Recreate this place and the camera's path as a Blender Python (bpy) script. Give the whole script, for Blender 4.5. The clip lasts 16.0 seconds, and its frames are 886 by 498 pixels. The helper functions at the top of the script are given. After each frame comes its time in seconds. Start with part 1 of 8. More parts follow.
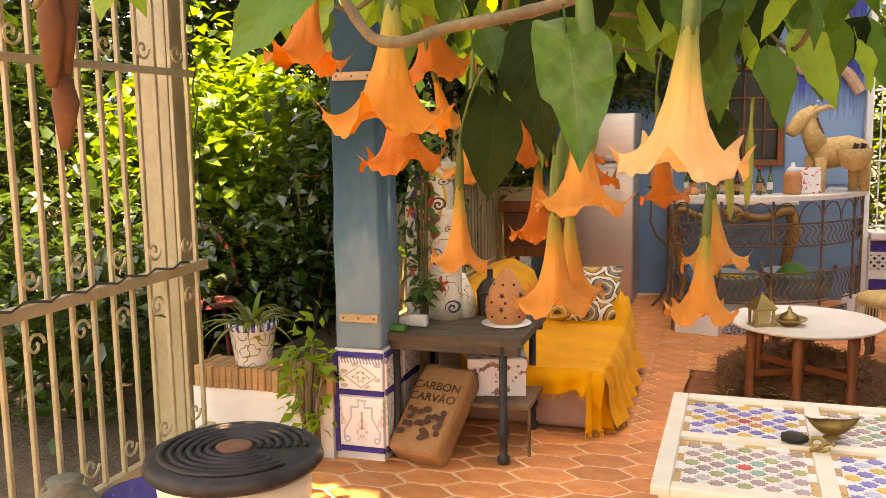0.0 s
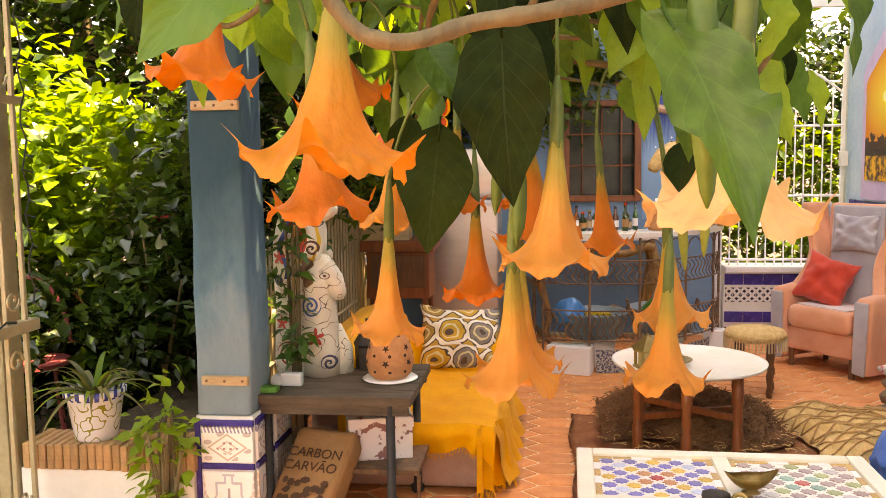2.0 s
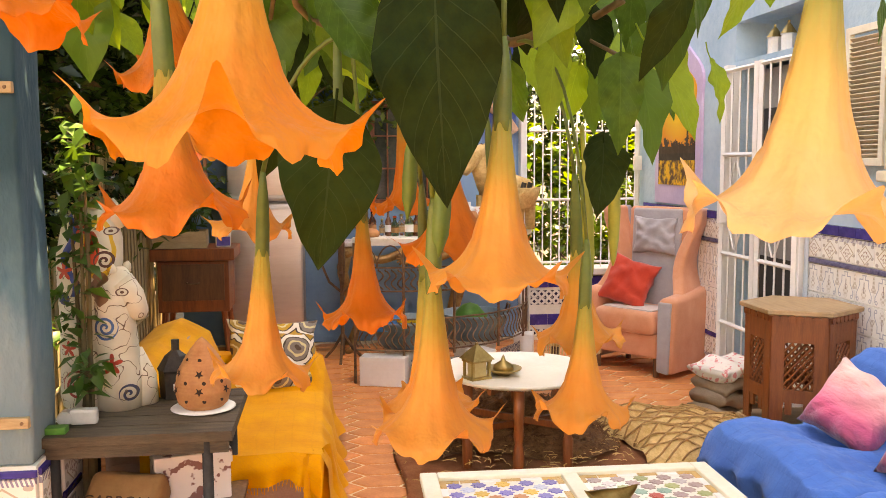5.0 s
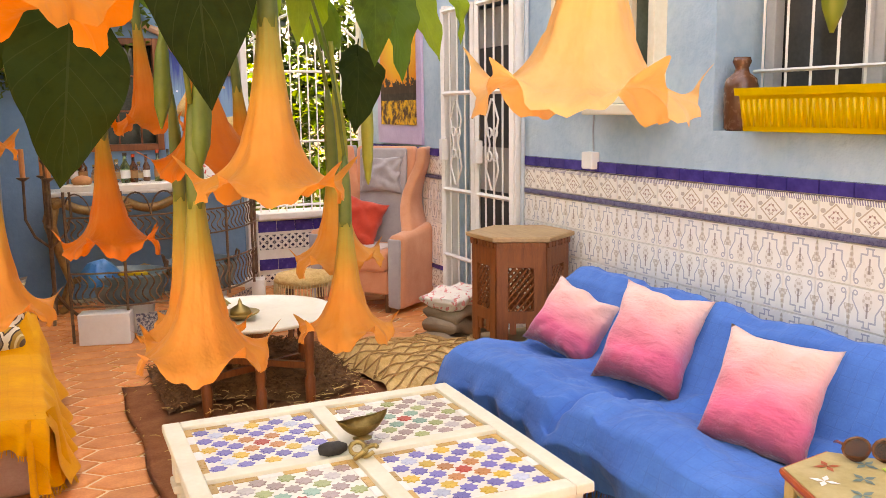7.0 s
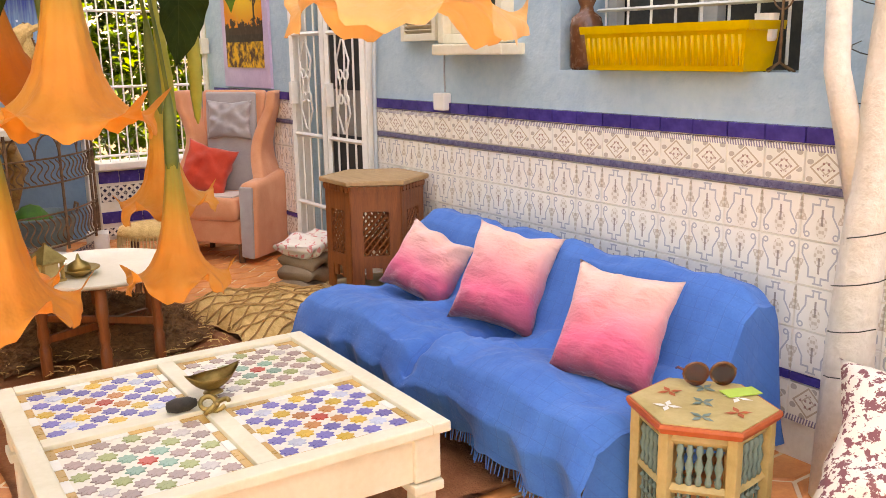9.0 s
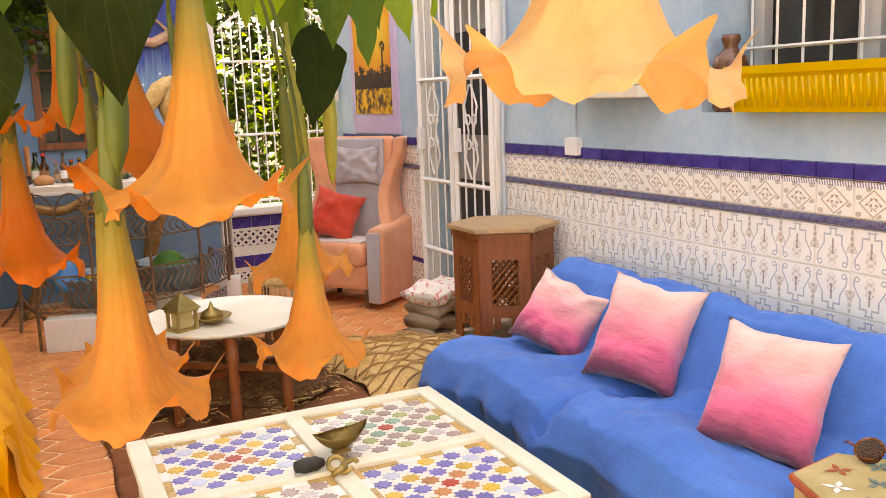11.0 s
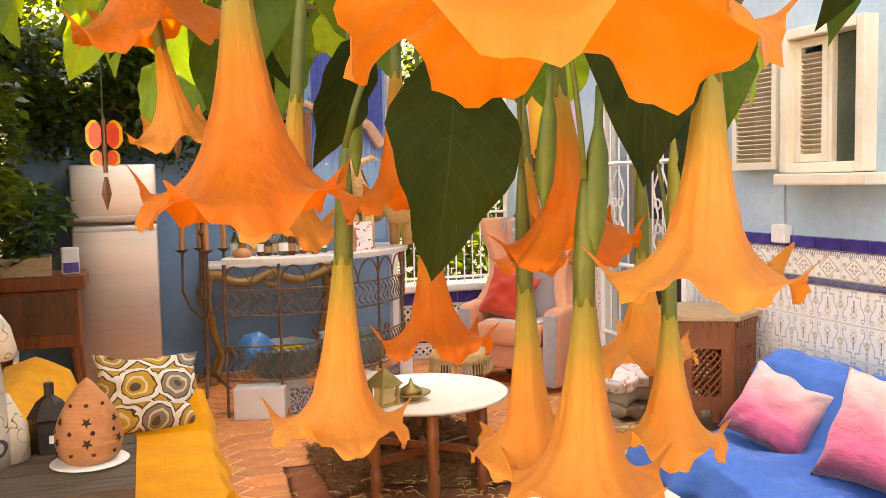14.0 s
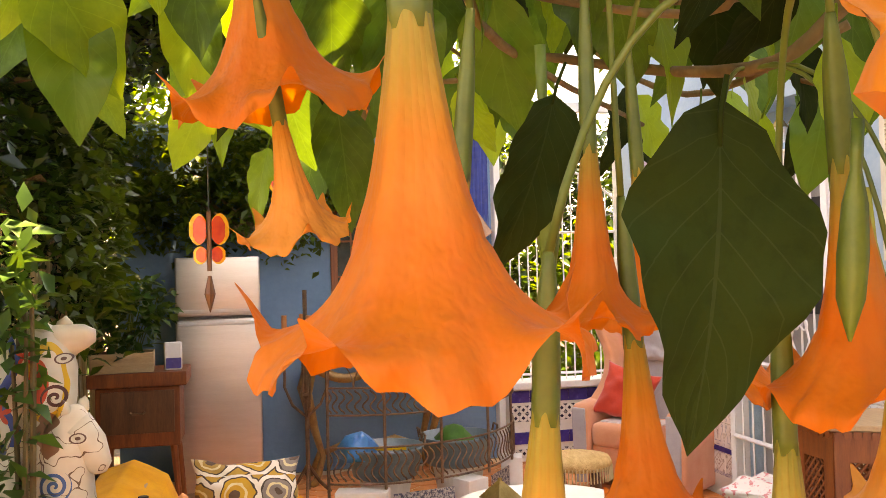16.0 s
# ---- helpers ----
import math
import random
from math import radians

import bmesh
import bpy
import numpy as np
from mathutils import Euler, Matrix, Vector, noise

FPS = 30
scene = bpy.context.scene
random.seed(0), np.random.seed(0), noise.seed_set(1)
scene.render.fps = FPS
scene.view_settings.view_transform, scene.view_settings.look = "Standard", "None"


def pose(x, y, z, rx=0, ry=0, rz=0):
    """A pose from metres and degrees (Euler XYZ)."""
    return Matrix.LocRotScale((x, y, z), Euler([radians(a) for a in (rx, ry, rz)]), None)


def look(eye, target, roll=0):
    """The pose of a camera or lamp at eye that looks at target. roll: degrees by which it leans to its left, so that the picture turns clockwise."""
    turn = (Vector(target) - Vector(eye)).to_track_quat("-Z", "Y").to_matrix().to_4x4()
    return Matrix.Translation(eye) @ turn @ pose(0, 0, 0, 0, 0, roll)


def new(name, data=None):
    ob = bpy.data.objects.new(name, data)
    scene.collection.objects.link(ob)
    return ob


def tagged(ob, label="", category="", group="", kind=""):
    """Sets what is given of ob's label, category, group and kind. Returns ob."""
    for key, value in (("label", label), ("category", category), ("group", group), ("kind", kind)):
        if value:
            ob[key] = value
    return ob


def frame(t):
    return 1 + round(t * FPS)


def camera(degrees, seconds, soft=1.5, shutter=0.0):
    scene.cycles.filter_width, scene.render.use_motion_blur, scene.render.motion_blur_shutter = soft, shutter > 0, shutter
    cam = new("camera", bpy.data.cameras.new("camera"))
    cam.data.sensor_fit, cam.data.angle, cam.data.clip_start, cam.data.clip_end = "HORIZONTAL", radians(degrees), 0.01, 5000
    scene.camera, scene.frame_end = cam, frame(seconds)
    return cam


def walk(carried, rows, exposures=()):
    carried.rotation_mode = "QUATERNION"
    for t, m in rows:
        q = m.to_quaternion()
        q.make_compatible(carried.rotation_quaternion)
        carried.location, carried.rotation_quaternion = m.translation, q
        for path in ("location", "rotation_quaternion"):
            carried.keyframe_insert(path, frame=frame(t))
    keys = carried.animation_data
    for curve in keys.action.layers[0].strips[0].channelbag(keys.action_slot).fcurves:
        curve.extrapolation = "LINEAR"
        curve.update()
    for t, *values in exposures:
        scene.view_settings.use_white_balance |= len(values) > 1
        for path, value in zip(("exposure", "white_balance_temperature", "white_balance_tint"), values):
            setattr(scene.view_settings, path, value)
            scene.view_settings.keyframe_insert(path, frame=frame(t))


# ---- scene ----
cam = camera(53.1, 16.0, soft=0.8)
METRES, EYE, TILT, LEAN, TURN = 1.95, 1.45, 0.0, 0.0, 17.3
ROWS = [
    (0.0, 0.0, 0.0, 0.0, -0.12, -7.78, 0.89),
    (0.5, 0.0342, 0.06, -0.0011, -0.23, -7.55, 0.93),
    (1.0, 0.0376, 0.1065, -0.0005, -0.22, -7.2, 0.6),
    (1.5, -0.0295, 0.1561, 0.0023, -5.2, -6.16, 0.26),
    (2.0, -0.0782, 0.1936, 0.0044, -10.62, -5.72, 0.77),
    (2.5, -0.0697, 0.2318, 0.0014, -12.67, -5.19, 0.48),
    (3.0, -0.0493, 0.2761, -0.0013, -13.25, -5.14, 0.06),
    (3.5, -0.0753, 0.3098, -0.0031, -19.12, -5.27, -0.78),
    (6.0, -0.1302, 0.4109, -0.0143, -30.06, -6.27, 1.13),
    (6.5, -0.1414, 0.4149, -0.0238, -37.7, -7.23, 0.75),
    (7.0, -0.1388, 0.4163, -0.0335, -42.75, -9.0, 0.73),
    (7.5, -0.1308, 0.4214, -0.0409, -46.43, -11.08, 0.83),
    (8.0, -0.122, 0.4206, -0.0443, -49.03, -12.29, 1.06),
    (8.5, -0.1168, 0.4186, -0.0444, -51.94, -12.84, 0.76),
    (11.0, -0.0713, 0.4825, -0.0337, -44.17, -9.84, 2.09),
    (11.5, -0.0789, 0.4924, -0.0277, -38.42, -9.05, 1.11),
    (12.0, -0.1114, 0.5215, -0.0236, -37.61, -8.32, 0.76),
    (12.5, -0.1361, 0.5508, -0.0242, -37.96, -7.94, 0.81),
    (13.0, -0.1594, 0.5753, -0.0305, -37.97, -8.0, 0.85),
    (13.5, -0.1793, 0.594, -0.0285, -37.67, -6.2, 0.8),
    (14.0, -0.1957, 0.6026, -0.0286, -35.89, -4.39, 1.15),
    (14.5, -0.1974, 0.6147, -0.0267, -34.11, -1.09, 1.1),
    (15.0, -0.1642, 0.6416, -0.0261, -30.49, 0.99, 1.24),
    (15.5, -0.138, 0.6748, -0.0238, -28.22, 1.41, 1.07),
    (16.0, -0.1546, 0.7468, -0.0172, -29.77, 1.45, 1.46),
]
walk(cam, [(t, pose(0, 0, EYE, TILT, LEAN, TURN) @ pose(METRES * x, METRES * y, METRES * z, 90 + pitch, roll, yaw)) for t, x, y, z, yaw, pitch, roll in ROWS],
     [(0.0, 3.2, 14000, 28), (3.0, 3.36, 14000, 28), (5.8, 3.36, 14000, 27), (8.0, 3.22, 14000, 26), (11.0, 3.30, 14000, 26), (13.0, 3.38, 14000, 27), (14.5, 3.52, 14000, 28), (15.4, 3.50, 14000, 29), (16.0, 3.40, 14000, 30)])

# ---- world, sun, exposure ----
world = bpy.data.worlds.new("world")
scene.world = world
world.use_nodes = True
SUN_EL, SUN_AZ = 70.0, 104.0   # azimuth from north (+y), clockwise: the sun stands behind the house
wn = world.node_tree
sky = wn.nodes.new("ShaderNodeTexSky")
sky.sky_type, sky.sun_disc = "NISHITA", False
sky.sun_elevation, sky.sun_rotation = radians(SUN_EL), radians(SUN_AZ)
wn.nodes["Background"].inputs[1].default_value = 0.15
wn.links.new(sky.outputs[0], wn.nodes["Background"].inputs[0])
sun = new("sun", bpy.data.lights.new("sun", "SUN"))
sun.data.energy, sun.data.angle, sun.data.color = 3.6, radians(0.55), (1.0, 0.93, 0.80)
sd = Vector((math.sin(radians(SUN_AZ)) * math.cos(radians(SUN_EL)), math.cos(radians(SUN_AZ)) * math.cos(radians(SUN_EL)), math.sin(radians(SUN_EL))))
sun.matrix_world = look(sd * 30, (0, 0, 0))

# ---- node helpers ----
class X:
    """A value in a node tree, with arithmetic."""
    def __init__(self, nt, sock):
        self.nt, self.s = nt, sock
    def op(self, kind, *args):
        n = self.nt.nodes.new("ShaderNodeMath")
        n.operation = kind
        for i, a in enumerate((self, *args)):
            if isinstance(a, X):
                self.nt.links.new(a.s, n.inputs[i])
            else:
                n.inputs[i].default_value = a
        return X(self.nt, n.outputs[0])
    def __add__(self, o): return self.op("ADD", o)
    def __sub__(self, o): return self.op("SUBTRACT", o)
    def __mul__(self, o): return self.op("MULTIPLY", o)
    def __truediv__(self, o): return self.op("DIVIDE", o)
    def absv(self): return self.op("ABSOLUTE")
    def frac(self): return self.op("FRACT")
    def lt(self, v): return self.op("LESS_THAN", v)
    def gt(self, v): return self.op("GREATER_THAN", v)
    def mx(self, o): return self.op("MAXIMUM", o)
    def mn(self, o): return self.op("MINIMUM", o)
    def root(self): return self.op("SQRT")
    def sn(self): return self.op("SINE")


def shader(name):
    m = bpy.data.materials.new(name)
    m.use_nodes = True
    return m, m.node_tree, m.node_tree.nodes["Principled BSDF"]


def mixc(nt, fac, a, b):
    n = nt.nodes.new("ShaderNodeMix")
    n.data_type = "RGBA"
    for i, v in ((0, fac), (6, a), (7, b)):
        if isinstance(v, X):
            nt.links.new(v.s, n.inputs[i])
        elif hasattr(v, "is_linked"):
            nt.links.new(v, n.inputs[i])
        elif i == 0:
            n.inputs[0].default_value = v
        else:
            n.inputs[i].default_value = (*v, 1)
    return n.outputs[2]


def noisev(nt, scale, detail=4, rough=0.6, stretch=None, space="Object"):
    tc = nt.nodes.new("ShaderNodeTexCoord")
    n = nt.nodes.new("ShaderNodeTexNoise")
    n.inputs["Scale"].default_value, n.inputs["Detail"].default_value, n.inputs["Roughness"].default_value = scale, detail, rough
    src = tc.outputs[space]
    if stretch:
        mp = nt.nodes.new("ShaderNodeMapping")
        mp.inputs["Scale"].default_value = stretch
        nt.links.new(src, mp.inputs[0])
        src = mp.outputs[0]
    nt.links.new(src, n.inputs["Vector"])
    return X(nt, n.outputs[0])


def contrast(v, lo, hi):
    n = v.nt.nodes.new("ShaderNodeMapRange")
    n.inputs[1].default_value, n.inputs[2].default_value = lo, hi
    v.nt.links.new(v.s, n.inputs[0])
    return X(v.nt, n.outputs[0])


def bump(nt, bsdf, height, strength, dist=0.01):
    b = nt.nodes.new("ShaderNodeBump")
    b.inputs["Strength"].default_value, b.inputs["Distance"].default_value = strength, dist
    nt.links.new(height.s, b.inputs["Height"])
    nt.links.new(b.outputs[0], bsdf.inputs["Normal"])


def uvx(nt, space="UV"):
    tc = nt.nodes.new("ShaderNodeTexCoord")
    sp = nt.nodes.new("ShaderNodeSeparateXYZ")
    nt.links.new(tc.outputs[space], sp.inputs[0])
    return [X(nt, o) for o in sp.outputs]


def randomv(nt):
    return X(nt, nt.nodes.new("ShaderNodeObjectInfo").outputs["Random"])


def mk(name, c1, c2, scale=6.0, rough=0.6, bmp=0.3, fine=60.0, metal=0.0, stretch=None, vary=0.0, spec=0.5, dist=0.004, lo=0.35, hi=0.65, sheen=0.0):
    """A surface with large patches, fine grain and relief."""
    m, nt, b = shader(name)
    big, small = noisev(nt, scale, 5, 0.65, stretch), noisev(nt, fine, 3, 0.6, stretch)
    col = mixc(nt, contrast(big * 0.7 + small * 0.3, lo, hi), c1, c2)
    if vary:
        hs = nt.nodes.new("ShaderNodeHueSaturation")
        nt.links.new((randomv(nt) * vary + (1 - vary / 2)).s, hs.inputs["Value"])
        nt.links.new(col, hs.inputs["Color"])
        col = hs.outputs[0]
    nt.links.new(col, b.inputs["Base Color"])
    nt.links.new((small * 0.25 + (rough - 0.12)).s, b.inputs["Roughness"])
    b.inputs["Metallic"].default_value = metal
    b.inputs["Specular IOR Level"].default_value = spec
    b.inputs["Sheen Weight"].default_value = sheen
    if bmp:
        bump(nt, b, big * 0.4 + small * 0.6, bmp, dist)
    return m


def woven(m, step, strength):
    """Raised squares of a waffle weave over a cloth."""
    nt = m.node_tree
    b = nt.nodes["Principled BSDF"]
    x, y, z = uvx(nt, "Object")
    line = ((y / step).frac() - 0.5).absv().gt(0.46).mx((((x + z) / step).frac() - 0.5).absv().gt(0.46))
    wv = noisev(nt, 40, 2)
    src = [l.from_socket for l in nt.links if l.to_socket == b.inputs["Base Color"]][0]
    nt.links.new(mixc(nt, line * contrast(wv, 0.3, 0.6) * (0.22 if step < 0.06 else 0.12), src, (0.01, 0.05, 0.22) if step < 0.06 else (0.45, 0.14, 0.005)), b.inputs["Base Color"])
    bump(nt, b, (line * -1.0) + wv * 0.8, strength, 0.004)


def leafy(name, c1, c2, transl=0.35, rough=0.4, scale=8.0, veins=True, spec=0.4):
    """A leaf: veins along its UVs, light shining through."""
    m, nt, b = shader(name)
    u, v, _ = uvx(nt)
    n = noisev(nt, scale, 4)
    mid = (u - 0.5).absv()
    side = ((v * 7.0 - mid * 5.0).frac() - 0.5).absv()
    vein = mid.lt(0.012).mx(side.gt(0.475)) if veins else mid.lt(0.0)
    col = mixc(nt, contrast(n + (randomv(nt) - 0.5) * 0.5, 0.3, 0.7), c1, c2)
    col = mixc(nt, vein * 0.22, col, tuple(min(1, x * 1.6 + 0.03) for x in c2))
    nt.links.new(col, b.inputs["Base Color"])
    b.inputs["Roughness"].default_value, b.inputs["Specular IOR Level"].default_value = rough, spec
    bump(nt, b, (side * 0.6) + n * 0.5, 0.35, 0.004)
    t = nt.nodes.new("ShaderNodeBsdfTranslucent")
    nt.links.new(mixc(nt, 0.65, col, tuple(min(1, x * 2.0) for x in (c2[0] * 1.25, c2[1], c2[2] * 0.5))), t.inputs[0])
    ms = nt.nodes.new("ShaderNodeMixShader")
    ms.inputs[0].default_value = transl
    nt.links.new(b.outputs[0], ms.inputs[1])
    nt.links.new(t.outputs[0], ms.inputs[2])
    nt.links.new(ms.outputs[0], nt.nodes["Material Output"].inputs[0])
    return m


def petal(name, neck, body, rim, transl=0.4):
    m, nt, b = shader(name)
    x, y, z = uvx(nt, "Object")
    n, f = noisev(nt, 14, 4, 0.6, (1, 1, 0.5)), noisev(nt, 90, 2, 0.5, (1, 1, 0.15))
    h = contrast(z + (n - 0.5) * 0.05, 0.02, 0.21)
    col = mixc(nt, contrast(z + (n - 0.5) * 0.05, 0.05, 0.15), mixc(nt, contrast(z + (n - 0.5) * 0.04, -0.03, 0.09), rim, body), neck)
    col = mixc(nt, contrast(z + (n - 0.5) * 0.03, 0.095, 0.175), col, (0.24, 0.28, 0.045))
    ang = y.op("ARCTAN2", x)
    streak = contrast((ang * 15.0 + n * 5.0).sn() * 0.45 + f * 0.5, 0.25, 0.75)
    deep = (body[0] * 0.80, body[1] * 0.58, body[2] * 0.35)
    col = mixc(nt, streak * 0.10, col, deep)
    blot = noisev(nt, 9, 3, 0.6)
    col = mixc(nt, contrast(blot, 0.48, 0.72) * 0.40, col, deep)
    col = mixc(nt, contrast(blot, 0.50, 0.28) * 0.14, col, (0.92, 0.60, 0.22))
    nt.links.new(col, b.inputs["Base Color"])
    b.inputs["Roughness"].default_value = 0.62
    b.inputs["Sheen Weight"].default_value = 0.1
    crinkle = contrast(noisev(nt, 38, 3, 0.55, (1, 1, 0.6)), 0.35, 0.65)
    bump(nt, b, f * 0.15 + n * 1.4 + crinkle * 0.36 + streak * 0.05, 0.7, 0.007)
    t = nt.nodes.new("ShaderNodeBsdfTranslucent")
    nt.links.new(col, t.inputs[0])
    ms = nt.nodes.new("ShaderNodeMixShader")
    ms.inputs[0].default_value = transl
    nt.links.new(b.outputs[0], ms.inputs[1])
    nt.links.new(t.outputs[0], ms.inputs[2])
    nt.links.new(ms.outputs[0], nt.nodes["Material Output"].inputs[0])
    return m


def printed(name, draw, rough=0.25, soft=False):
    """A pattern printed on a flat thing: draw(nt, u, v) gives the colour, over the UVs."""
    m, nt, b = shader(name)
    u, v, w = uvx(nt)
    col = draw(nt, u, v)
    n = noisev(nt, 25, 4)
    col = mixc(nt, contrast(n, 0.45, 0.8) * 0.10, col, (0.45, 0.38, 0.28))
    nt.links.new(col, b.inputs["Base Color"])
    b.inputs["Roughness"].default_value = rough
    bump(nt, b, n, 0.25 if soft else 0.08, 0.004)
    return m


# ---- materials ----
PLASTER = mk("blue_plaster", (0.30, 0.47, 0.58), (0.45, 0.60, 0.66), 2.2, 0.85, 0.7, 22, dist=0.02)
PLASTER_DEEP = mk("deep_blue_plaster", (0.12, 0.25, 0.38), (0.17, 0.32, 0.46), 2.5, 0.8, 0.5, 25, dist=0.01)
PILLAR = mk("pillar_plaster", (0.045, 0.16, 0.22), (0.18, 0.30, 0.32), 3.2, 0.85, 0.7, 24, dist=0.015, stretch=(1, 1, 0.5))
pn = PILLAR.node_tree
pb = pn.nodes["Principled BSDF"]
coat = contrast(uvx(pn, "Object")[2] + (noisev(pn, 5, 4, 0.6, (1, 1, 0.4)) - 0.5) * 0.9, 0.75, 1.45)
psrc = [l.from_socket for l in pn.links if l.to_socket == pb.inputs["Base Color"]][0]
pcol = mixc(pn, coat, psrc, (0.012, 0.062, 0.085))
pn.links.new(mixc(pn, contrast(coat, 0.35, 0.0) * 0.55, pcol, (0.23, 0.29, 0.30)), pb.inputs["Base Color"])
WHITEWASH = mk("whitewash", (0.72, 0.68, 0.58), (0.82, 0.79, 0.70), 3, 0.85, 0.5, 30, dist=0.01)
CREAM = mk("cream_enamel", (0.33, 0.25, 0.13), (0.46, 0.37, 0.21), 7, 0.4, 0.25, 60)
WHITE_IRON = mk("white_iron", (0.72, 0.70, 0.64), (0.82, 0.80, 0.75), 8, 0.45, 0.25, 60)
GROUT = mk("grout", (0.74, 0.53, 0.33), (0.84, 0.64, 0.43), 5, 0.9, 0.3, 80)
GROUT_W = mk("white_grout", (0.70, 0.66, 0.58), (0.80, 0.77, 0.70), 5, 0.9, 0.2, 80)
TERRA = mk("terracotta", (0.58, 0.175, 0.05), (0.76, 0.31, 0.11), 9, 0.55, 0.25, 70, vary=0.35)
BRICK = mk("brick", (0.40, 0.20, 0.08), (0.55, 0.31, 0.14), 14, 0.8, 0.6, 60, vary=0.3)
SOIL = mk("soil", (0.05, 0.035, 0.02), (0.13, 0.09, 0.05), 9, 0.95, 0.9, 40, dist=0.03)
BLUE_TILE = mk("cobalt_tile", (0.035, 0.025, 0.17), (0.07, 0.05, 0.26), 9, 0.22, 0.1, 40, vary=0.3)
DARKWOOD = mk("dark_wood", (0.09, 0.032, 0.013), (0.20, 0.08, 0.03), 5, 0.45, 0.4, 45, stretch=(6, 6, 0.7))
REDWOOD = mk("red_wood", (0.17, 0.038, 0.009), (0.33, 0.088, 0.022), 5, 0.45, 0.4, 45, stretch=(6, 6, 0.7))
GREYWOOD = mk("weathered_wood", (0.045, 0.030, 0.018), (0.12, 0.085, 0.05), 6, 0.8, 0.6, 40, stretch=(1, 7, 7))
PALEWOOD = mk("pale_wood", (0.42, 0.26, 0.12), (0.58, 0.40, 0.22), 6, 0.6, 0.4, 40, stretch=(1, 6, 6))
TOPWOOD = mk("worn_table_wood", (0.35, 0.20, 0.09), (0.50, 0.31, 0.15), 6, 0.5, 0.3, 40, stretch=(6, 1, 6))
IVORY = mk("ivory_paint", (0.70, 0.63, 0.46), (0.80, 0.75, 0.60), 6, 0.5, 0.25, 50)
IRON = mk("rusty_iron", (0.085, 0.045, 0.024), (0.26, 0.14, 0.07), 18, 0.6, 0.5, 80, metal=0.25)
GILT = mk("aged_gilt_wood", (0.22, 0.10, 0.03), (0.46, 0.26, 0.085), 14, 0.45, 0.6, 60, metal=0.15)
CAST = mk("cast_iron", (0.018, 0.015, 0.012), (0.055, 0.045, 0.038), 12, 0.55, 0.5, 70, metal=0.3)
BLUECLOTH = mk("blue_throw", (0.010, 0.13, 0.44), (0.025, 0.20, 0.57), 5, 0.95, 0.5, 180, sheen=0.1, dist=0.003)
YELLOWCLOTH = mk("yellow_throw", (0.72, 0.26, 0.006), (0.84, 0.37, 0.012), 6, 0.95, 0.7, 140, sheen=0.03, dist=0.004)
woven(BLUECLOTH, 0.055, 0.9)
woven(YELLOWCLOTH, 0.07, 0.15)
DUSTYPINK = mk("dusty_pink_cover", (0.44, 0.25, 0.18), (0.56, 0.36, 0.27), 5, 0.95, 0.5, 90)
SALMON = mk("salmon_upholstery", (0.66, 0.24, 0.11), (0.76, 0.34, 0.19), 6, 0.9, 0.4, 160, sheen=0.3)
GREYCLOTH = mk("grey_upholstery", (0.33, 0.29, 0.29), (0.44, 0.40, 0.39), 6, 0.9, 0.4, 160, sheen=0.3)
SILVER = mk("brushed_steel", (0.62, 0.56, 0.51), (0.72, 0.67, 0.62), 2, 0.34, 0.05, 30, metal=0.9, stretch=(1, 1, 8))
CERAMIC = mk("clay_ceramic", (0.48, 0.17, 0.06), (0.62, 0.27, 0.11), 12, 0.7, 0.3, 60)
HOLE = mk("hollow_shade", (0.03, 0.012, 0.006), (0.06, 0.025, 0.012), 10, 0.9, 0.1)
BRASS = mk("aged_brass", (0.30, 0.19, 0.06), (0.50, 0.34, 0.13), 12, 0.38, 0.3, 70, metal=0.75)
TRAY = mk("tray_metal", (0.76, 0.68, 0.54), (0.86, 0.80, 0.67), 6, 0.35, 0.15, 50, metal=0.1)
RUG = mk("worn_rug", (0.36, 0.115, 0.045), (0.56, 0.24, 0.11), 9, 0.98, 0.9, 120, dist=0.01)
HIDE = mk("shaggy_hide", (0.14, 0.055, 0.02), (0.36, 0.17, 0.07), 10, 0.98, 1.0, 50, dist=0.03, stretch=(1, 3, 3))
STRAW = mk("straw", (0.58, 0.32, 0.10), (0.82, 0.55, 0.24), 14, 0.85, 1.0, 90, dist=0.01, stretch=(3, 1, 3))
YELLOWPOT = mk("yellow_plastic", (0.62, 0.36, 0.005), (0.76, 0.47, 0.01), 6, 0.4, 0.2, 40)
BROWNGLAZE = mk("brown_glaze", (0.10, 0.035, 0.016), (0.22, 0.09, 0.045), 5, 0.25, 0.1, 40)
WHITEPAINT = mk("white_paint", (0.76, 0.73, 0.67), (0.84, 0.82, 0.77), 5, 0.5, 0.2, 50)
MARBLE = mk("marble_top", (0.70, 0.66, 0.58), (0.82, 0.79, 0.72), 4, 0.3, 0.1, 30)
ZINC = mk("blue_grey_enamel", (0.09, 0.17, 0.20), (0.20, 0.31, 0.34), 6, 0.4, 0.2, 40)
BLUEPLASTIC = mk("blue_plastic", (0.01, 0.22, 0.55), (0.03, 0.35, 0.72), 6, 0.3, 0.2, 20)
GREENTOY = mk("green_plastic", (0.03, 0.16, 0.02), (0.07, 0.30, 0.04), 8, 0.5, 0.3, 30)
REDCLOTH = mk("red_cushion", (0.52, 0.035, 0.015), (0.66, 0.065, 0.03), 6, 0.95, 0.4, 120, sheen=0.3)
TOWEL = mk("taupe_towel", (0.28, 0.19, 0.12), (0.40, 0.29, 0.20), 6, 0.98, 0.8, 150)
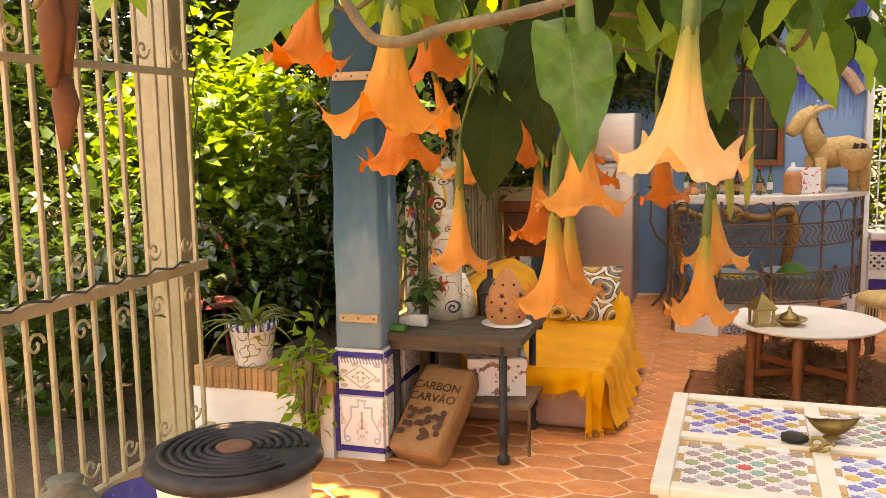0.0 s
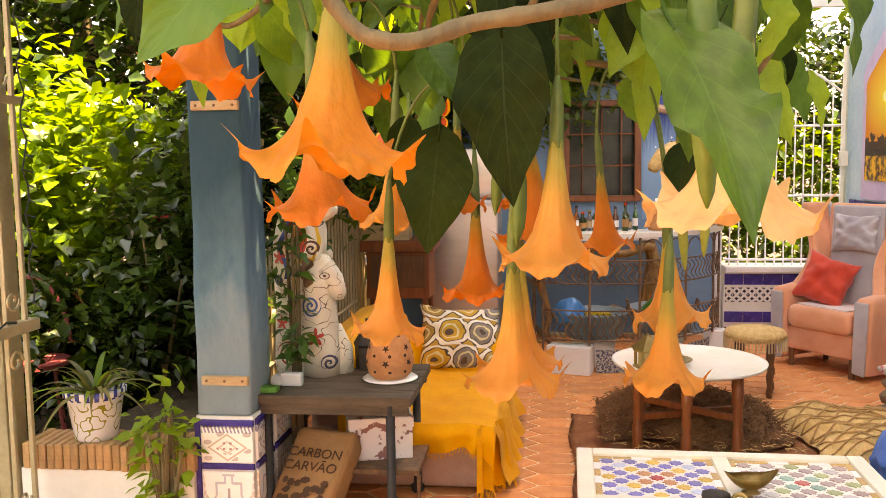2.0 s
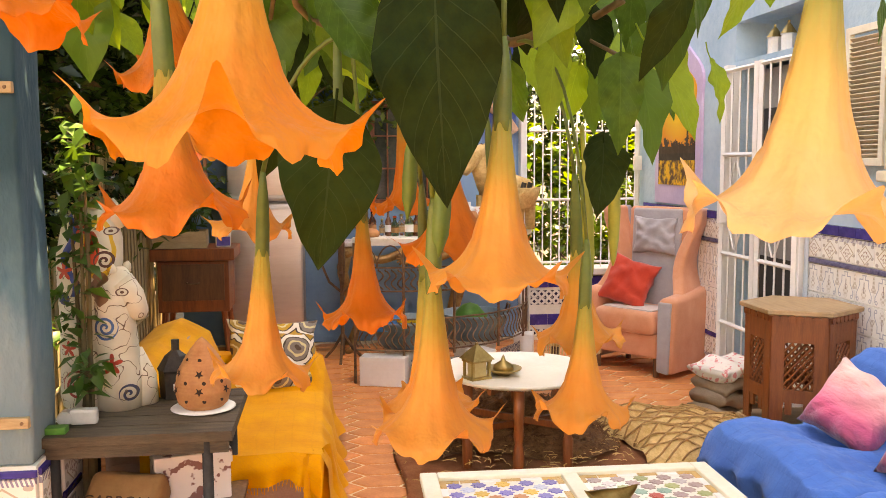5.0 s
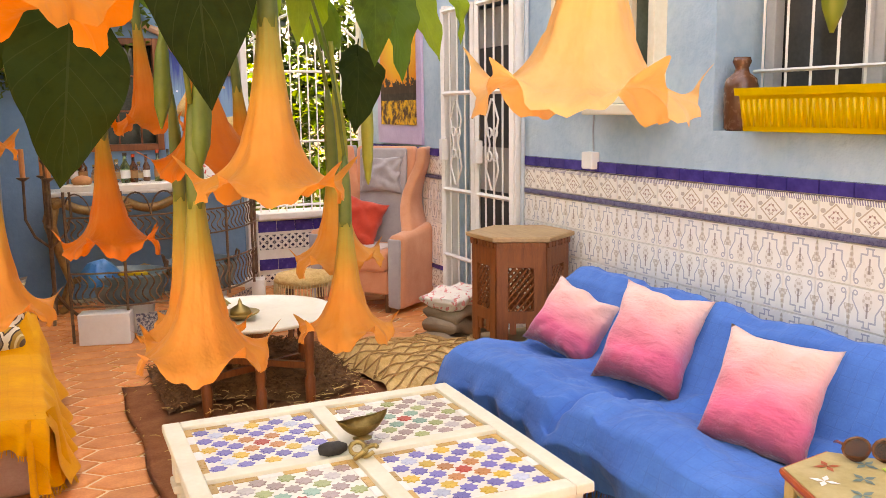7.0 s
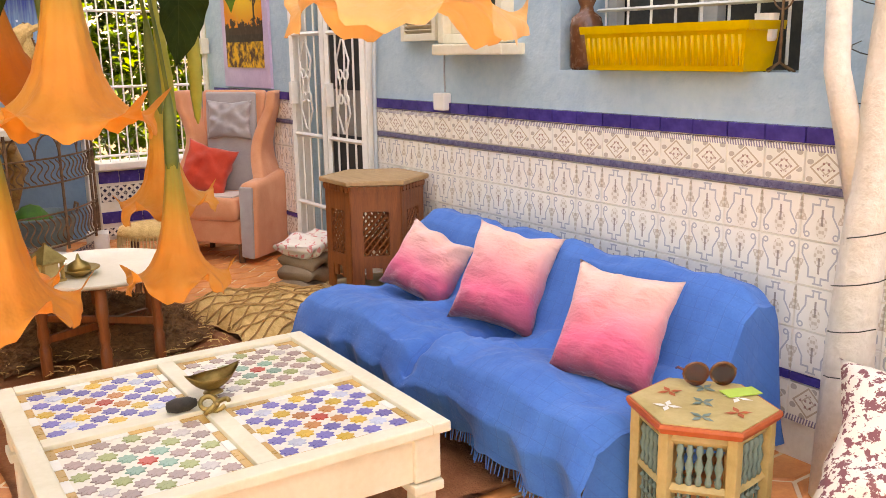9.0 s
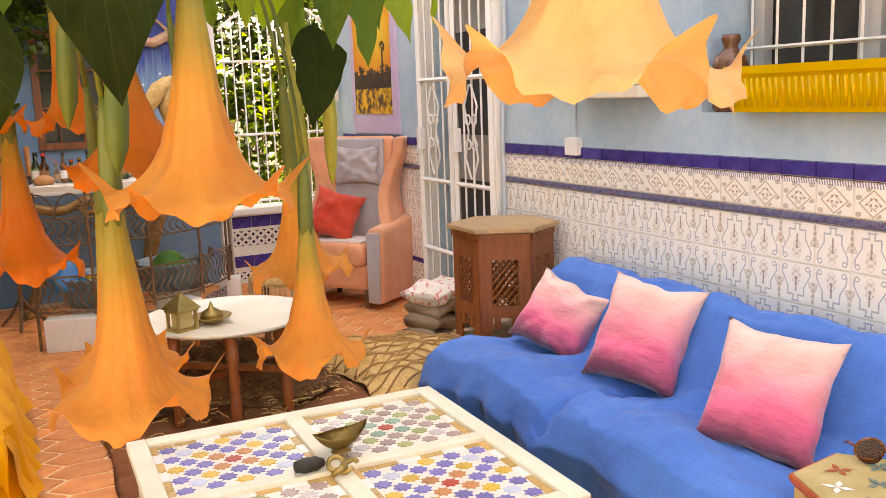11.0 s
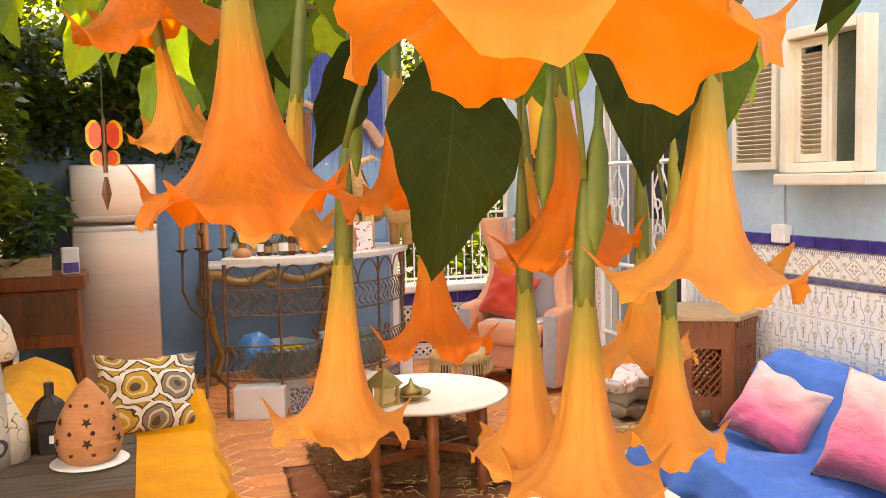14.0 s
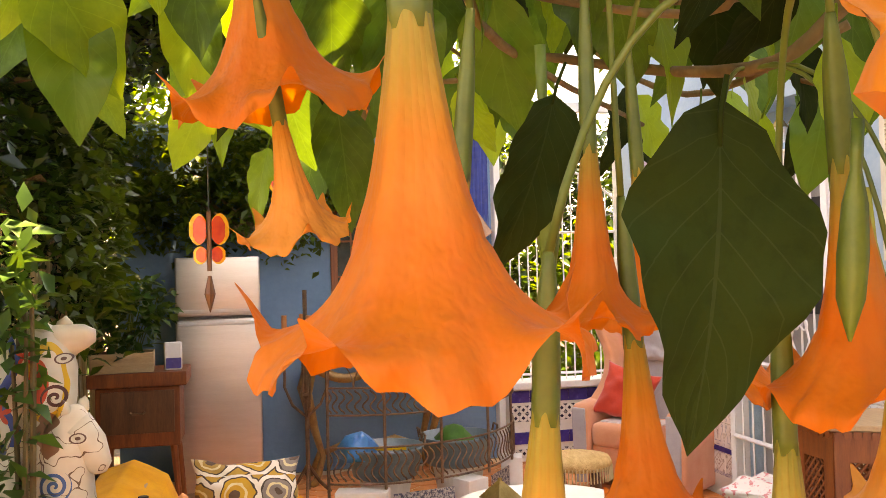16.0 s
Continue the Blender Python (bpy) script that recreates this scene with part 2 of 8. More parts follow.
BARK = mk("branch_bark", (0.11, 0.075, 0.033), (0.22, 0.16, 0.075), 10, 0.85, 0.8, 60, dist=0.01, stretch=(1, 1, 0.4))
WHITEBARK = mk("limewashed_bark", (0.62, 0.58, 0.51), (0.78, 0.75, 0.69), 5, 0.9, 0.8, 40, dist=0.015)
PAPER = mk("kraft_paper", (0.32, 0.14, 0.05), (0.44, 0.22, 0.085), 5, 0.85, 0.6, 30, dist=0.01)
INK = mk("brown_ink", (0.06, 0.025, 0.01), (0.10, 0.045, 0.02), 10, 0.9, 0.1)
BAMBOO = mk("bamboo_cane", (0.36, 0.25, 0.11), (0.54, 0.41, 0.20), 8, 0.7, 0.4, 60, stretch=(3, 3, 0.5), vary=0.5)
STEM = mk("green_stem", (0.055, 0.095, 0.012), (0.13, 0.18, 0.03), 8, 0.5, 0.2, 50)
WIRE = mk("dark_wire", (0.015, 0.02, 0.015), (0.03, 0.035, 0.025), 8, 0.5, 0.1)
RED_GLASS = mk("red_glass", (0.55, 0.03, 0.01), (0.75, 0.10, 0.02), 8, 0.2, 0.1)
AMBER = mk("amber_glass", (0.80, 0.35, 0.02), (0.90, 0.5, 0.05), 8, 0.2, 0.1)
CANDLE = mk("terracotta_candle", (0.60, 0.20, 0.06), (0.70, 0.29, 0.11), 6, 0.5, 0.1)
# near-black fill: the darkness of unlit hollows is put into this colour
UNLIT_BLACK = mk("unlit_black", (0.03, 0.028, 0.025), (0.06, 0.055, 0.05), 3, 0.9, 0.1)
HEX_GREEN = mk("sage_paint", (0.10, 0.17, 0.15), (0.18, 0.27, 0.23), 9, 0.6, 0.3, 50)
HEX_OCHRE = mk("ochre_paint", (0.42, 0.30, 0.11), (0.55, 0.42, 0.20), 9, 0.6, 0.3, 50)
HEX_RED = mk("rust_red_paint", (0.42, 0.07, 0.02), (0.55, 0.13, 0.05), 9, 0.6, 0.3, 50)
CARD = mk("green_card", (0.35, 0.55, 0.08), (0.45, 0.65, 0.12), 5, 0.6, 0.05)

# first leaf tone is near black: deep shade is put into its colour
LEAF_SHADED = leafy("shaded_leaf", (0.007, 0.016, 0.002), (0.015, 0.031, 0.004), 0.06, rough=0.75, spec=0.12)
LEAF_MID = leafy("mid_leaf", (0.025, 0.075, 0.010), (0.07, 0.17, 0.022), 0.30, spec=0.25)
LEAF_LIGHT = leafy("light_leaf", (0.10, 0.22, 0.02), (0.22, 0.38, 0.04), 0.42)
# foliage tones carry light: brighter for sunlit shrubs, dimmer copies for shaded growth
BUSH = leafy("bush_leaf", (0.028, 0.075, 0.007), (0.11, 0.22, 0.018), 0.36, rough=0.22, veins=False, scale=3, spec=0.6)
CLIMB = leafy("shaded_climber_leaf", (0.02, 0.055, 0.006), (0.09, 0.16, 0.016), 0.34, veins=False, scale=3)
BUSH_SHADED = leafy("shaded_bush_leaf", (0.010, 0.030, 0.005), (0.032, 0.075, 0.011), 0.2, rough=0.25, veins=False, scale=3, spec=0.6)
IVY = leafy("ivy_leaf", (0.02, 0.075, 0.015), (0.07, 0.18, 0.03), 0.25)
BROM = leafy("strap_leaf", (0.07, 0.09, 0.02), (0.22, 0.20, 0.06), 0.2)
PETAL_PALE = petal("peach_petal", (0.70, 0.52, 0.14), (0.80, 0.47, 0.16), (0.82, 0.50, 0.22), 0.34)
PETAL_GOLD = petal("golden_petal", (0.55, 0.40, 0.07), (0.71, 0.285, 0.042), (0.72, 0.30, 0.058), 0.36)
PETAL_AMBER = petal("amber_petal", (0.56, 0.35, 0.04), (0.70, 0.245, 0.018), (0.72, 0.25, 0.024), 0.38)
PETAL_ORANGE = petal("orange_petal", (0.54, 0.28, 0.025), (0.66, 0.175, 0.007), (0.68, 0.17, 0.009), 0.36)
RED_PETAL = mk("red_petal", (0.65, 0.01, 0.01), (0.8, 0.03, 0.02), 8, 0.5, 0.1)


def ombre(name, lo, mid, hi, h):
    """Dip-dyed cloth, its tone going over its height."""
    m, nt, b = shader(name)
    u, v, _ = uvx(nt)
    n, f = noisev(nt, 6, 4), noisev(nt, 160, 2)
    w = v + (n - 0.5) * 0.12
    col = mixc(nt, contrast(w, 0.06, 0.30), lo, mid)
    col = mixc(nt, contrast(w, 0.34, 0.90), col, hi)
    nt.links.new(col, b.inputs["Base Color"])
    b.inputs["Roughness"].default_value, b.inputs["Sheen Weight"].default_value = 0.9, 0.3
    fold = noisev(nt, 11, 3, 0.55, (1, 1, 2.4))
    bump(nt, b, f * 0.4 + n * 2.0 + fold * 3.0, 0.75, 0.008)
    return m


OMBRE = ombre("pink_dip_dye", (0.22, 0.04, 0.07), (0.80, 0.13, 0.24), (0.88, 0.54, 0.46), 0.4)


def glass(name, tint=(0.9, 0.95, 0.95)):
    m, nt, b = shader(name)
    b.inputs["Base Color"].default_value = (*tint, 1)
    b.inputs["Roughness"].default_value = 0.03
    b.inputs["Transmission Weight"].default_value = 1.0
    return m


GLASS = glass("window_glass")
BOTTLE = glass("bottle_glass", (0.25, 0.45, 0.2))
AMBERGLASS = glass("tinted_glass", (0.45, 0.16, 0.06))


# printed patterns
def azulejo(nt, u, v):
    # half the height of a lantern-shaped cartouche; v counts from its waist
    base, grey, tan = (0.88, 0.85, 0.79), (0.34, 0.37, 0.43), (0.55, 0.46, 0.36)
    a = (u - 0.5).absv()
    step = contrast(v, 0.58, 0.30)
    f = step * 0.17 + 0.24
    line = (a - f).absv().lt(0.022) * v.lt(0.80) * v.gt(0.13)
    line = line.mx((v - 0.79).absv().lt(0.022) * (a - 0.16).absv().lt(0.10))
    line = line.mx((v - 0.93).absv().lt(0.020) * a.lt(0.12))
    line = line.mx((a - 0.07).absv().lt(0.020) * (v - 0.86).absv().lt(0.085))
    line = line.mx(((((a - 0.34) * (a - 0.34)) + ((v - 0.13) * (v - 0.13))).root() - 0.055).absv().lt(0.018))
    d = (a * a * 3.0 + (v - 0.30) * (v - 0.30)).root()
    holes = ((a * 46.0).sn() * (v * 38.0).sn()).gt(0.1)
    crown = d.lt(0.24) * (holes * 0.55 + 0.15)
    stem = a.lt(0.025) * (v - 0.52).absv().lt(0.18)
    b = a * -1.0 + 0.5
    leaf = (b - ((v * 16.0).sn() * 0.03 + 0.13) * contrast(v, 1.0, 0.35)).lt(0.0) * v.gt(0.42)
    leaf = leaf * (((b * 60.0).sn() * (v * 44.0).sn()).gt(-0.2) * 0.5 + 0.25)
    col = mixc(nt, crown.mx(leaf), base, tan)
    col = mixc(nt, stem * 0.7, col, (0.20, 0.15, 0.14))
    return mixc(nt, line * 0.72, col, grey)


def border(nt, u, v):
    base, tan, blue = (0.88, 0.84, 0.76), (0.45, 0.32, 0.20), (0.15, 0.12, 0.25)
    d = (u - 0.5).absv() + (v - 0.42).absv()
    col = mixc(nt, (d - 0.36).absv().lt(0.03) * 0.7, base, tan)
    col = mixc(nt, (d - 0.16).absv().lt(0.025) * 0.6, col, tan)
    dots = ((u * 8.0).frac() - 0.5).absv().lt(0.2) * ((v * 6.5).frac() - 0.5).absv().lt(0.2) * d.lt(0.25)
    col = mixc(nt, dots * 0.7, col, (0.25, 0.06, 0.06))
    flower = ((u * 12.5).sn() * (v * 14.0).sn()).gt(0.55) * d.gt(0.42)
    col = mixc(nt, flower * 0.6, col, (0.30, 0.22, 0.16))
    hatch = v.gt(0.82) * ((u * 14.0 + v * 3.0).frac().gt(0.5))
    return mixc(nt, hatch * 0.8, col, blue)


def checker(nt, u, v):
    d = ((u - 0.5).absv()).mx((v - 0.5).absv())
    e = (u - 0.5).absv() + (v - 0.5).absv()
    return mixc(nt, (e.lt(0.26)).mx(e.gt(0.72)).mx((d.gt(0.44)) * 0.0), (0.78, 0.74, 0.66), (0.02, 0.02, 0.05))


def rope(nt, u, v):
    return mixc(nt, ((u * 9.0 + v).frac()).gt(0.5), (0.16, 0.15, 0.25), (0.42, 0.40, 0.48))


def blueprint(nt, u, v):
    n = noisev(nt, 60, 3, 0.7)
    return mixc(nt, contrast(n, 0.45, 0.55), (0.74, 0.72, 0.68), (0.15, 0.16, 0.22))


def medallion(nt, u, v):
    # crowded rings in ochre, brown and grey with white outlines
    w = noisev(nt, 9, 2)
    row = (v * 2.4 + 0.15).op("FLOOR")
    p, q = u * 2.7 + row * 0.5 + (w - 0.5) * 0.55, v * 2.4 + 0.15 + (w - 0.5) * 0.40
    a, b = p.frac() - 0.5, q.frac() - 0.5
    d = (a * a + b * b * 1.15).root()
    pick = (p.op("FLOOR") + row * 2.0).op("MODULO", 3.0)
    fill = mixc(nt, pick.gt(0.5), (0.56, 0.30, 0.03), (0.23, 0.19, 0.16))
    fill = mixc(nt, pick.gt(1.5), fill, (0.40, 0.24, 0.06))
    col = mixc(nt, d.lt(0.60), (0.50, 0.27, 0.04), (0.07, 0.05, 0.035))
    col = mixc(nt, d.lt(0.56), col, (0.76, 0.71, 0.60))
    col = mixc(nt, d.lt(0.45), col, (0.07, 0.05, 0.035))
    col = mixc(nt, d.lt(0.41), col, fill)
    col = mixc(nt, (d - 0.26).absv().lt(0.035), col, (0.66, 0.55, 0.30))
    return mixc(nt, d.lt(0.12), col, (0.10, 0.06, 0.04))


def damask(nt, u, v):
    n = noisev(nt, 44, 3, 0.65)
    return mixc(nt, contrast(n, 0.455, 0.49), (0.24, 0.08, 0.09), (0.76, 0.68, 0.60))


def dogs(nt, u, v):
    n = noisev(nt, 24, 2, 0.5)
    return mixc(nt, contrast(n, 0.56, 0.60), (0.76, 0.68, 0.62), (0.26, 0.10, 0.08))


def sunset(nt, u, v):
    w = noisev(nt, 18, 4)
    d = (((u - 0.55) * (u - 0.55)) * 0.35 + ((v - 0.64) * (v - 0.64))).root()
    col = mixc(nt, contrast(d, 0.04, 0.36), (1.0, 0.68, 0.05), (0.85, 0.24, 0.01))
    col = mixc(nt, d.lt(0.04), col, (1.0, 0.9, 0.4))
    low = mixc(nt, contrast(w, 0.42, 0.58), (0.9, 0.45, 0.02), (0.10, 0.03, 0.005))
    col = mixc(nt, v.lt(0.20), col, low)
    shore = (v - 0.25).absv().lt(0.055)
    col = mixc(nt, shore, col, (0.03, 0.012, 0.004))
    trees = (v - (w * 0.35 + 0.16)).lt(0.0) * v.gt(0.25)
    col = mixc(nt, trees, col, (0.05, 0.018, 0.004))
    palm = ((u - 0.8).absv().lt(0.02) * (v - 0.37).absv().lt(0.13)).mx((((u - 0.8) * (u - 0.8) * 0.4) + ((v - 0.5) * (v - 0.5))).root().lt(0.045) * w.gt(0.45))
    return mixc(nt, palm, col, (0.04, 0.015, 0.004))


def night(nt, u, v):
    st = noisev(nt, 5.0, 4, 0.6, (9, 1, 0.5))
    col = mixc(nt, contrast(st, 0.35, 0.7), (0.012, 0.03, 0.17), (0.04, 0.09, 0.36))
    col = mixc(nt, contrast(v + (st - 0.5) * 0.5, 0.55, 0.35), col, (0.20, 0.38, 0.55))
    vo = nt.nodes.new("ShaderNodeTexVoronoi")
    vo.inputs["Scale"].default_value = 7
    tc = nt.nodes.new("ShaderNodeTexCoord")
    nt.links.new(tc.outputs["Object"], vo.inputs["Vector"])
    return mixc(nt, X(nt, vo.outputs["Distance"]).lt(0.06), col, (0.8, 0.85, 0.95))


def painted(nt, u, v):
    # bold folk shapes: a wavy band, a flame, spirals, stars and dots on a white ground
    x, y, z = uvx(nt, "Object")
    n1 = noisev(nt, 16, 1, 0.3)
    col = mixc(nt, contrast(noisev(nt, 6, 3), 0.35, 0.65), (0.62, 0.53, 0.39), (0.76, 0.69, 0.55))

    def disc(cx, cz, sx=1.0, sz=1.0):
        p, q = (x - cx) * sx, (z - cz) * sz
        return (p * p + q * q).root()

    def spiral(cx, cz, r):
        d = disc(cx, cz)
        th = (z - cz).op("ARCTAN2", x - cx) / 6.283
        return (d / 0.021 - th).frac().lt(0.45) * d.lt(r)

    def star(cx, cz, r):
        th = (z - cz).op("ARCTAN2", x - cx)
        return (disc(cx, cz) - ((th * 5.0).sn() * 0.4 + 0.75) * r).lt(0.0)
    band = (x - ((z * 32.0).sn() * 0.020 - 0.062)).absv().lt(0.014) * z.gt(0.41)
    col = mixc(nt, band, col, (0.02, 0.06, 0.26))
    fl = disc(0.035, 0.575, 1.5, 0.72) + (n1 - 0.5) * 0.02
    col = mixc(nt, fl.lt(0.080), col, (0.72, 0.42, 0.03))
    col = mixc(nt, fl.lt(0.062), col, (0.70, 0.63, 0.50))
    rd = disc(0.015, 0.580, 2.0, 0.8)
    col = mixc(nt, rd.lt(0.050), col, (0.62, 0.06, 0.015))
    for cx, cz, r, c in ((0.055, 0.535, 0.036, (0.10, 0.03, 0.02)), (-0.05, 0.09, 0.055, (0.45, 0.05, 0.03)), (0.13, 0.06, 0.035, (0.05, 0.06, 0.12)), (0.055, 0.30, 0.045, (0.03, 0.10, 0.26))):
        col = mixc(nt, spiral(cx, cz, r), col, c)
    for cx, cz, r in ((-0.085, 0.50, 0.030), (-0.02, 0.655, 0.022), (0.075, 0.17, 0.034), (-0.08, 0.22, 0.026)):
        col = mixc(nt, star(cx, cz, r), col, (0.62, 0.05, 0.02))
    col = mixc(nt, disc(-0.09, 0.40).lt(0.022), col, (0.03, 0.07, 0.20))
    col = mixc(nt, (n1 - 0.5).absv().lt(0.007) * z.lt(0.50), col, (0.16, 0.09, 0.05))
    mane = disc(0.045, 0.44, 1.4, 0.8)
    col = mixc(nt, mane.lt(0.055) * (x * 60.0 + (z * 90.0).sn()).sn().gt(0.0), col, (0.22, 0.10, 0.05))
    for cx, cz in ((0.075, 0.64), (0.115, 0.425)):
        eye = disc(cx, cz, 0.8, 1.2)
        col = mixc(nt, eye.lt(0.018), col, (0.12, 0.05, 0.03))
        col = mixc(nt, (eye - 0.010).absv().lt(0.004), col, (0.62, 0.58, 0.45))
    return col


def potmotif(nt, u, v):
    col = mixc(nt, v.gt(0.82) * ((u * 20.0).frac().gt(0.5)), (0.76, 0.74, 0.70), (0.04, 0.06, 0.28))
    n = noisev(nt, 22, 1, 0.3)
    return mixc(nt, (n - 0.5).absv().lt(0.03) * v.lt(0.75), col, (0.28, 0.26, 0.03))


AZULEJO = printed("azulejo_print", azulejo)
BORDER = printed("border_tile_print", border)
CHECKER = printed("star_tile_print", checker)
ROPE = printed("rope_tile_print", rope)
DELFT = printed("blue_tile_print", blueprint)
MEDALLION = printed("ring_print_cloth", medallion, 0.9, True)
DAMASK = printed("burgundy_damask", damask, 0.9, True)
DOGPRINT = printed("patterned_card", dogs, 0.6)
SUNSET = printed("sunset_mural", sunset, 0.7)
NIGHT = printed("night_sky_mural", night, 0.8)
FOLK = printed("folk_painting", painted, 0.5)
POTGLAZE = printed("painted_pot_glaze", potmotif, 0.25)


# ---- mesh helpers ----
def part(name, bm, material, parent=None, label="", smooth=False):
    me = bpy.data.meshes.new(name)
    bm.to_mesh(me)
    bm.free()
    me.materials.append(material)
    if smooth:
        for p in me.polygons:
            p.use_smooth = True
    ob = new(name, me)
    if parent:
        ob.parent = parent
    if label:
        tagged(ob, label)
    return ob


def again(name, me, parent, m):
    ob = new(name, me)
    ob.parent = parent
    ob.matrix_basis = m
    return ob


def thing(name, m, label, category, group="", kind=""):
    ob = new(name)
    ob.empty_display_size = 0.1
    ob.matrix_basis = m
    return tagged(ob, label, category, group, kind)


def B():
    return bmesh.new()


def box(bm, c, s, m=None, bevel=0.0, seg=2):
    r = bmesh.ops.create_cube(bm, size=1.0)
    vs = r["verts"]
    t = Matrix.Translation(c) @ Matrix.Diagonal((*s, 1))
    bmesh.ops.transform(bm, matrix=t, verts=vs)
    if m is not None:
        bmesh.ops.transform(bm, matrix=m, verts=vs)
    if bevel:
        es = list({e for v in vs for e in v.link_edges})
        bmesh.ops.bevel(bm, geom=es, offset=bevel, segments=seg, affect="EDGES", profile=0.6)
    return bm


def lathe(bm, prof, seg=24, m=None, wob=None):
    """Turn a profile of (radius, height) round z."""
    rows = []
    for r, z in prof:
        row = []
        for i in range(seg):
            a = 2 * math.pi * i / seg
            rr = r * (wob(a, z) if wob else 1)
            p = Vector((rr * math.cos(a), rr * math.sin(a), z))
            row.append(bm.verts.new(m @ p if m is not None else p))
        rows.append(row)
    for a, b in zip(rows, rows[1:]):
        for i in range(seg):
            bm.faces.new((a[i], a[(i + 1) % seg], b[(i + 1) % seg], b[i]))
    if prof[0][0] > 1e-5:
        bm.faces.new(rows[0][::-1])
    if prof[-1][0] > 1e-5:
        bm.faces.new(rows[-1])
    return bm


def tube(bm, pts, r, seg=6, closed=False):
    """A round bar along points; r is one radius or one for each point."""
    pts = [Vector(p) for p in pts]
    n = len(pts)
    rs = r if isinstance(r, (list, tuple)) else [r] * n
    rows, prev = [], None
    for i, p in enumerate(pts):
        a = pts[i - 1] if i or closed else p
        b = pts[(i + 1) % n] if i < n - 1 or closed else p
        d = (b - a).normalized()
        if prev is None:
            prev = Vector((0, 0, 1)) if abs(d.z) < 0.9 else Vector((1, 0, 0))
        u = prev - d * prev.dot(d)
        if u.length < 1e-4:
            u = d.orthogonal()
        u.normalize()
        w = d.cross(u)
        prev = u
        rows.append([bm.verts.new(p + (u * math.cos(2 * math.pi * k / seg) + w * math.sin(2 * math.pi * k / seg)) * rs[i]) for k in range(seg)])
    for i in range(n if closed else n - 1):
        a, b = rows[i], rows[(i + 1) % n]
        for k in range(seg):
            bm.faces.new((a[k], a[(k + 1) % seg], b[(k + 1) % seg], b[k]))
    if not closed:
        bm.faces.new(rows[0][::-1])
        bm.faces.new(rows[-1])
    return bm


def grid(bm, nu, nv, f, uv=True):
    """A sheet of nu x nv cells, f(u, v) giving each corner."""
    lay = bm.loops.layers.uv.verify()
    vs = [[bm.verts.new(f(i / nu, j / nv)) for j in range(nv + 1)] for i in range(nu + 1)]
    for i in range(nu):
        for j in range(nv):
            fc = bm.faces.new((vs[i][j], vs[i + 1][j], vs[i + 1][j + 1], vs[i][j + 1]))
            for l, (a, b) in zip(fc.loops, ((i, j), (i + 1, j), (i + 1, j + 1), (i, j + 1))):
                l[lay].uv = (a / nu, b / nv)
    return bm


def thicken(bm, t):
    bmesh.ops.solidify(bm, geom=bm.faces[:], thickness=t)
    return bm


def pillow(w, h, t, seed, n=26, sag=0.0):
    """A stuffed cushion standing in its xz plane, its face to -y."""
    bm = B()
    lay = bm.loops.layers.uv.verify()
    rnd = random.Random(seed)
    off = rnd.random() * 50

    def pt(u, v, s):
        a, b = 2 * u - 1, 2 * v - 1
        pull = 1 - (0.13 + 0.05 * noise.noise(Vector((a * 1.7 + off, b, 3)))) * (1 - a * a) * (abs(b) ** 3)
        pull2 = 1 - (0.12 + 0.05 * noise.noise(Vector((a, b * 1.7 + off, 7)))) * (1 - b * b) * (abs(a) ** 3)
        x, z = a * w / 2 * pull2, b * h / 2 * pull
        d = t / 2 * ((1 - abs(a) ** 2.6) * (1 - abs(b) ** 2.6)) ** 0.55
        wr = noise.noise(Vector((a * 2.2 + off, b * 2.2, s))) * 0.055 * (1 - (a * a * b * b))
        edge = a * a * b * b * (1 - max(abs(a), abs(b)) ** 8)
        wr += 0.034 * abs(noise.noise(Vector((a * 6 + off, b * 3.4 + a * 2, s * 2)))) * (0.35 + (0.65 if b < 0 else 0.2) * abs(b)) * (1 - max(abs(a), abs(b)) ** 6)
        wr -= 0.030 * abs(math.sin(7 * (a - b) + off)) * edge
        crease = 0.014 * math.sin(9 * math.atan2(b, a) + off) * (a * a + b * b) * (1 - max(abs(a), abs(b)) ** 4)
        return Vector((x + wr * 0.3, s * (d + wr * 0.5 + crease) - sag * (1 - b) * 0.0, z + h / 2 + wr * 0.2))
    sides = []
    for s in (-1, 1):
        vs = [[None] * (n + 1) for _ in range(n + 1)]
        for i in range(n + 1):
            for j in range(n + 1):
                if s == 1 and (i in (0, n) or j in (0, n)):
                    vs[i][j] = sides[0][i][j]
                else:
                    vs[i][j] = bm.verts.new(pt(i / n, j / n, s))
        sides.append(vs)
        for i in range(n):
            for j in range(n):
                q = [(i, j), (i + 1, j), (i + 1, j + 1), (i, j + 1)]
                if s == 1:
                    q = q[::-1]
                fc = bm.faces.new([vs[a][b] for a, b in q])
                for l, (a, b) in zip(fc.loops, q):
                    l[lay].uv = (a / n, b / n)
    return bm


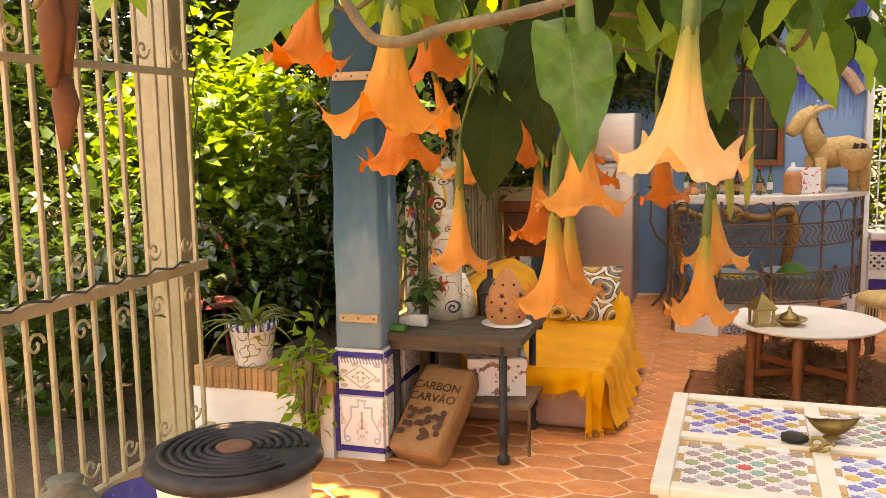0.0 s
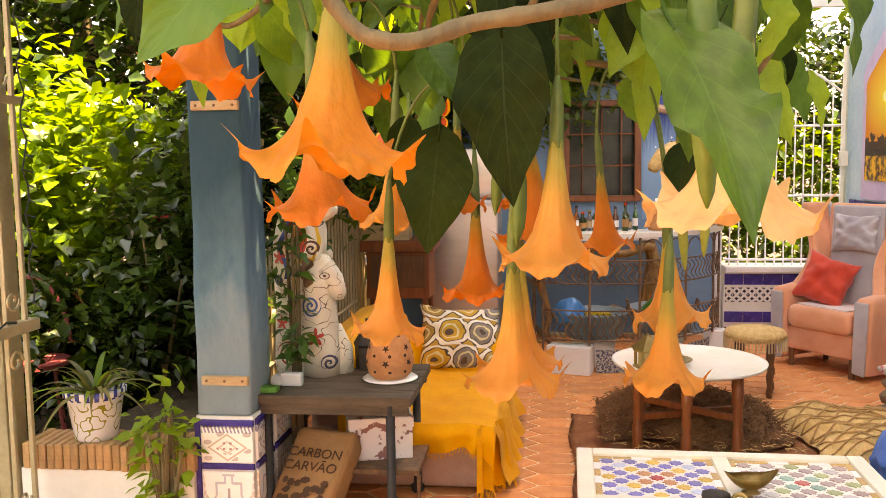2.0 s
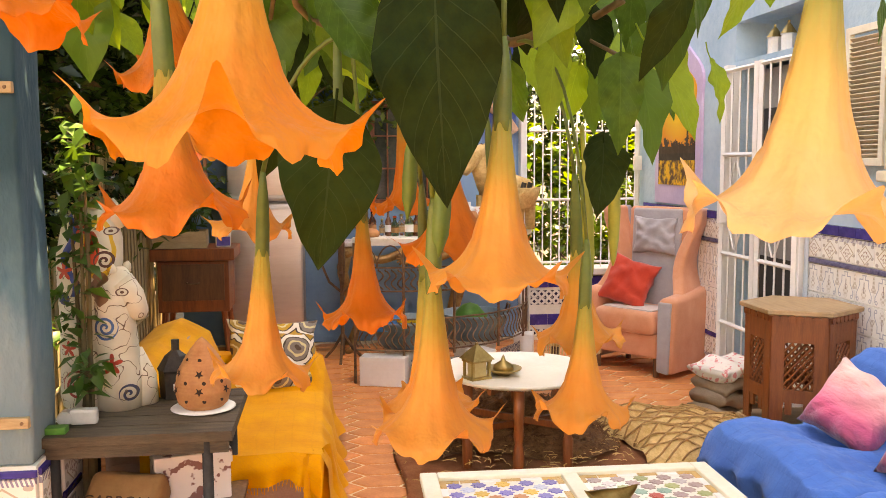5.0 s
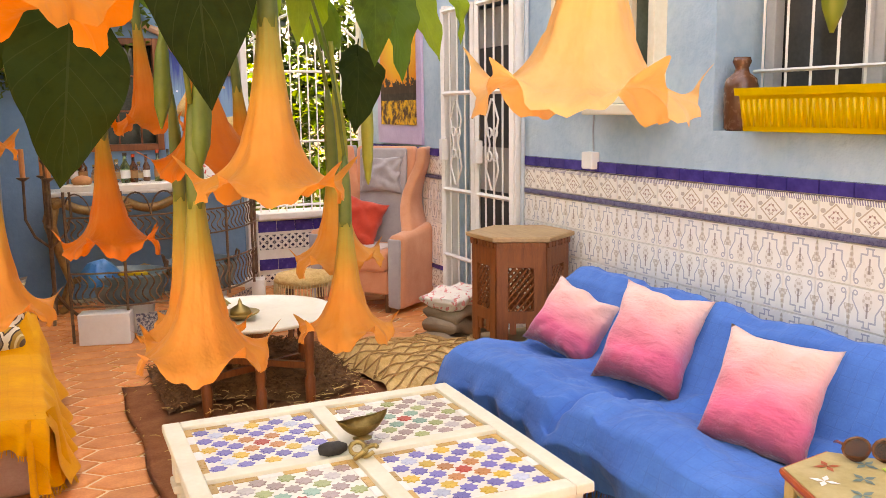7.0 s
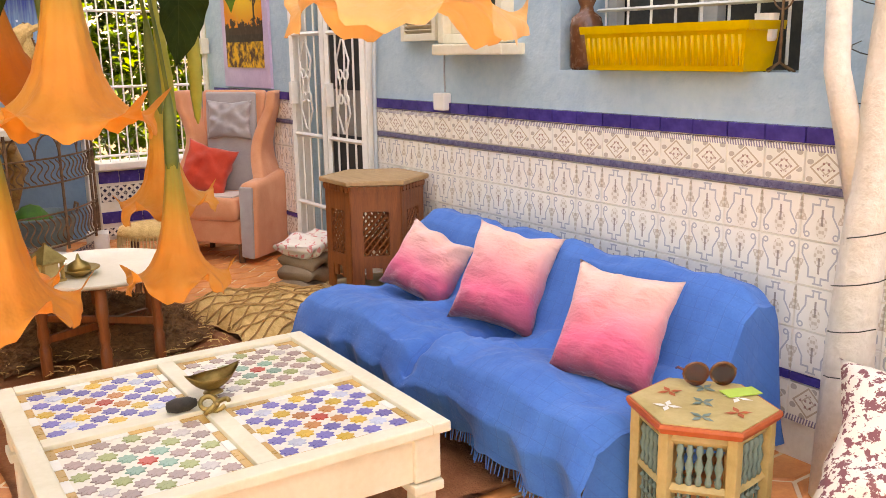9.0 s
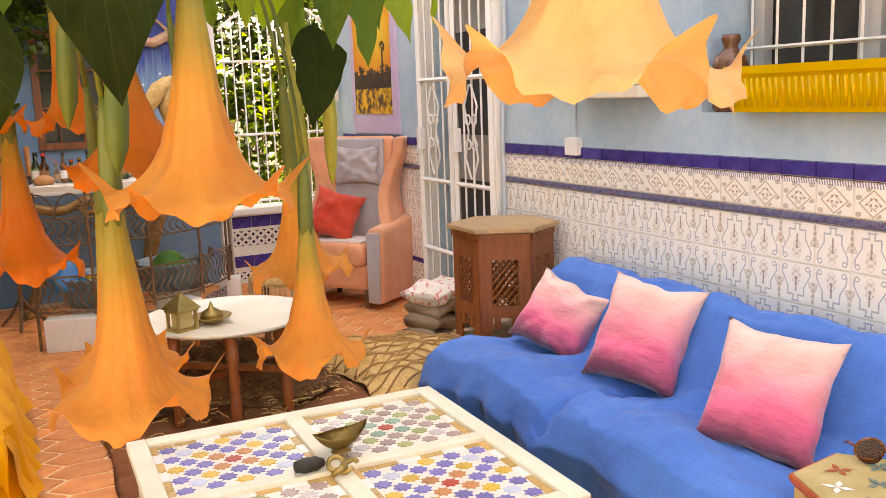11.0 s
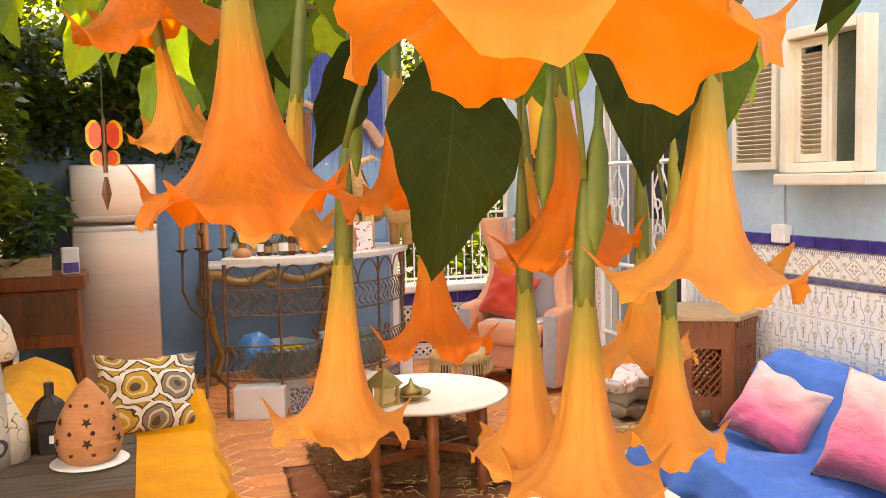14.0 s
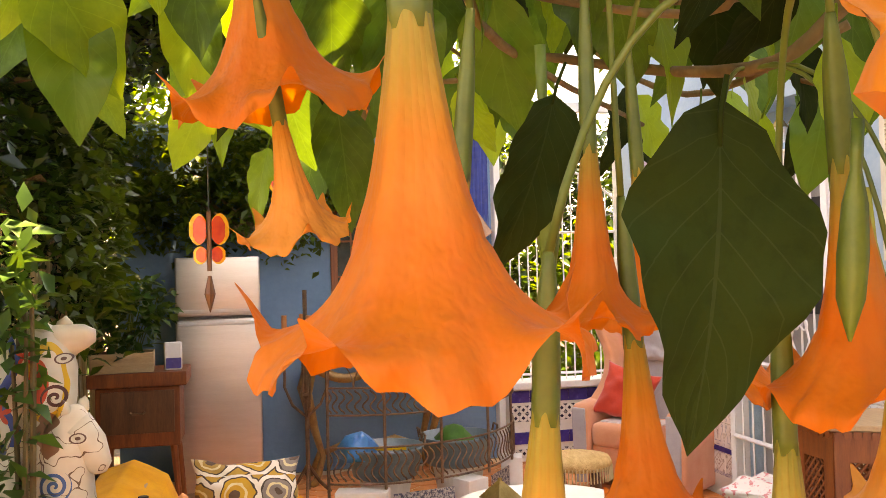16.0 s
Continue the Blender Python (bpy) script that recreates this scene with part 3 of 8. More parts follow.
def leaf_mesh(length, width, droop=0.25, fold=0.25, wave=0.02, nu=8, nv=4, seed=0, heart=0.0):
    """A leaf from its stalk at the origin along +x, its face up."""
    bm = B()

    def f(u, v):
        s = 2 * v - 1
        peak = 0.30 if heart else 0.40
        prof = math.sin(math.pi / 2 * min(1, u / peak)) ** 0.6 if u < peak else max(0.0, 1 - ((u - peak) / (1 - peak)) ** 1.8) ** 1.1
        prof *= 1 + 0.10 * noise.noise(Vector((u * 5.5, s * 1.3 + seed, seed)))
        y = s * width / 2 * prof
        x = length * u - (heart * width * abs(s) ** 1.5 * (1 - u) ** 4)
        z = -droop * length * u * u + fold * abs(y) + wave * (math.sin(u * 11 + seed + s) * abs(s) ** 1.5 + 0.8 * math.sin(u * 23 + s * 2) * s * s) * prof
        return Vector((x, y, z))
    bm2 = grid(bm, nu, nv, f)
    # uv: u across the blade, v along it
    lay = bm2.loops.layers.uv.verify()
    for fc in bm2.faces:
        for l in fc.loops:
            a, b = l[lay].uv
            l[lay].uv = (b, a)
    return bm2


def foliage(name, centre, size, count, leaf, material, parent=None, seed=0, shape="ball", lift=0.3, label="", clumps=0):
    """Many small separate leaves in clumps within a box or a ball."""
    rnd = random.Random(seed)
    verts, faces, uvs = [], [], []
    heads = []
    for _ in range(max(1, clumps)):
        while True:
            p = Vector((rnd.uniform(-1, 1), rnd.uniform(-1, 1), rnd.uniform(-1, 1)))
            if shape != "ball" or p.length < 1:
                break
        heads.append(p)
    for _ in range(count):
        if clumps:
            h = rnd.choice(heads)
            p = h + Vector((rnd.gauss(0, 1), rnd.gauss(0, 1), rnd.gauss(0, 1))) * 0.15
        else:
            while True:
                p = Vector((rnd.uniform(-1, 1), rnd.uniform(-1, 1), rnd.uniform(-1, 1)))
                if shape != "ball" or p.length < 1:
                    break
        c = Vector((centre[0] + p.x * size[0], centre[1] + p.y * size[1], centre[2] + p.z * size[2]))
        if c.z < 0.03:
            continue
        L = leaf * rnd.uniform(0.6, 1.3)
        d = Vector((rnd.gauss(0, 1), rnd.gauss(0, 1), rnd.gauss(-0.2, 0.6))).normalized()
        n = Vector((rnd.gauss(0, 0.5), rnd.gauss(0, 0.5), 1)).normalized()
        s = d.cross(n).normalized() * L * 0.28
        n = s.cross(d).normalized() * L * 0.10
        k = len(verts)
        verts += [c, c + d * L * 0.45 + s + n, c + d * L - n * 0.8, c + d * L * 0.45 - s + n, c + d * L * 0.42]
        faces += [(k, k + 1, k + 4), (k + 1, k + 2, k + 4), (k + 4, k + 2, k + 3), (k, k + 4, k + 3)]
    me = bpy.data.meshes.new(name)
    me.from_pydata(verts, [], faces)
    me.materials.append(material)
    for p in me.polygons:
        p.use_smooth = True
    ob = new(name, me)
    if parent:
        ob.parent = parent
    if label:
        tagged(ob, label)
    return ob


# ---- ground and setting ----
WX, BY, FY = 2.10, 7.80, 7.60   # house wall, back wall, back railing


def plane(name, x0, x1, y0, y1, z, material, n=1, amp=0.0):
    bm = B()
    grid(bm, n, n, lambda u, v: Vector((x0 + (x1 - x0) * u, y0 + (y1 - y0) * v, z + amp * noise.noise(Vector((u * 9, v * 9, 0))))))
    return part(name, bm, material)


ground = tagged(plane("ground", -600, 600, -600, 600, -0.03, SOIL), "dark garden soil reaching far round the patio", "ground", kind="structure")
floor = thing("floor", pose(0, 0, 0), "terracotta tiled patio floor with pale joints", "floor", kind="structure")
bm = B()
box(bm, (-0.05, 2.6, -0.016), (4.4, 10.4, 0.02))
part("mortar_bed", bm, GROUT, floor)


def wall(name, label, pieces, material, kind="structure"):
    w = thing(name, pose(0, 0, 0), label, "wall", kind=kind)
    for i, (c, s) in enumerate(pieces):
        bm = B()
        box(bm, c, s)
        bmesh.ops.subdivide_edges(bm, edges=bm.edges[:], cuts=3, use_grid_fill=True)
        part("wall_section", bm, material, w)
    return w


def span(x0, x1, y0, y1, z0, z1):
    return ((x0 + x1) / 2, (y0 + y1) / 2, (z0 + z1) / 2), (x1 - x0, y1 - y0, z1 - z0)


HT, HTL = 11.0, 9.2   # house wall tops, unseen; both heights made up to shape the patio's shade
wall_house = wall("wall_house", "light blue rough plastered house wall with tiled dado", [
    span(WX, WX + 0.35, -2.5, 2.30, 0, HTL), span(WX, WX + 0.35, 2.30, 2.44, 0, HT),
    span(WX, WX + 0.35, 2.44, 3.56, 0, 1.28), span(WX, WX + 0.35, 2.44, 3.56, 2.35, HT),
    span(WX, WX + 0.35, 3.56, 3.875, 0, HT),
    span(WX, WX + 0.35, 3.875, 4.355, 0, 1.40), span(WX, WX + 0.35, 3.875, 4.355, 2.03, HT),
    span(WX, WX + 0.35, 4.355, 5.13, 0, HT),
    span(WX, WX + 0.35, 5.13, 6.02, 2.03, 2.06), span(WX, WX + 0.35, 5.13, 6.02, 2.30, HT), span(WX + 0.2, WX + 0.35, 5.13, 6.02, 2.06, 2.30),
    span(WX, WX + 0.35, 6.02, 7.72, 0, HT)], PLASTER)
wall_back = wall("wall_back", "deep blue plastered wall behind the bar", [
    span(-1.6, -0.12, BY, BY + 0.2, 0, 2.5), span(-0.12, 0.50, BY, BY + 0.2, 0, 1.10), span(-0.12, 0.50, BY, BY + 0.2, 1.93, 2.5),
    span(0.50, 1.10, BY, BY + 0.2, 0, 2.5)], PLASTER_DEEP)
# south wall is an addition out of view; it also bounces light back
wall_south = wall("wall_south", "plain whitewashed wall, unseen, added to close the patio and bounce light", [span(-2.6, 2.1, -2.6, -2.4, 0, 2.6)], WHITEWASH)
# unseen room shell, added and coloured dark so the openings look unlit
rooms = wall("wall_rooms", "added near-black walls standing for unlit rooms behind the house openings", [
    span(4.4, 4.5, 1.5, 8.0, 0, 3), span(2.45, 4.4, 1.45, 1.5, 0, 3), span(2.45, 4.4, 7.72, 7.77, 0, 3), span(2.45, 4.4, 1.5, 7.7, 2.9, 2.95)], UNLIT_BLACK)

# mural on the back wall
bm = B()
grid(bm, 1, 1, lambda u, v: Vector((0.52 + u * 0.56, BY - 0.006, 0.95 + v * 1.55)))
mural = tagged(part("night_mural", bm, NIGHT), "dark blue night sky mural with white stars painted on wall", "mural", kind="structure")
bm = B()
limb = [(0.28, 2.08), (0.42, 2.02), (0.52, 1.98), (0.62, 1.86), (0.72, 1.84), (0.84, 1.90), (0.96, 1.83), (1.06, 1.68)]
tube(bm, [(x, BY - 0.02, z) for x, z in limb], [0.02, 0.025, 0.03, 0.035, 0.038, 0.042, 0.046, 0.05], 8)
tube(bm, [(0.86, BY - 0.02, 1.90), (0.74, BY - 0.02, 2.02), (0.62, BY - 0.02, 2.10)], [0.014, 0.009, 0.005], 6)
part("painted_branch", bm, mk("pink_branch", (0.50, 0.26, 0.16), (0.66, 0.40, 0.27), 14, 0.9, 0.8, 60), mural, "raised pinkish brown branch")

# corner post at the mural's edge
bm = B()
box(bm, (1.125, BY - 0.02, 1.27), (0.05, 0.16, 2.54), None, 0.006)
tagged(part("trim_corner_post", bm, WHITEPAINT), "white painted post at the end of the back wall", "post", kind="structure")

# barred window behind the bar
win_b = thing("window_1", pose(0.19, BY + 0.03, 1.515), "brown framed window with iron bars behind the bar", "window", kind="structure")
for x in (-0.29, 0.29):
    bm = B(); box(bm, (x, -0.03, 0), (0.05, 0.10, 0.83), None, 0.005); part("window_frame", bm, REDWOOD, win_b)
for z in (-0.39, 0.39):
    bm = B(); box(bm, (0, -0.03, z), (0.53, 0.10, 0.05), None, 0.005); part("window_frame", bm, REDWOOD, win_b)
for x in (-0.16, 0.0, 0.16):
    bm = B(); tube(bm, [(x, -0.02, -0.37), (x, -0.02, 0.37)], 0.007); part("bar", bm, REDWOOD, win_b)
for z in (-0.12, 0.14):
    bm = B(); tube(bm, [(-0.27, -0.02, z), (0.27, -0.02, z)], 0.007); part("bar", bm, REDWOOD, win_b)
bm = B(); box(bm, (0, 0.10, 0), (0.62, 0.01, 0.83)); part("pane", bm, mk("dark_pane", (0.02, 0.025, 0.02), (0.05, 0.06, 0.045), 6, 0.1, 0), win_b)

# louvred window with folded shutter, sill
win = thing("window_2", pose(WX, 4.115, 1.715), "white wooden window with louvred shutters and a stone sill", "window", kind="structure")
for y in (-0.225, 0.225):
    bm = B(); box(bm, (-0.02, y, 0), (0.10, 0.045, 0.63), None, 0.006); part("window_frame", bm, IVORY, win)
for z in (-0.295, 0.295):
    bm = B(); box(bm, (-0.02, 0, z), (0.10, 0.405, 0.045), None, 0.006); part("window_frame", bm, IVORY, win)
bm = B(); box(bm, (-0.05, -0.055, -0.345), (0.16, 0.54, 0.05), None, 0.008); part("window_sill", bm, IVORY, win)
bm = B(); box(bm, (0.02, -0.10, 0), (0.012, 0.20, 0.54)); part("pane", bm, mk("reflecting_pane", (0.05, 0.07, 0.05), (0.09, 0.11, 0.08), 6, 0.03, 0), win)
bm = B(); box(bm, (0.0, -0.005, 0), (0.03, 0.02, 0.545), None, 0.003); part("mullion", bm, IVORY, win)


def shutter(parent, y0, y1, x, z0, z1):
    fr = B()
    for y in (y0 + 0.016, y1 - 0.016):
        box(fr, (x, y, (z0 + z1) / 2), (0.028, 0.032, z1 - z0), None, 0.003)
    for z in (z0 + 0.018, z1 - 0.018):
        box(fr, (x, (y0 + y1) / 2, z), (0.026, y1 - y0 - 0.064, 0.036), None, 0.003)
    s = part("shutter", fr, IVORY, parent)
    one = B()
    box(one, (0, 0, 0), (0.030, y1 - y0 - 0.066, 0.005), pose(0, 0, 0, 0, 38, 0))
    me = bpy.data.meshes.new("slat")
    one.to_mesh(me); one.free()
    me.materials.append(PALELOUVRE)
    n = int((z1 - z0 - 0.08) / 0.022)
    for i in range(n):
        again("slat", me, s, pose(x, (y0 + y1) / 2, z0 + 0.046 + i * 0.022))


PALELOUVRE = mk("weathered_louvre", (0.46, 0.37, 0.25), (0.62, 0.54, 0.41), 9, 0.75, 0.4, 50)
shutter(win, 0.30, 0.62, -0.035, -0.30, 0.36)
shutter(win, 0.005, 0.20, -0.01, -0.27, 0.27)

# white security gate in the doorway
gate = thing("door_1", pose(WX - 0.06, 5.575, 0), "white wrought iron security gate over the house doorway", "door", kind="structure")
def rod(parent, a, b, r=0.008, name="bar", material=WHITE_IRON, sq=True):
    bm = B(); tube(bm, [a, b], r, 4 if sq else 8); return part(name, bm, material, parent)
for y0, y1 in ((-0.45, -0.03), (0.03, 0.45)):
    leaf = B()
    for y in (y0, y1):
        tube(leaf, [(0, y, 0.06), (0, y, 2.02)], 0.019, 4)
    for z in (0.08, 0.42, 0.86, 1.48, 2.0):
        tube(leaf, [(0, y0, z), (0, y1, z)], 0.014, 4)
    lf = part("gate_leaf", leaf, WHITE_IRON, gate)
    for i in range(1, 4):
        y = y0 + (y1 - y0) * i / 4
        rod(lf, (0, y, 0.08), (0, y, 2.0), 0.007)
    yc = (y0 + y1) / 2
    sc = B()
    for s in (-1, 1):
        tube(sc, [(-0.012, yc + s * 0.01, 0.90), (-0.012, yc + s * 0.075, 1.02), (-0.012, yc + s * 0.03, 1.17), (-0.012, yc + s * 0.075, 1.32), (-0.012, yc + s * 0.01, 1.44)], 0.006, 5)
        for zc in (1.10, 1.24):
            tube(sc, [(-0.012, yc + s * (0.035 + 0.028 * math.cos(k * 0.7)), zc + 0.028 * math.sin(k * 0.7)) for k in range(10)], 0.006, 5)
    part("scroll", sc, WHITE_IRON, lf)
    bm = B(); box(bm, (-0.02, yc + 0.17, 1.12), (0.05, 0.04, 0.14), None, 0.006); part("lock", bm, WHITE_IRON, lf)
for y in (-0.46, 0.46):
    bm = B(); box(bm, (0.05, y, 1.02), (0.09, 0.05, 2.04), None, 0.005); part("door_frame", bm, WHITEPAINT, gate)
bm = B(); box(bm, (0.20, 0.0, 1.0), (0.04, 0.86, 2.0)); inner = part("inner_door", bm, mk("grey_door", (0.30, 0.28, 0.25), (0.42, 0.40, 0.36), 4, 0.5, 0.2), gate, "pale grey inner door")
for z in (0.55, 1.45):
    bm = B(); box(bm, (0.175, 0.0, z), (0.01, 0.6, 0.62), None, 0.004); part("panel", bm, UNLIT_BLACK, inner)

# small tin lanterns in the niche over the door
for y in (5.52, 5.68):
    tl = thing("tin_lantern", pose(WX + 0.08, y, 2.0605), "small tarnished tin lantern standing in the wall niche", "lantern", "lanterns in the niche")
    bm = B(); lathe(bm, [(0.045, 0), (0.048, 0.01), (0.040, 0.015), (0.040, 0.10), (0.048, 0.105)], 8); part("body", bm, WHITE_IRON, tl)
    bm = B(); lathe(bm, [(0.050, 0.105), (0.020, 0.15), (0.008, 0.165), (0.008, 0.18), (0.0, 0.18)], 8); part("roof", bm, BRASS, tl)
bm = B(); box(bm, (1.62, FY + 0.06, 2.64), (0.96, 0.07, 0.075), None, 0.006)
tagged(part("trim_beam", bm, WHITEPAINT), "white painted beam over the back railing", "beam", kind="structure")

# recessed window with bars
rec = thing("window_3", pose(WX + 0.2, 3.0, 1.8), "recessed house window with white iron bars", "window", kind="structure")
bm = B()
for y in (-0.50, -0.02, 0.02, 0.50):
    box(bm, (0.06, y, 0), (0.05, 0.05, 1.0), None, 0.004)
part("window_frame", bm, mk("grey_frame", (0.42, 0.42, 0.40), (0.52, 0.52, 0.50), 5, 0.5, 0.2), rec)
bm = B(); box(bm, (0.10, 0, 0), (0.01, 1.06, 1.04)); part("pane", bm, mk("dim_pane", (0.04, 0.04, 0.035), (0.07, 0.065, 0.06), 3, 0.08, 0), rec)
for i in range(9):
    rod(rec, (0, -0.5 + i * 0.125, -0.5), (0, -0.5 + i * 0.125, 0.5), 0.007)
for z in (-0.28, 0.2):
    rod(rec, (-0.008, -0.54, z), (-0.008, 0.54, z), 0.008)

# dado trim: rope strip
bm = B()
for y0, y1 in ((1.2, 5.09), (6.06, 7.6)):
    box(bm, (WX - 0.012, (y0 + y1) / 2, 0.920), (0.022, y1 - y0, 0.026), None, 0.008)
tagged(part("trim_rope", bm, mk("grey_rope_glaze", (0.045, 0.04, 0.12), (0.20, 0.19, 0.28), 40, 0.3, 0.5, 90)), "dark blue glazed rope moulding along the dado", "trim", kind="structure")

# sunset painting in its arched lilac frame
pic = thing("wall_painting", pose(WX - 0.012, 6.885, 1.13), "sunset with palms painted in a pointed lilac frame", "painting", kind="structure")
def arch(w, z0, z1, z2, n=10):
    pts = [(-w, z0), (w, z0), (w, z1)]
    for i in range(1, n):
        t = i / n
        pts.append((w * (1 - t ** 1.6) * (1 + 0.10 * math.sin(t * 6.28)), z1 + (z2 - z1) * t ** 0.75))
    pts.append((0, z2))
    for i in range(n - 1, 0, -1):
        t = i / n
        pts.append((-w * (1 - t ** 1.6) * (1 + 0.10 * math.sin(t * 6.28)), z1 + (z2 - z1) * t ** 0.75))
    pts.append((-w, z1))
    return pts
def slab(pts, x, th, material, name, parent):
    bm = B()
    lay = bm.loops.layers.uv.verify()
    f = bm.faces.new([bm.verts.new((x, y, z)) for y, z in pts])
    ys, zs = [p[0] for p in pts], [p[1] for p in pts]
    r = bmesh.ops.extrude_face_region(bm, geom=[f])
    bmesh.ops.translate(bm, verts=[v for v in r["geom"] if isinstance(v, bmesh.types.BMVert)], vec=(-th, 0, 0))
    bmesh.ops.recalc_face_normals(bm, faces=bm.faces[:])
    for fc in bm.faces:
        for l in fc.loops:
            l[lay].uv = (1 - (l.vert.co.y - min(ys)) / (max(ys) - min(ys)), (l.vert.co.z - min(zs)) / (max(zs) - min(zs)))
    return part(name, bm, material, parent)
slab(arch(0.42, 0, 0.78, 1.22), 0.01, 0.02, mk("lilac_paint", (0.52, 0.38, 0.55), (0.64, 0.50, 0.66), 6, 0.7, 0.2), "frame", pic)
slab(arch(0.335, 0.14, 0.74, 1.06), -0.011, 0.006, SUNSET, "picture", pic)

# socket with conduit, pipe beside the door
so = thing("wall_socket", pose(WX, 4.39, 1.12), "white wall socket with a cable, on tiled dado", "socket")
bm = B(); box(bm, (-0.03, 0, 0), (0.05, 0.09, 0.085), None, 0.008); part("body", bm, WHITEPAINT, so)
bm = B(); tube(bm, [(-0.012, 0.0, 0.045), (-0.012, 0.005, 0.15), (-0.012, 0.0, 0.25)], 0.005); part("cable", bm, mk("grey_cable", (0.3, 0.33, 0.36), (0.38, 0.41, 0.44), 5, 0.5, 0), so)
bm = B(); tube(bm, [(WX - 0.03, 5.06, 0.55), (WX - 0.03, 5.05, 1.3), (WX - 0.02, 5.03, 1.6), (WX - 0.02, 5.02, 3.4)], 0.012, 8)
tagged(part("trim_pipe", bm, mk("painted_pipe", (0.42, 0.50, 0.54), (0.52, 0.58, 0.62), 5, 0.5, 0.1), None), "thin grey pipe running up the house wall", "pipe", kind="structure")

# ---- back railing on a low tiled wall ----
low = wall("wall_low", "low tiled wall under the back railing", [span(1.15, WX, FY, FY + 0.2, 0, 0.53)], WHITEWASH)
bm = B(); box(bm, (1.625, FY + 0.08, 0.56), (0.95, 0.28, 0.05), None, 0.008); part("coping", bm, WHITEPAINT, low)
fence = thing("back_railing", pose(0, FY + 0.06, 0), "white iron railing with arched top on low wall", "railing")
for z in (0.63, 1.14, 1.69):
    rod(fence, (1.16, 0, z), (2.06, 0, z), 0.010, "rail")
for i in range(13):
    x = 1.20 + i * 0.07
    rod(fence, (x, 0, 0.585), (x, 0, 1.95 + 0.22 * math.sin(math.pi * (i + 0.5) / 13)), 0.006)
bm = B(); tube(bm, [(1.17 + 0.9 * k / 14, 0, 1.92 + 0.24 * math.sin(math.pi * k / 14)) for k in range(15)], 0.010, 5); part("arched_rail", bm, WHITE_IRON, fence)
bm = B(); tube(bm, [(2.06, 0, 0.0), (2.06, 0, 2.3)], 0.022, 4); part("post", bm, IVORY, fence)
bm = B(); box(bm, (2.05, -0.03, 1.43), (0.06, 0.05, 0.12), None, 0.006); part("lock", bm, IVORY, fence)

# ---- coffee table with mosaic top ----
CT = pose(0.348, 3.097, 0, 0, 0, -1.33) @ Matrix.Diagonal((0.977, 0.951, 1, 1))
ct = thing("coffee_table", CT, "ivory painted low table with four star mosaic panels", "coffee table")
TW, TH = 1.045, 0.375
bm = B()
for s in (-1, 1):
    box(bm, (s * (TW / 2 - 0.03), 0, TH - 0.015), (0.06, TW, 0.03), None, 0.006)
    box(bm, (0, s * (TW / 2 - 0.03), TH - 0.015), (TW - 0.12, 0.06, 0.03), None, 0.006)
box(bm, (0, 0, TH - 0.013), (TW - 0.12, 0.055, 0.026), None, 0.003)
for s in (-1, 1):
    box(bm, (0, s * (TW / 4 - 0.015), TH - 0.0135), (0.055, TW / 2 - 0.09, 0.026), None, 0.003)
part("top_frame", bm, IVORY, ct)
bm = B(); box(bm, (0, 0, TH - 0.03), (TW - 0.1, TW - 0.1, 0.03)); part("panel_bed", bm, mk("ivory_mosaic_ground", (0.70, 0.65, 0.55), (0.80, 0.76, 0.67), 10, 0.35, 0.15, 80), ct)
for s in (-1, 1):
    bm = B(); box(bm, (s * (TW / 2 - 0.05), 0, TH - 0.10), (0.025, TW - 0.2, 0.14), None, 0.004); part("apron", bm, IVORY, ct)
    bm = B(); box(bm, (0, s * (TW / 2 - 0.05), TH - 0.10), (TW - 0.2, 0.025, 0.14), None, 0.004); part("apron", bm, IVORY, ct)
for sx in (-1, 1):
    for sy in (-1, 1):
        bm = B()
        box(bm, (sx * (TW / 2 - 0.065), sy * (TW / 2 - 0.065), TH - 0.10), (0.085, 0.085, 0.14), None, 0.006)
        box(bm, (sx * (TW / 2 - 0.065), sy * (TW / 2 - 0.065), 0.185), (0.10, 0.10, 0.03), None, 0.008)
        box(bm, (sx * (TW / 2 - 0.065), sy * (TW / 2 - 0.065), 0.085), (0.065, 0.065, 0.17), None, 0.01)
        part("leg", bm, IVORY, ct)

# ---- blue sofa ----
SF = thing("blue_sofa", pose(0, 0, 0), "low sofa covered with a bright blue woven throw", "sofa")
SY0, SY1 = 2.35, 4.22
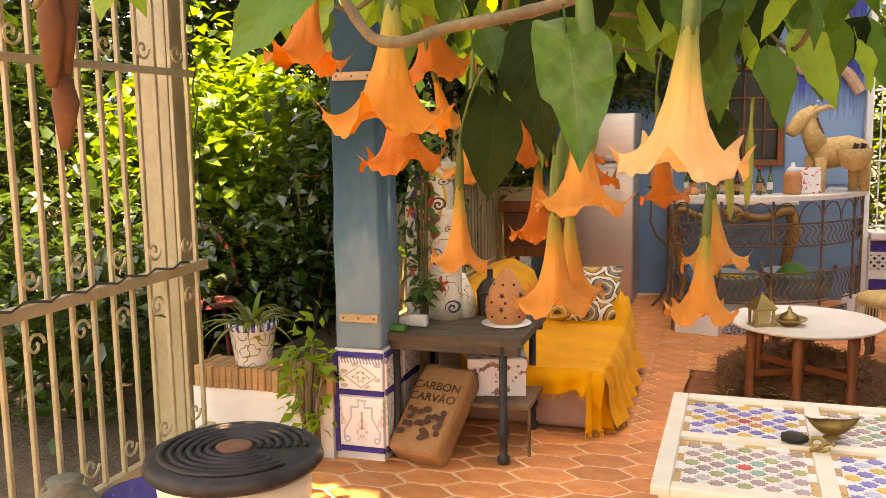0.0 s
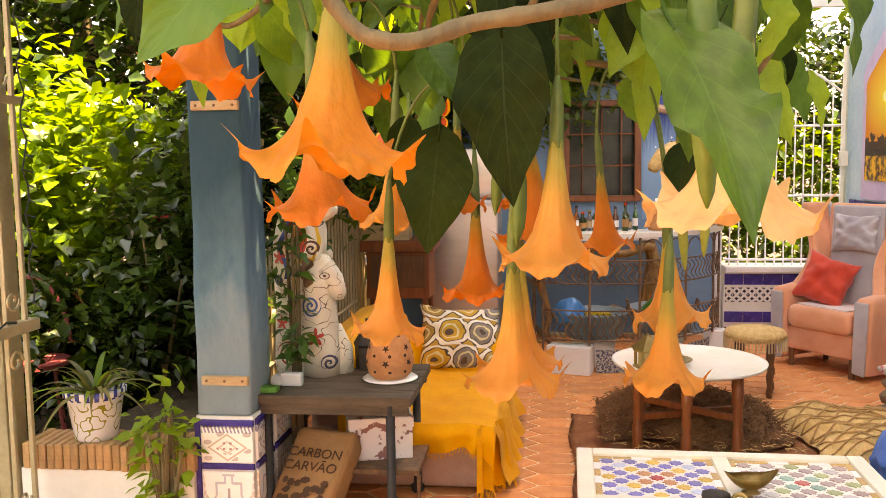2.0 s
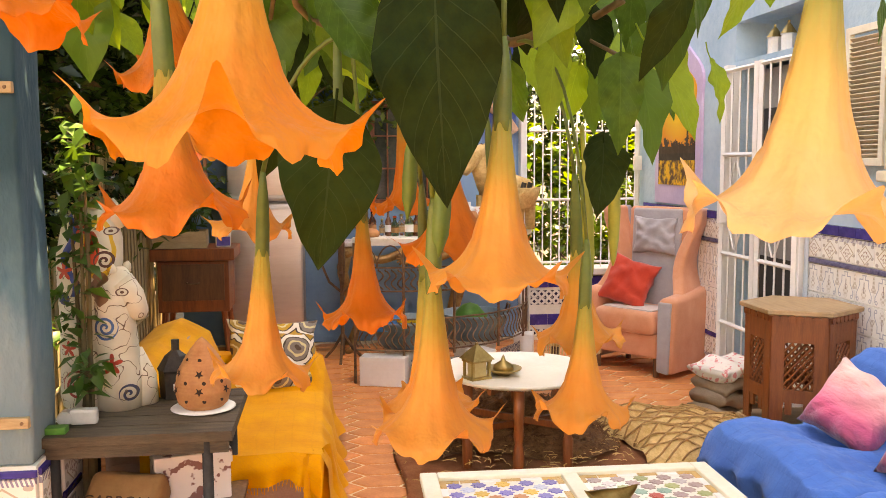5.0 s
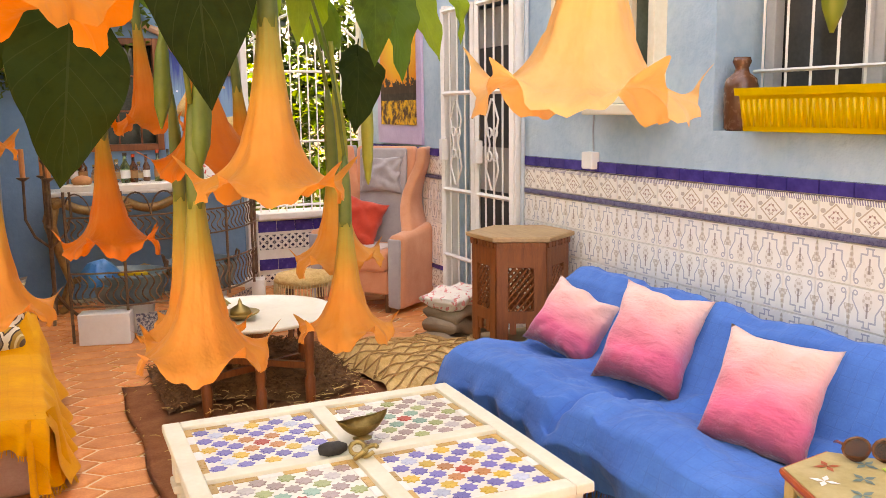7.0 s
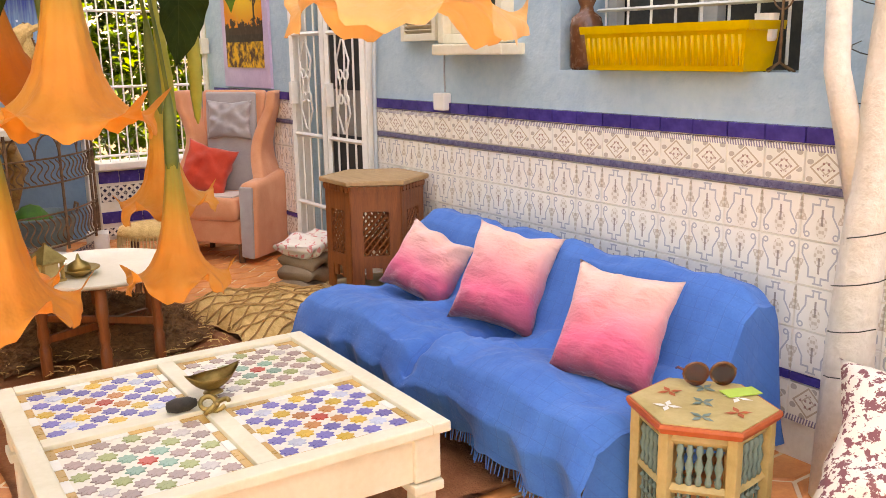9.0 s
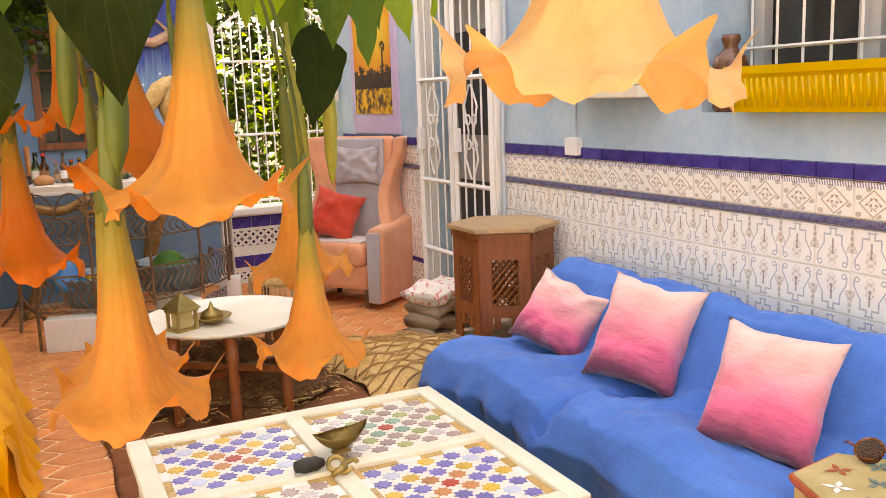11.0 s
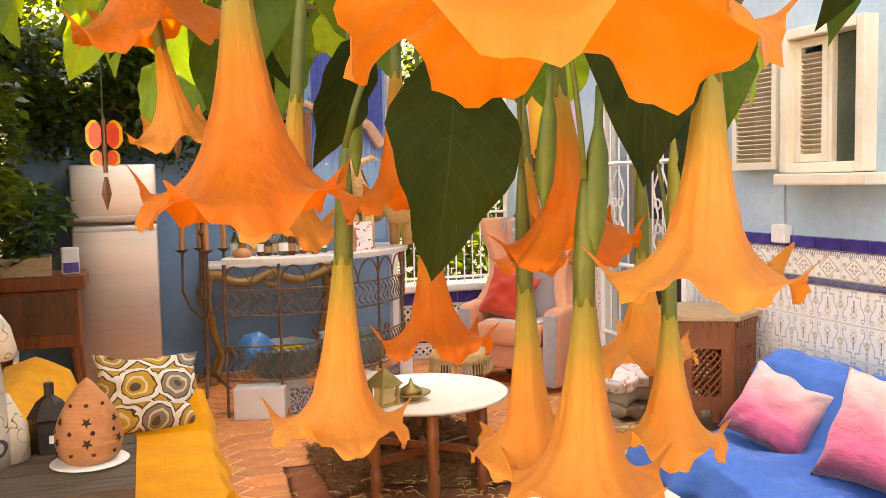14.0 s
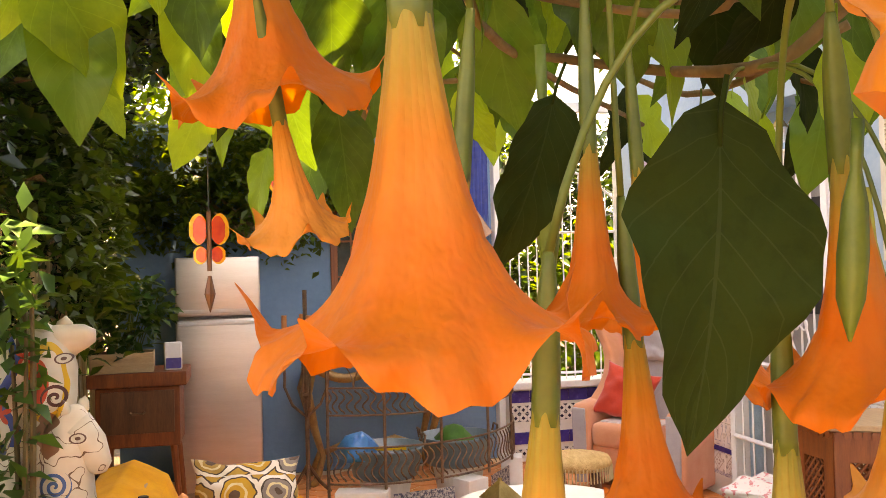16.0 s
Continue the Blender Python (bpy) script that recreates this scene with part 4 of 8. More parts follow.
def cover(u, v):
    # v runs from the hem at the front over the seat, up the back and down behind
    y = SY0 + (SY1 - SY0) * u
    prof = [(1.16, 0.10), (1.13, 0.24), (1.17, 0.325), (1.26, 0.355), (1.42, 0.335), (1.58, 0.315), (1.66, 0.35), (1.73, 0.48), (1.79, 0.60), (1.85, 0.64), (1.93, 0.62), (1.96, 0.50), (1.98, 0.25)]
    t = v * (len(prof) - 1)
    i = min(int(t), len(prof) - 2)
    f = t - i
    x, z = (prof[i][k] + (prof[i + 1][k] - prof[i][k]) * f for k in (0, 1))
    e = min(u, 1 - u) * (SY1 - SY0)
    z -= 0.05 * math.exp(-(e / 0.05) ** 2)
    n1 = noise.noise(Vector((x * 4, y * 4, z * 4))) * 0.024 + noise.noise(Vector((x * 13, y * 9, z * 9 + 3))) * 0.012 + 0.035 * max(0, math.cos((y - SY0) / (SY1 - SY0) * math.tau * 2 + math.pi)) * math.exp(-((x - 1.25) / 0.14) ** 2)
    seam = -0.055 * math.exp(-((y - 3.28) / 0.032) ** 2) * (1 if 0.1 < v < 0.55 else 0.3)
    fold = 0.022 * math.sin(y * 21 + 2 * math.sin(y * 5)) * max(0, 1 - v * 8)
    crease = 0.012 * math.sin((x + y) * 23) * math.exp(-((x - 1.6) / 0.12) ** 2)
    ridge = abs(noise.noise(Vector((x * 5 + y * 3, y * 4 - x * 3, z * 3))))
    n1 += 0.022 * max(0, 0.16 - ridge) / 0.16 * (0.15 + 0.85 * math.exp(-((y - 3.28) / 0.30) ** 2)) * (1 if v < 0.55 else 0.25) + 0.006 * noise.noise(Vector((x * 26, y * 22, z * 22)))
    hem = -0.05 * max(0, 1 - v * 12) * (0.5 + 0.5 * math.sin(y * 3.1 + 1))
    return Vector((x + fold * 1.3 + n1 * 0.5 - (0.02 if v < 0.08 else 0), y, z + n1 + seam + crease + hem))
bm = B(); grid(bm, 170, 110, cover); thr = part("throw", bm, BLUECLOTH, SF, "rumpled bright blue cotton throw", True)
for u in (0, 1):
    y = (SY0, SY1)[u]
    bm = B()
    def side(a, b, y=y, u=u):
        p = cover(u, a)
        zb = 0.12 + 0.03 * math.sin(p.x * 9) if u == 0 else 0.08
        z = p.z + (zb - p.z) * b if p.z > zb else p.z
        return Vector((p.x, y + (1 if u else -1) * (0.015 * b + 0.018 * b * math.sin(p.x * 26)), z))
    grid(bm, 60, 6, side); part("throw_end", bm, BLUECLOTH, SF, "", True)
bm = B(); rnd = random.Random(3)
for i in range(150):
    y = SY0 + (SY1 - SY0) * i / 149
    p = cover(i / 149, 0)
    tube(bm, [(p.x, y, p.z), (p.x - rnd.uniform(0, .015), y + rnd.uniform(-.008, .008), p.z - rnd.uniform(0.025, 0.045))], 0.0022, 3)
part("fringe", bm, BLUECLOTH, SF)
bm = B(); box(bm, (1.56, 3.29, 0.19), (0.62, 1.66, 0.14), None, 0.03); part("seat_base", bm, UNLIT_BLACK, SF)
bm = B(); box(bm, (1.86, 3.29, 0.37), (0.10, 1.66, 0.36), None, 0.03); part("backrest", bm, UNLIT_BLACK, SF)
for y in (2.52, 4.05):
    for x in (1.32, 1.84):
        bm = B(); tube(bm, [(x, y, 0), (x, y, 0.13)], 0.018, 8); part("leg", bm, IRON, SF)

def cushion(name, w, h, t, seed, m, material, label, category="cushion", group=""):
    ob = part(name, pillow(w, h, t, seed), material, None, "", True)
    ob.matrix_basis = m
    return tagged(ob, label, category, group)
G1 = "pink cushions on the blue sofa"
cushion("cushion", 0.36, 0.33, 0.17, 1, pose(1.53, 3.88, 0.318, -32, 17, -70), OMBRE, "small pink dip-dyed cushion leaning on blue sofa", group=G1)
cushion("cushion", 0.37, 0.42, 0.18, 2, pose(1.53, 3.32, 0.318, -30, 7, -66), OMBRE, "pink dip-dyed cushion slumped against sofa back", group=G1)
cushion("cushion", 0.36, 0.41, 0.18, 3, pose(1.43, 2.63, 0.318, -34, 6, -64), OMBRE, "large pink dip-dyed cushion with dusky lower edge", group=G1)

# ---- hexagonal carved cabinet on a crate ----
cr = thing("wooden_crate", pose(1.80, 4.62, 0), "pale slatted wooden crate on the floor", "crate")
for z in (0.03, 0.09, 0.15):
    for s in (-1, 1):
        bm = B(); box(bm, (0, s * 0.2, z), (0.42, 0.012, 0.05), None, 0.002); part("slat", bm, PALEWOOD, cr)
        bm = B(); box(bm, (s * 0.204, 0, z), (0.012, 0.385, 0.05), None, 0.002); part("slat", bm, PALEWOOD, cr)
bm = B(); box(bm, (0, 0, 0.182), (0.40, 0.38, 0.012)); part("lid", bm, PALEWOOD, cr)
cab = thing("carved_cabinet", pose(1.80, 4.62, 0.19) @ Matrix.Diagonal((0.90, 0.90, 1.03, 1)), "hexagonal carved dark wood side cabinet with pierced lattice", "side cabinet")
CR, CH = 0.27, 0.55
def ring_side(r, k):
    a = radians(-89) + k * math.pi / 3
    return Vector((r * math.cos(a), r * math.sin(a), 0))
bm = B()
vs = [[bm.verts.new(ring_side(r, k) + Vector((0, 0, z))) for k in range(6)] for r, z in ((0.285, CH - 0.03), (0.31, CH - 0.02), (0.31, CH - 0.004), (0.30, CH))]
for a, b in zip(vs, vs[1:]):
    for k in range(6):
        bm.faces.new((a[k], a[(k + 1) % 6], b[(k + 1) % 6], b[k]))
bm.faces.new(vs[0][::-1]); bm.faces.new(vs[-1])
part("top", bm, TOPWOOD, cab, "worn pale brown top")
for k in range(6):
    a, b = ring_side(CR, k), ring_side(CR, k + 1)
    mid, d = (a + b) / 2, (b - a).normalized()
    W = (b - a).length
    M = Matrix.Translation(mid) @ Matrix(((d.x, mid.normalized().x, 0, 0), (d.y, mid.normalized().y, 0, 0), (0, 0, 1, 0), (0, 0, 0, 1)))
    fr = B()
    for s in (-1, 1):
        box(fr, (s * (W / 2 - 0.032), 0, CH / 2 - 0.015), (0.064, 0.016, CH - 0.03), M)
    box(fr, (0, 0, CH - 0.09), (W - 0.128, 0.016, 0.12), M)
    box(fr, (0, 0, 0.155), (W - 0.128, 0.016, 0.06), M)
    for i in range(7):
        lathe(fr, [(W / 15, -0.006), (W / 15, 0.006)], 12, M @ pose((i - 3) * W / 7, 0.014, CH - 0.040, 90))
    for s in (-1, 1):
        box(fr, (s * 0.045, 0, 0.10), (0.035, 0.014, 0.06), M @ pose(0, 0, 0, 0, 0, 0))
        box(fr, (s * 0.052, 0, CH - 0.125), (0.03, 0.014, 0.03), M)
    pn = part("side_panel", fr, REDWOOD, cab)
    lat = B()
    for i in range(-4, 6):
        for s in (-1, 1):
            x0 = i * 0.036 - s * 0.10
            p, q = Vector((x0, 0, 0.175)), Vector((x0 + s * 0.235, 0, 0.175 + 0.235 * 1.05))
            pts = []
            for t in np.linspace(0, 1, 24):
                w = p + (q - p) * t
                if abs(w.x) < W / 2 - 0.058 and w.z < CH - 0.145 - 0.5 * max(0.0, abs(w.x) - 0.03):
                    pts.append(w)
            if len(pts) > 2:
                tube(lat, [M @ (w + Vector((0, 0.003 * s, 0))) for w in (pts[0], pts[-1])], 0.0055, 4)
    part("lattice", lat, REDWOOD, pn)

# folded towels beside the cabinet
def folded(w, d, z, h, seed):
    """A soft folded cloth: two rounded folds, rumpled."""
    bm = B()
    def f(u, v):
        a = math.tau * v
        r = h / 2 * (1 + 0.25 * noise.noise(Vector((u * 4 + seed, math.cos(a), math.sin(a)))))
        x = (u - 0.5) * w * (1 + 0.10 * noise.noise(Vector((seed, math.cos(a) * 1.5, math.sin(a)))))
        y = math.copysign(abs(math.cos(a)) ** 0.5, math.cos(a)) * d / 2
        zz = math.sin(a) * r * (1 - 0.25 * abs(2 * u - 1) ** 4)
        n = noise.noise(Vector((x * 14 + seed, y * 14, zz * 14))) * 0.022
        return Vector((x + n, y + n, z + zz + n * 0.8 + 0.012 * math.sin(x * 30 + seed)))
    grid(bm, 24, 28, f)
    bmesh.ops.remove_doubles(bm, verts=bm.verts[:], dist=0.0005)
    bmesh.ops.holes_fill(bm, edges=bm.edges[:], sides=0)
    return bm


tw = thing("folded_towels", pose(1.75, 5.27, 0, 0, 0, 20), "stack of folded taupe towels topped by a pink floral cloth", "towels")
for i, (z, s) in enumerate(((0.055, 0.34), (0.14, 0.31), (0.215, 0.28))):
    part("towel", folded(s, 0.28, z, 0.10, i * 3.7 + 1), TOWEL, tw, "", True)
part("floral_cloth", folded(0.33, 0.30, 0.295, 0.085, 21.3), printed("pink_floral_cloth", lambda nt, u, v: mixc(nt, contrast(noisev(nt, 30, 2), 0.55, 0.62), (0.78, 0.70, 0.60), (0.75, 0.24, 0.22)), 0.9, True), tw, "white cloth with pink flowers", True)

# ---- wing armchair ----
ac = thing("wing_armchair", pose(1.72, 6.56, 0, 0, 0, -55) @ Matrix.Diagonal((1.0, 0.74, 1.04, 1)), "salmon and grey wing armchair standing by the railing", "armchair")
# local: faces -y


def slab(rows_, bev=0.02):
    """A padded slab: a pile of four-cornered sections, its edges rounded."""
    bm = B()
    vs = [[bm.verts.new(p) for p in r] for r in rows_]
    for p, q in zip(vs, vs[1:]):
        for k in range(4):
            bm.faces.new((p[k], p[(k + 1) % 4], q[(k + 1) % 4], q[k]))
    bm.faces.new(vs[0][::-1]); bm.faces.new(vs[-1])
    bmesh.ops.recalc_face_normals(bm, faces=bm.faces[:])
    bmesh.ops.bevel(bm, geom=[e for e in bm.edges if len(e.link_faces) == 2 and e.calc_face_angle(0) > 0.7], offset=bev, segments=3, affect="EDGES", profile=0.5)
    return bm


bm = B(); box(bm, (0, 0.0, 0.20), (0.52, 0.56, 0.16), None, 0.03, 3); part("seat_base", bm, SALMON, ac)
bm = B(); box(bm, (0, -0.03, 0.345), (0.50, 0.58, 0.15), None, 0.06, 4); part("seat_cushion", bm, SALMON, ac, "salmon seat cushion with pale patch", True)
bm = B(); box(bm, (0, -0.10, 0.423), (0.40, 0.30, 0.012), None, 0.005); part("seat_patch", bm, mk("pale_patch", (0.58, 0.48, 0.42), (0.68, 0.58, 0.52), 6, 0.9, 0.3), ac)
for s in (-1, 1):
    # rounded arm: salmon outside, grey facing on its front
    rows_ = []
    for k in range(9):
        y = -0.30 + 0.64 * k / 8
        top = 0.52 + 0.05 * (k / 8)
        rows_.append([(s * 0.265, y, 0.05), (s * 0.385, y, 0.03), (s * 0.40, y, top), (s * 0.27, y, top)])
    part("arm", slab(rows_, 0.04), SALMON, ac, "salmon padded arm", True)
    rows_ = [[(s * 0.28, y, 0.05), (s * 0.37, y, 0.04), (s * 0.385, y, 0.50), (s * 0.285, y, 0.50)] for y in (-0.325, -0.295)]
    part("arm_facing", slab(rows_, 0.012), GREYCLOTH, ac, "grey front of the arm", True)
    # tall wing sweeping up and outwards
    rows_ = []
    for k in range(13):
        v = k / 12
        z = 0.50 + 0.58 * v
        front = -0.14 + 0.30 * v ** 0.6 - 0.16 * max(0.0, v - 0.45) ** 1.3
        back = 0.34
        x0 = 0.285 - 0.075 * math.sin(math.pi * min(1, v * 1.25)) + 0.045 * v ** 2
        th = 0.085 - 0.02 * v
        rows_.append([(s * x0 * 1.04, front, z), (s * (x0 + th) * 1.04, front + 0.01, z), (s * (x0 + th - 0.02), back, z), (s * (x0 - 0.02), back, z)])
    part("wing", slab(rows_, 0.022), SALMON, ac, "", True)
    rows_ = [[(s * (r[2][0] * s - 0.075), r[2][1] - 0.01, r[2][2]), (s * (r[2][0] * s + 0.006), r[2][1] - 0.01, r[2][2]), (s * (r[2][0] * s + 0.006), r[2][1] + 0.035, r[2][2]), (s * (r[2][0] * s - 0.075), r[2][1] + 0.035, r[2][2])] for r in rows_]
    part("wing_back", slab(rows_, 0.012), GREYCLOTH, ac, "grey back edge of the wing", True)
rows_ = []
for k in range(9):
    v = k / 8
    w = 0.25
    y = 0.20 + 0.05 * v
    rows_.append([(-w, y, 0.36 + 0.72 * v), (w, y, 0.36 + 0.72 * v), (w, y + 0.10, 0.36 + 0.72 * v), (-w, y + 0.10, 0.36 + 0.72 * v)])
part("backrest", slab(rows_, 0.03), SALMON, ac, "salmon padded backrest", True)
rows_ = [[(-0.20, 0.165 + 0.05 * v, 0.40 + 0.72 * v), (0.20, 0.165 + 0.05 * v, 0.40 + 0.72 * v), (0.20, 0.205 + 0.05 * v, 0.40 + 0.72 * v), (-0.20, 0.205 + 0.05 * v, 0.40 + 0.72 * v)] for v in (0, 0.2, 0.4, 0.6, 0.8, 0.93)]
part("back_panel", slab(rows_, 0.018), GREYCLOTH, ac, "grey centre panel", True)
hd = part("head_pad", pillow(0.36, 0.26, 0.09, 9), GREYCLOTH, ac, "grey head pad", True)
hd.matrix_basis = pose(0, 0.165, 0.76, -8)
for sx in (-1, 1):
    for sy in (-1, 1):
        bm = B(); tube(bm, [(sx * 0.24, sy * 0.24, 0), (sx * 0.24, sy * 0.24, 0.13)], 0.022, 8); part("leg", bm, DARKWOOD, ac)
cushion("cushion", 0.36, 0.36, 0.14, 12, pose(1.56, 6.60, 0.44, -22, 16, -40), REDCLOTH, "red cushion with tiny flowers on the armchair")

# fringed stool
st = thing("fringed_stool", pose(1.01, 5.87, 0), "round straw coloured stool with fringe and turned legs", "stool")
bm = B(); lathe(bm, [(0.0, 0.34), (0.17, 0.34), (0.185, 0.37), (0.17, 0.40), (0.10, 0.415), (0.0, 0.418)], 28); part("seat", bm, STRAW, st, "padded straw seat", True)
bm = B()
for i in range(60):
    a = i * math.tau / 60
    tube(bm, [(0.182 * math.cos(a), 0.182 * math.sin(a), 0.36), (0.186 * math.cos(a), 0.186 * math.sin(a), 0.285)], 0.004, 3)
part("fringe", bm, mk("pale_fringe", (0.55, 0.40, 0.20), (0.68, 0.53, 0.30), 8, 0.9, 0.3), st)
for a in range(4):
    an = a * math.pi / 2 + 0.5
    bm = B(); lathe(bm, [(0.016, 0), (0.022, 0.03), (0.014, 0.07), (0.024, 0.13), (0.014, 0.17), (0.026, 0.25), (0.02, 0.34)], 10, Matrix.Translation((0.13 * math.cos(an), 0.13 * math.sin(an), 0)))
    part("leg", bm, DARKWOOD, st, "", True)

# ---- tray table ----
tt = thing("tray_table", pose(0.435, 4.745, 0), "round pale metal tray on a folding turned-leg stand", "tray table")
bm = B(); lathe(bm, [(0.0, 0.430), (0.33, 0.430), (0.37, 0.445), (0.375, 0.458), (0.365, 0.456), (0.32, 0.440), (0.0, 0.438)], 48); part("tray", bm, TRAY, tt, "pale round metal tray", True)
for a in range(6):
    an = a * math.pi / 3 + 0.35
    bm = B(); lathe(bm, [(0.018, 0), (0.024, 0.03), (0.026, 0.15), (0.017, 0.17), (0.026, 0.21), (0.020, 0.26), (0.026, 0.30), (0.025, 0.428)], 10, Matrix.Translation((0.27 * math.cos(an), 0.27 * math.sin(an), 0)))
    part("leg", bm, REDWOOD, tt, "", True)
for a in range(3):
    an = a * math.pi / 3 + 0.35
    bm = B(); box(bm, (0, 0, 0.19 + a * 0.012), (0.52, 0.022, 0.03), pose(0, 0, 0, 0, 0, math.degrees(an))); part("stretcher", bm, REDWOOD, tt)
bm = B(); box(bm, (0, 0, 0.40), (0.53, 0.02, 0.03), pose(0, 0, 0, 0, 0, 50)); part("stretcher", bm, REDWOOD, tt)
# house-shaped lantern and dish on the tray
hl = thing("brass_house_lantern", pose(0.225, 4.65, 0.438, 0, 0, 25), "small aged brass house-shaped lantern on the tray", "lantern")
for s in (-1, 1):
    for q in (-1, 1):
        bm = B(); box(bm, (s * 0.045, q * 0.035, 0.045), (0.012, 0.012, 0.075)); part("corner_post", bm, BRASS, hl)
for z in (0.006, 0.088):
    bm = B(); box(bm, (0, 0, z), (0.11, 0.09, 0.012)); part("plate", bm, BRASS, hl)
bm = B(); box(bm, (0, 0, 0.047), (0.07, 0.052, 0.07)); part("panel", bm, HEX_OCHRE, hl, "dull ochre panes")
bm = B(); lathe(bm, [(0.085, 0.094), (0.05, 0.125), (0.008, 0.16), (0.008, 0.17)], 4, pose(0, 0, 0, 0, 0, 45)); part("roof", bm, BRASS, hl)
di = thing("brass_dish", pose(0.36, 4.70, 0.438), "aged brass dish with lid on the tray", "dish")
bm = B(); lathe(bm, [(0.03, 0), (0.04, 0.008), (0.085, 0.03), (0.088, 0.036), (0.04, 0.018), (0, 0.014)], 20); part("bowl", bm, BRASS, di, "", True)
bm = B(); lathe(bm, [(0.05, 0.026), (0.045, 0.05), (0.012, 0.07), (0.006, 0.09), (0.0, 0.1)], 16); part("lid", bm, BRASS, di, "", True)

# things on the coffee table
bo = thing("boat_bowl", pose(0.395, 3.19, TH, 0, 0, 8) @ Matrix.Diagonal((0.70, 0.62, 0.68, 1)), "boat-shaped brass bowl with dark rim on mosaic table", "bowl")
bm = B()
grid(bm, 20, 10, lambda u, v: Vector(((u - 0.5) * 0.26, (v - 0.5) * 0.15 * math.sin(math.pi * u) ** 0.7, 0.012 + 0.10 * abs(2 * u - 1) ** 2.2 + 0.065 * abs(2 * v - 1) ** 2 * math.sin(math.pi * u))))
thicken(bm, 0.004); part("hull", bm, BRASS, bo, "", True)
bm = B(); lathe(bm, [(0.045, 0), (0.035, 0.008), (0.02, 0.016)], 16); part("foot", bm, BRASS, bo)
an = thing("bronze_figure", pose(0.305, 3.075, TH, 0, 0, -25) @ Matrix.Diagonal((0.72, 0.72, 0.72, 1)), "small dark bronze curled ornament lying on the table", "ornament")
bm = B(); lathe(bm, [(0.0, -0.06), (0.02, -0.055), (0.03, -0.02), (0.028, 0.03), (0.015, 0.06), (0, 0.065)], 14, pose(-0.06, 0, 0.03, 0, 90, 20)); part("head", bm, CAST, an, "", True)
for i, (x, y, r) in enumerate(((0.04, 0.02, 0.03), (0.09, -0.01, 0.034), (0.06, -0.045, 0.024))):
    bm = B(); tube(bm, [(x + r * math.cos(k * .6), y + r * math.sin(k * .6) * .6, 0.022 + 0.02 * math.sin(k * .6 + i)) for k in range(10)], 0.010, 7); part("coil", bm, BRASS, an, "", True)

# ---- rug, hide, straw mat ----
bm = B(); rnd = random.Random(31)
for i in range(420):
    p = Vector((rnd.gauss(0.55, 0.42), rnd.gauss(4.75, 0.40), 0.052 + rnd.uniform(0, 0.012)))
    if not (-0.15 < p.x < 1.25 and 3.95 < p.y < 5.7):
        continue
    a, L = rnd.uniform(0, 6.28), rnd.uniform(0.02, 0.06)
    q = p + Vector((math.cos(a) * L, math.sin(a) * L, rnd.uniform(0, 0.008)))
    tube(bm, [p, (p + q) / 2 + Vector((0.004, 0, 0.004)), q], 0.0022, 3)
tagged(part("straw_litter", bm, STRAW), "loose bits of pale straw scattered on the rug", "straw", kind="stuff")
bm = B(); rnd = random.Random(5)
grid(bm, 60, 60, lambda u, v: Vector((-0.14 + 1.75 * u + 0.012 * math.sin(v * 21), 2.75 + 2.55 * v, 0.012 + 0.012 * noise.noise(Vector((u * 9, v * 9, 3))) + 0.035 * max(0, noise.noise(Vector((u * 4, v * 5, 1))) - 0.25))))
thicken(bm, 0.008)
tagged(part("rug", bm, RUG, None, "", True), "worn reddish brown woven rug under the tables", "rug")
bm = B()
grid(bm, 50, 50, lambda u, v: Vector((0.02 + 0.95 * u, 4.72 + 0.78 * v + 0.1 * math.sin(u * 7), 0.03 + (0.20 * max(0, 1 - ((u - 0.5) * 2) ** 2 * 1.1) * max(0, 1 - ((v - 0.5) * 2) ** 2 * 1.1) ** 0.7 + 0.03 * noise.noise(Vector((u * 8, v * 8, 0))) + 0.012 * noise.noise(Vector((u * 30, v * 30, 0)))) * (1 if 0.02 < u < 0.98 and 0.02 < v < 0.98 else 0.2))))
hide = tagged(part("fur_pouffe", bm, HIDE, None, "", True), "rumpled shaggy brown hide heaped under the tray table", "hide")
bm = B(); rnd = random.Random(8)
for i in range(1500):
    u, v = rnd.random(), rnd.random()
    d = max(0, 1 - ((u - 0.5) * 2) ** 2) * max(0, 1 - ((v - 0.5) * 2) ** 2) ** 0.7
    p = Vector((0.02 + 0.95 * u, 4.72 + 0.78 * v + 0.1 * math.sin(u * 7), 0.035 + 0.20 * d))
    a = rnd.uniform(0, 6.28)
    q = p + Vector((math.cos(a) * 0.05, math.sin(a) * 0.05 - 0.01, rnd.uniform(-0.01, 0.03)))
    tube(bm, [p, (p + q) / 2 + Vector((0, 0, 0.012)), q], [0.004, 0.003, 0.001], 3)
part("fur", bm, HIDE, hide)
bm = B()
grid(bm, 60, 60, lambda u, v: Vector((0.98 + 0.72 * u + 0.06 * math.sin(v * 5), 4.42 + 0.90 * v - 0.12 * u, 0.035 + 0.12 * max(0, 1 - (2 * u - 1) ** 4) * max(0, 1 - (2 * v - 1) ** 4) + 0.035 * noise.noise(Vector((u * 6, v * 6, 9))) + 0.010 * noise.noise(Vector((u * 19, v * 19, 4))))))
mat_ = tagged(part("straw_pouffe", bm, STRAW, None, "", True), "flattened straw floor cushion tied with a rope lattice", "floor cushion")
bm = B()
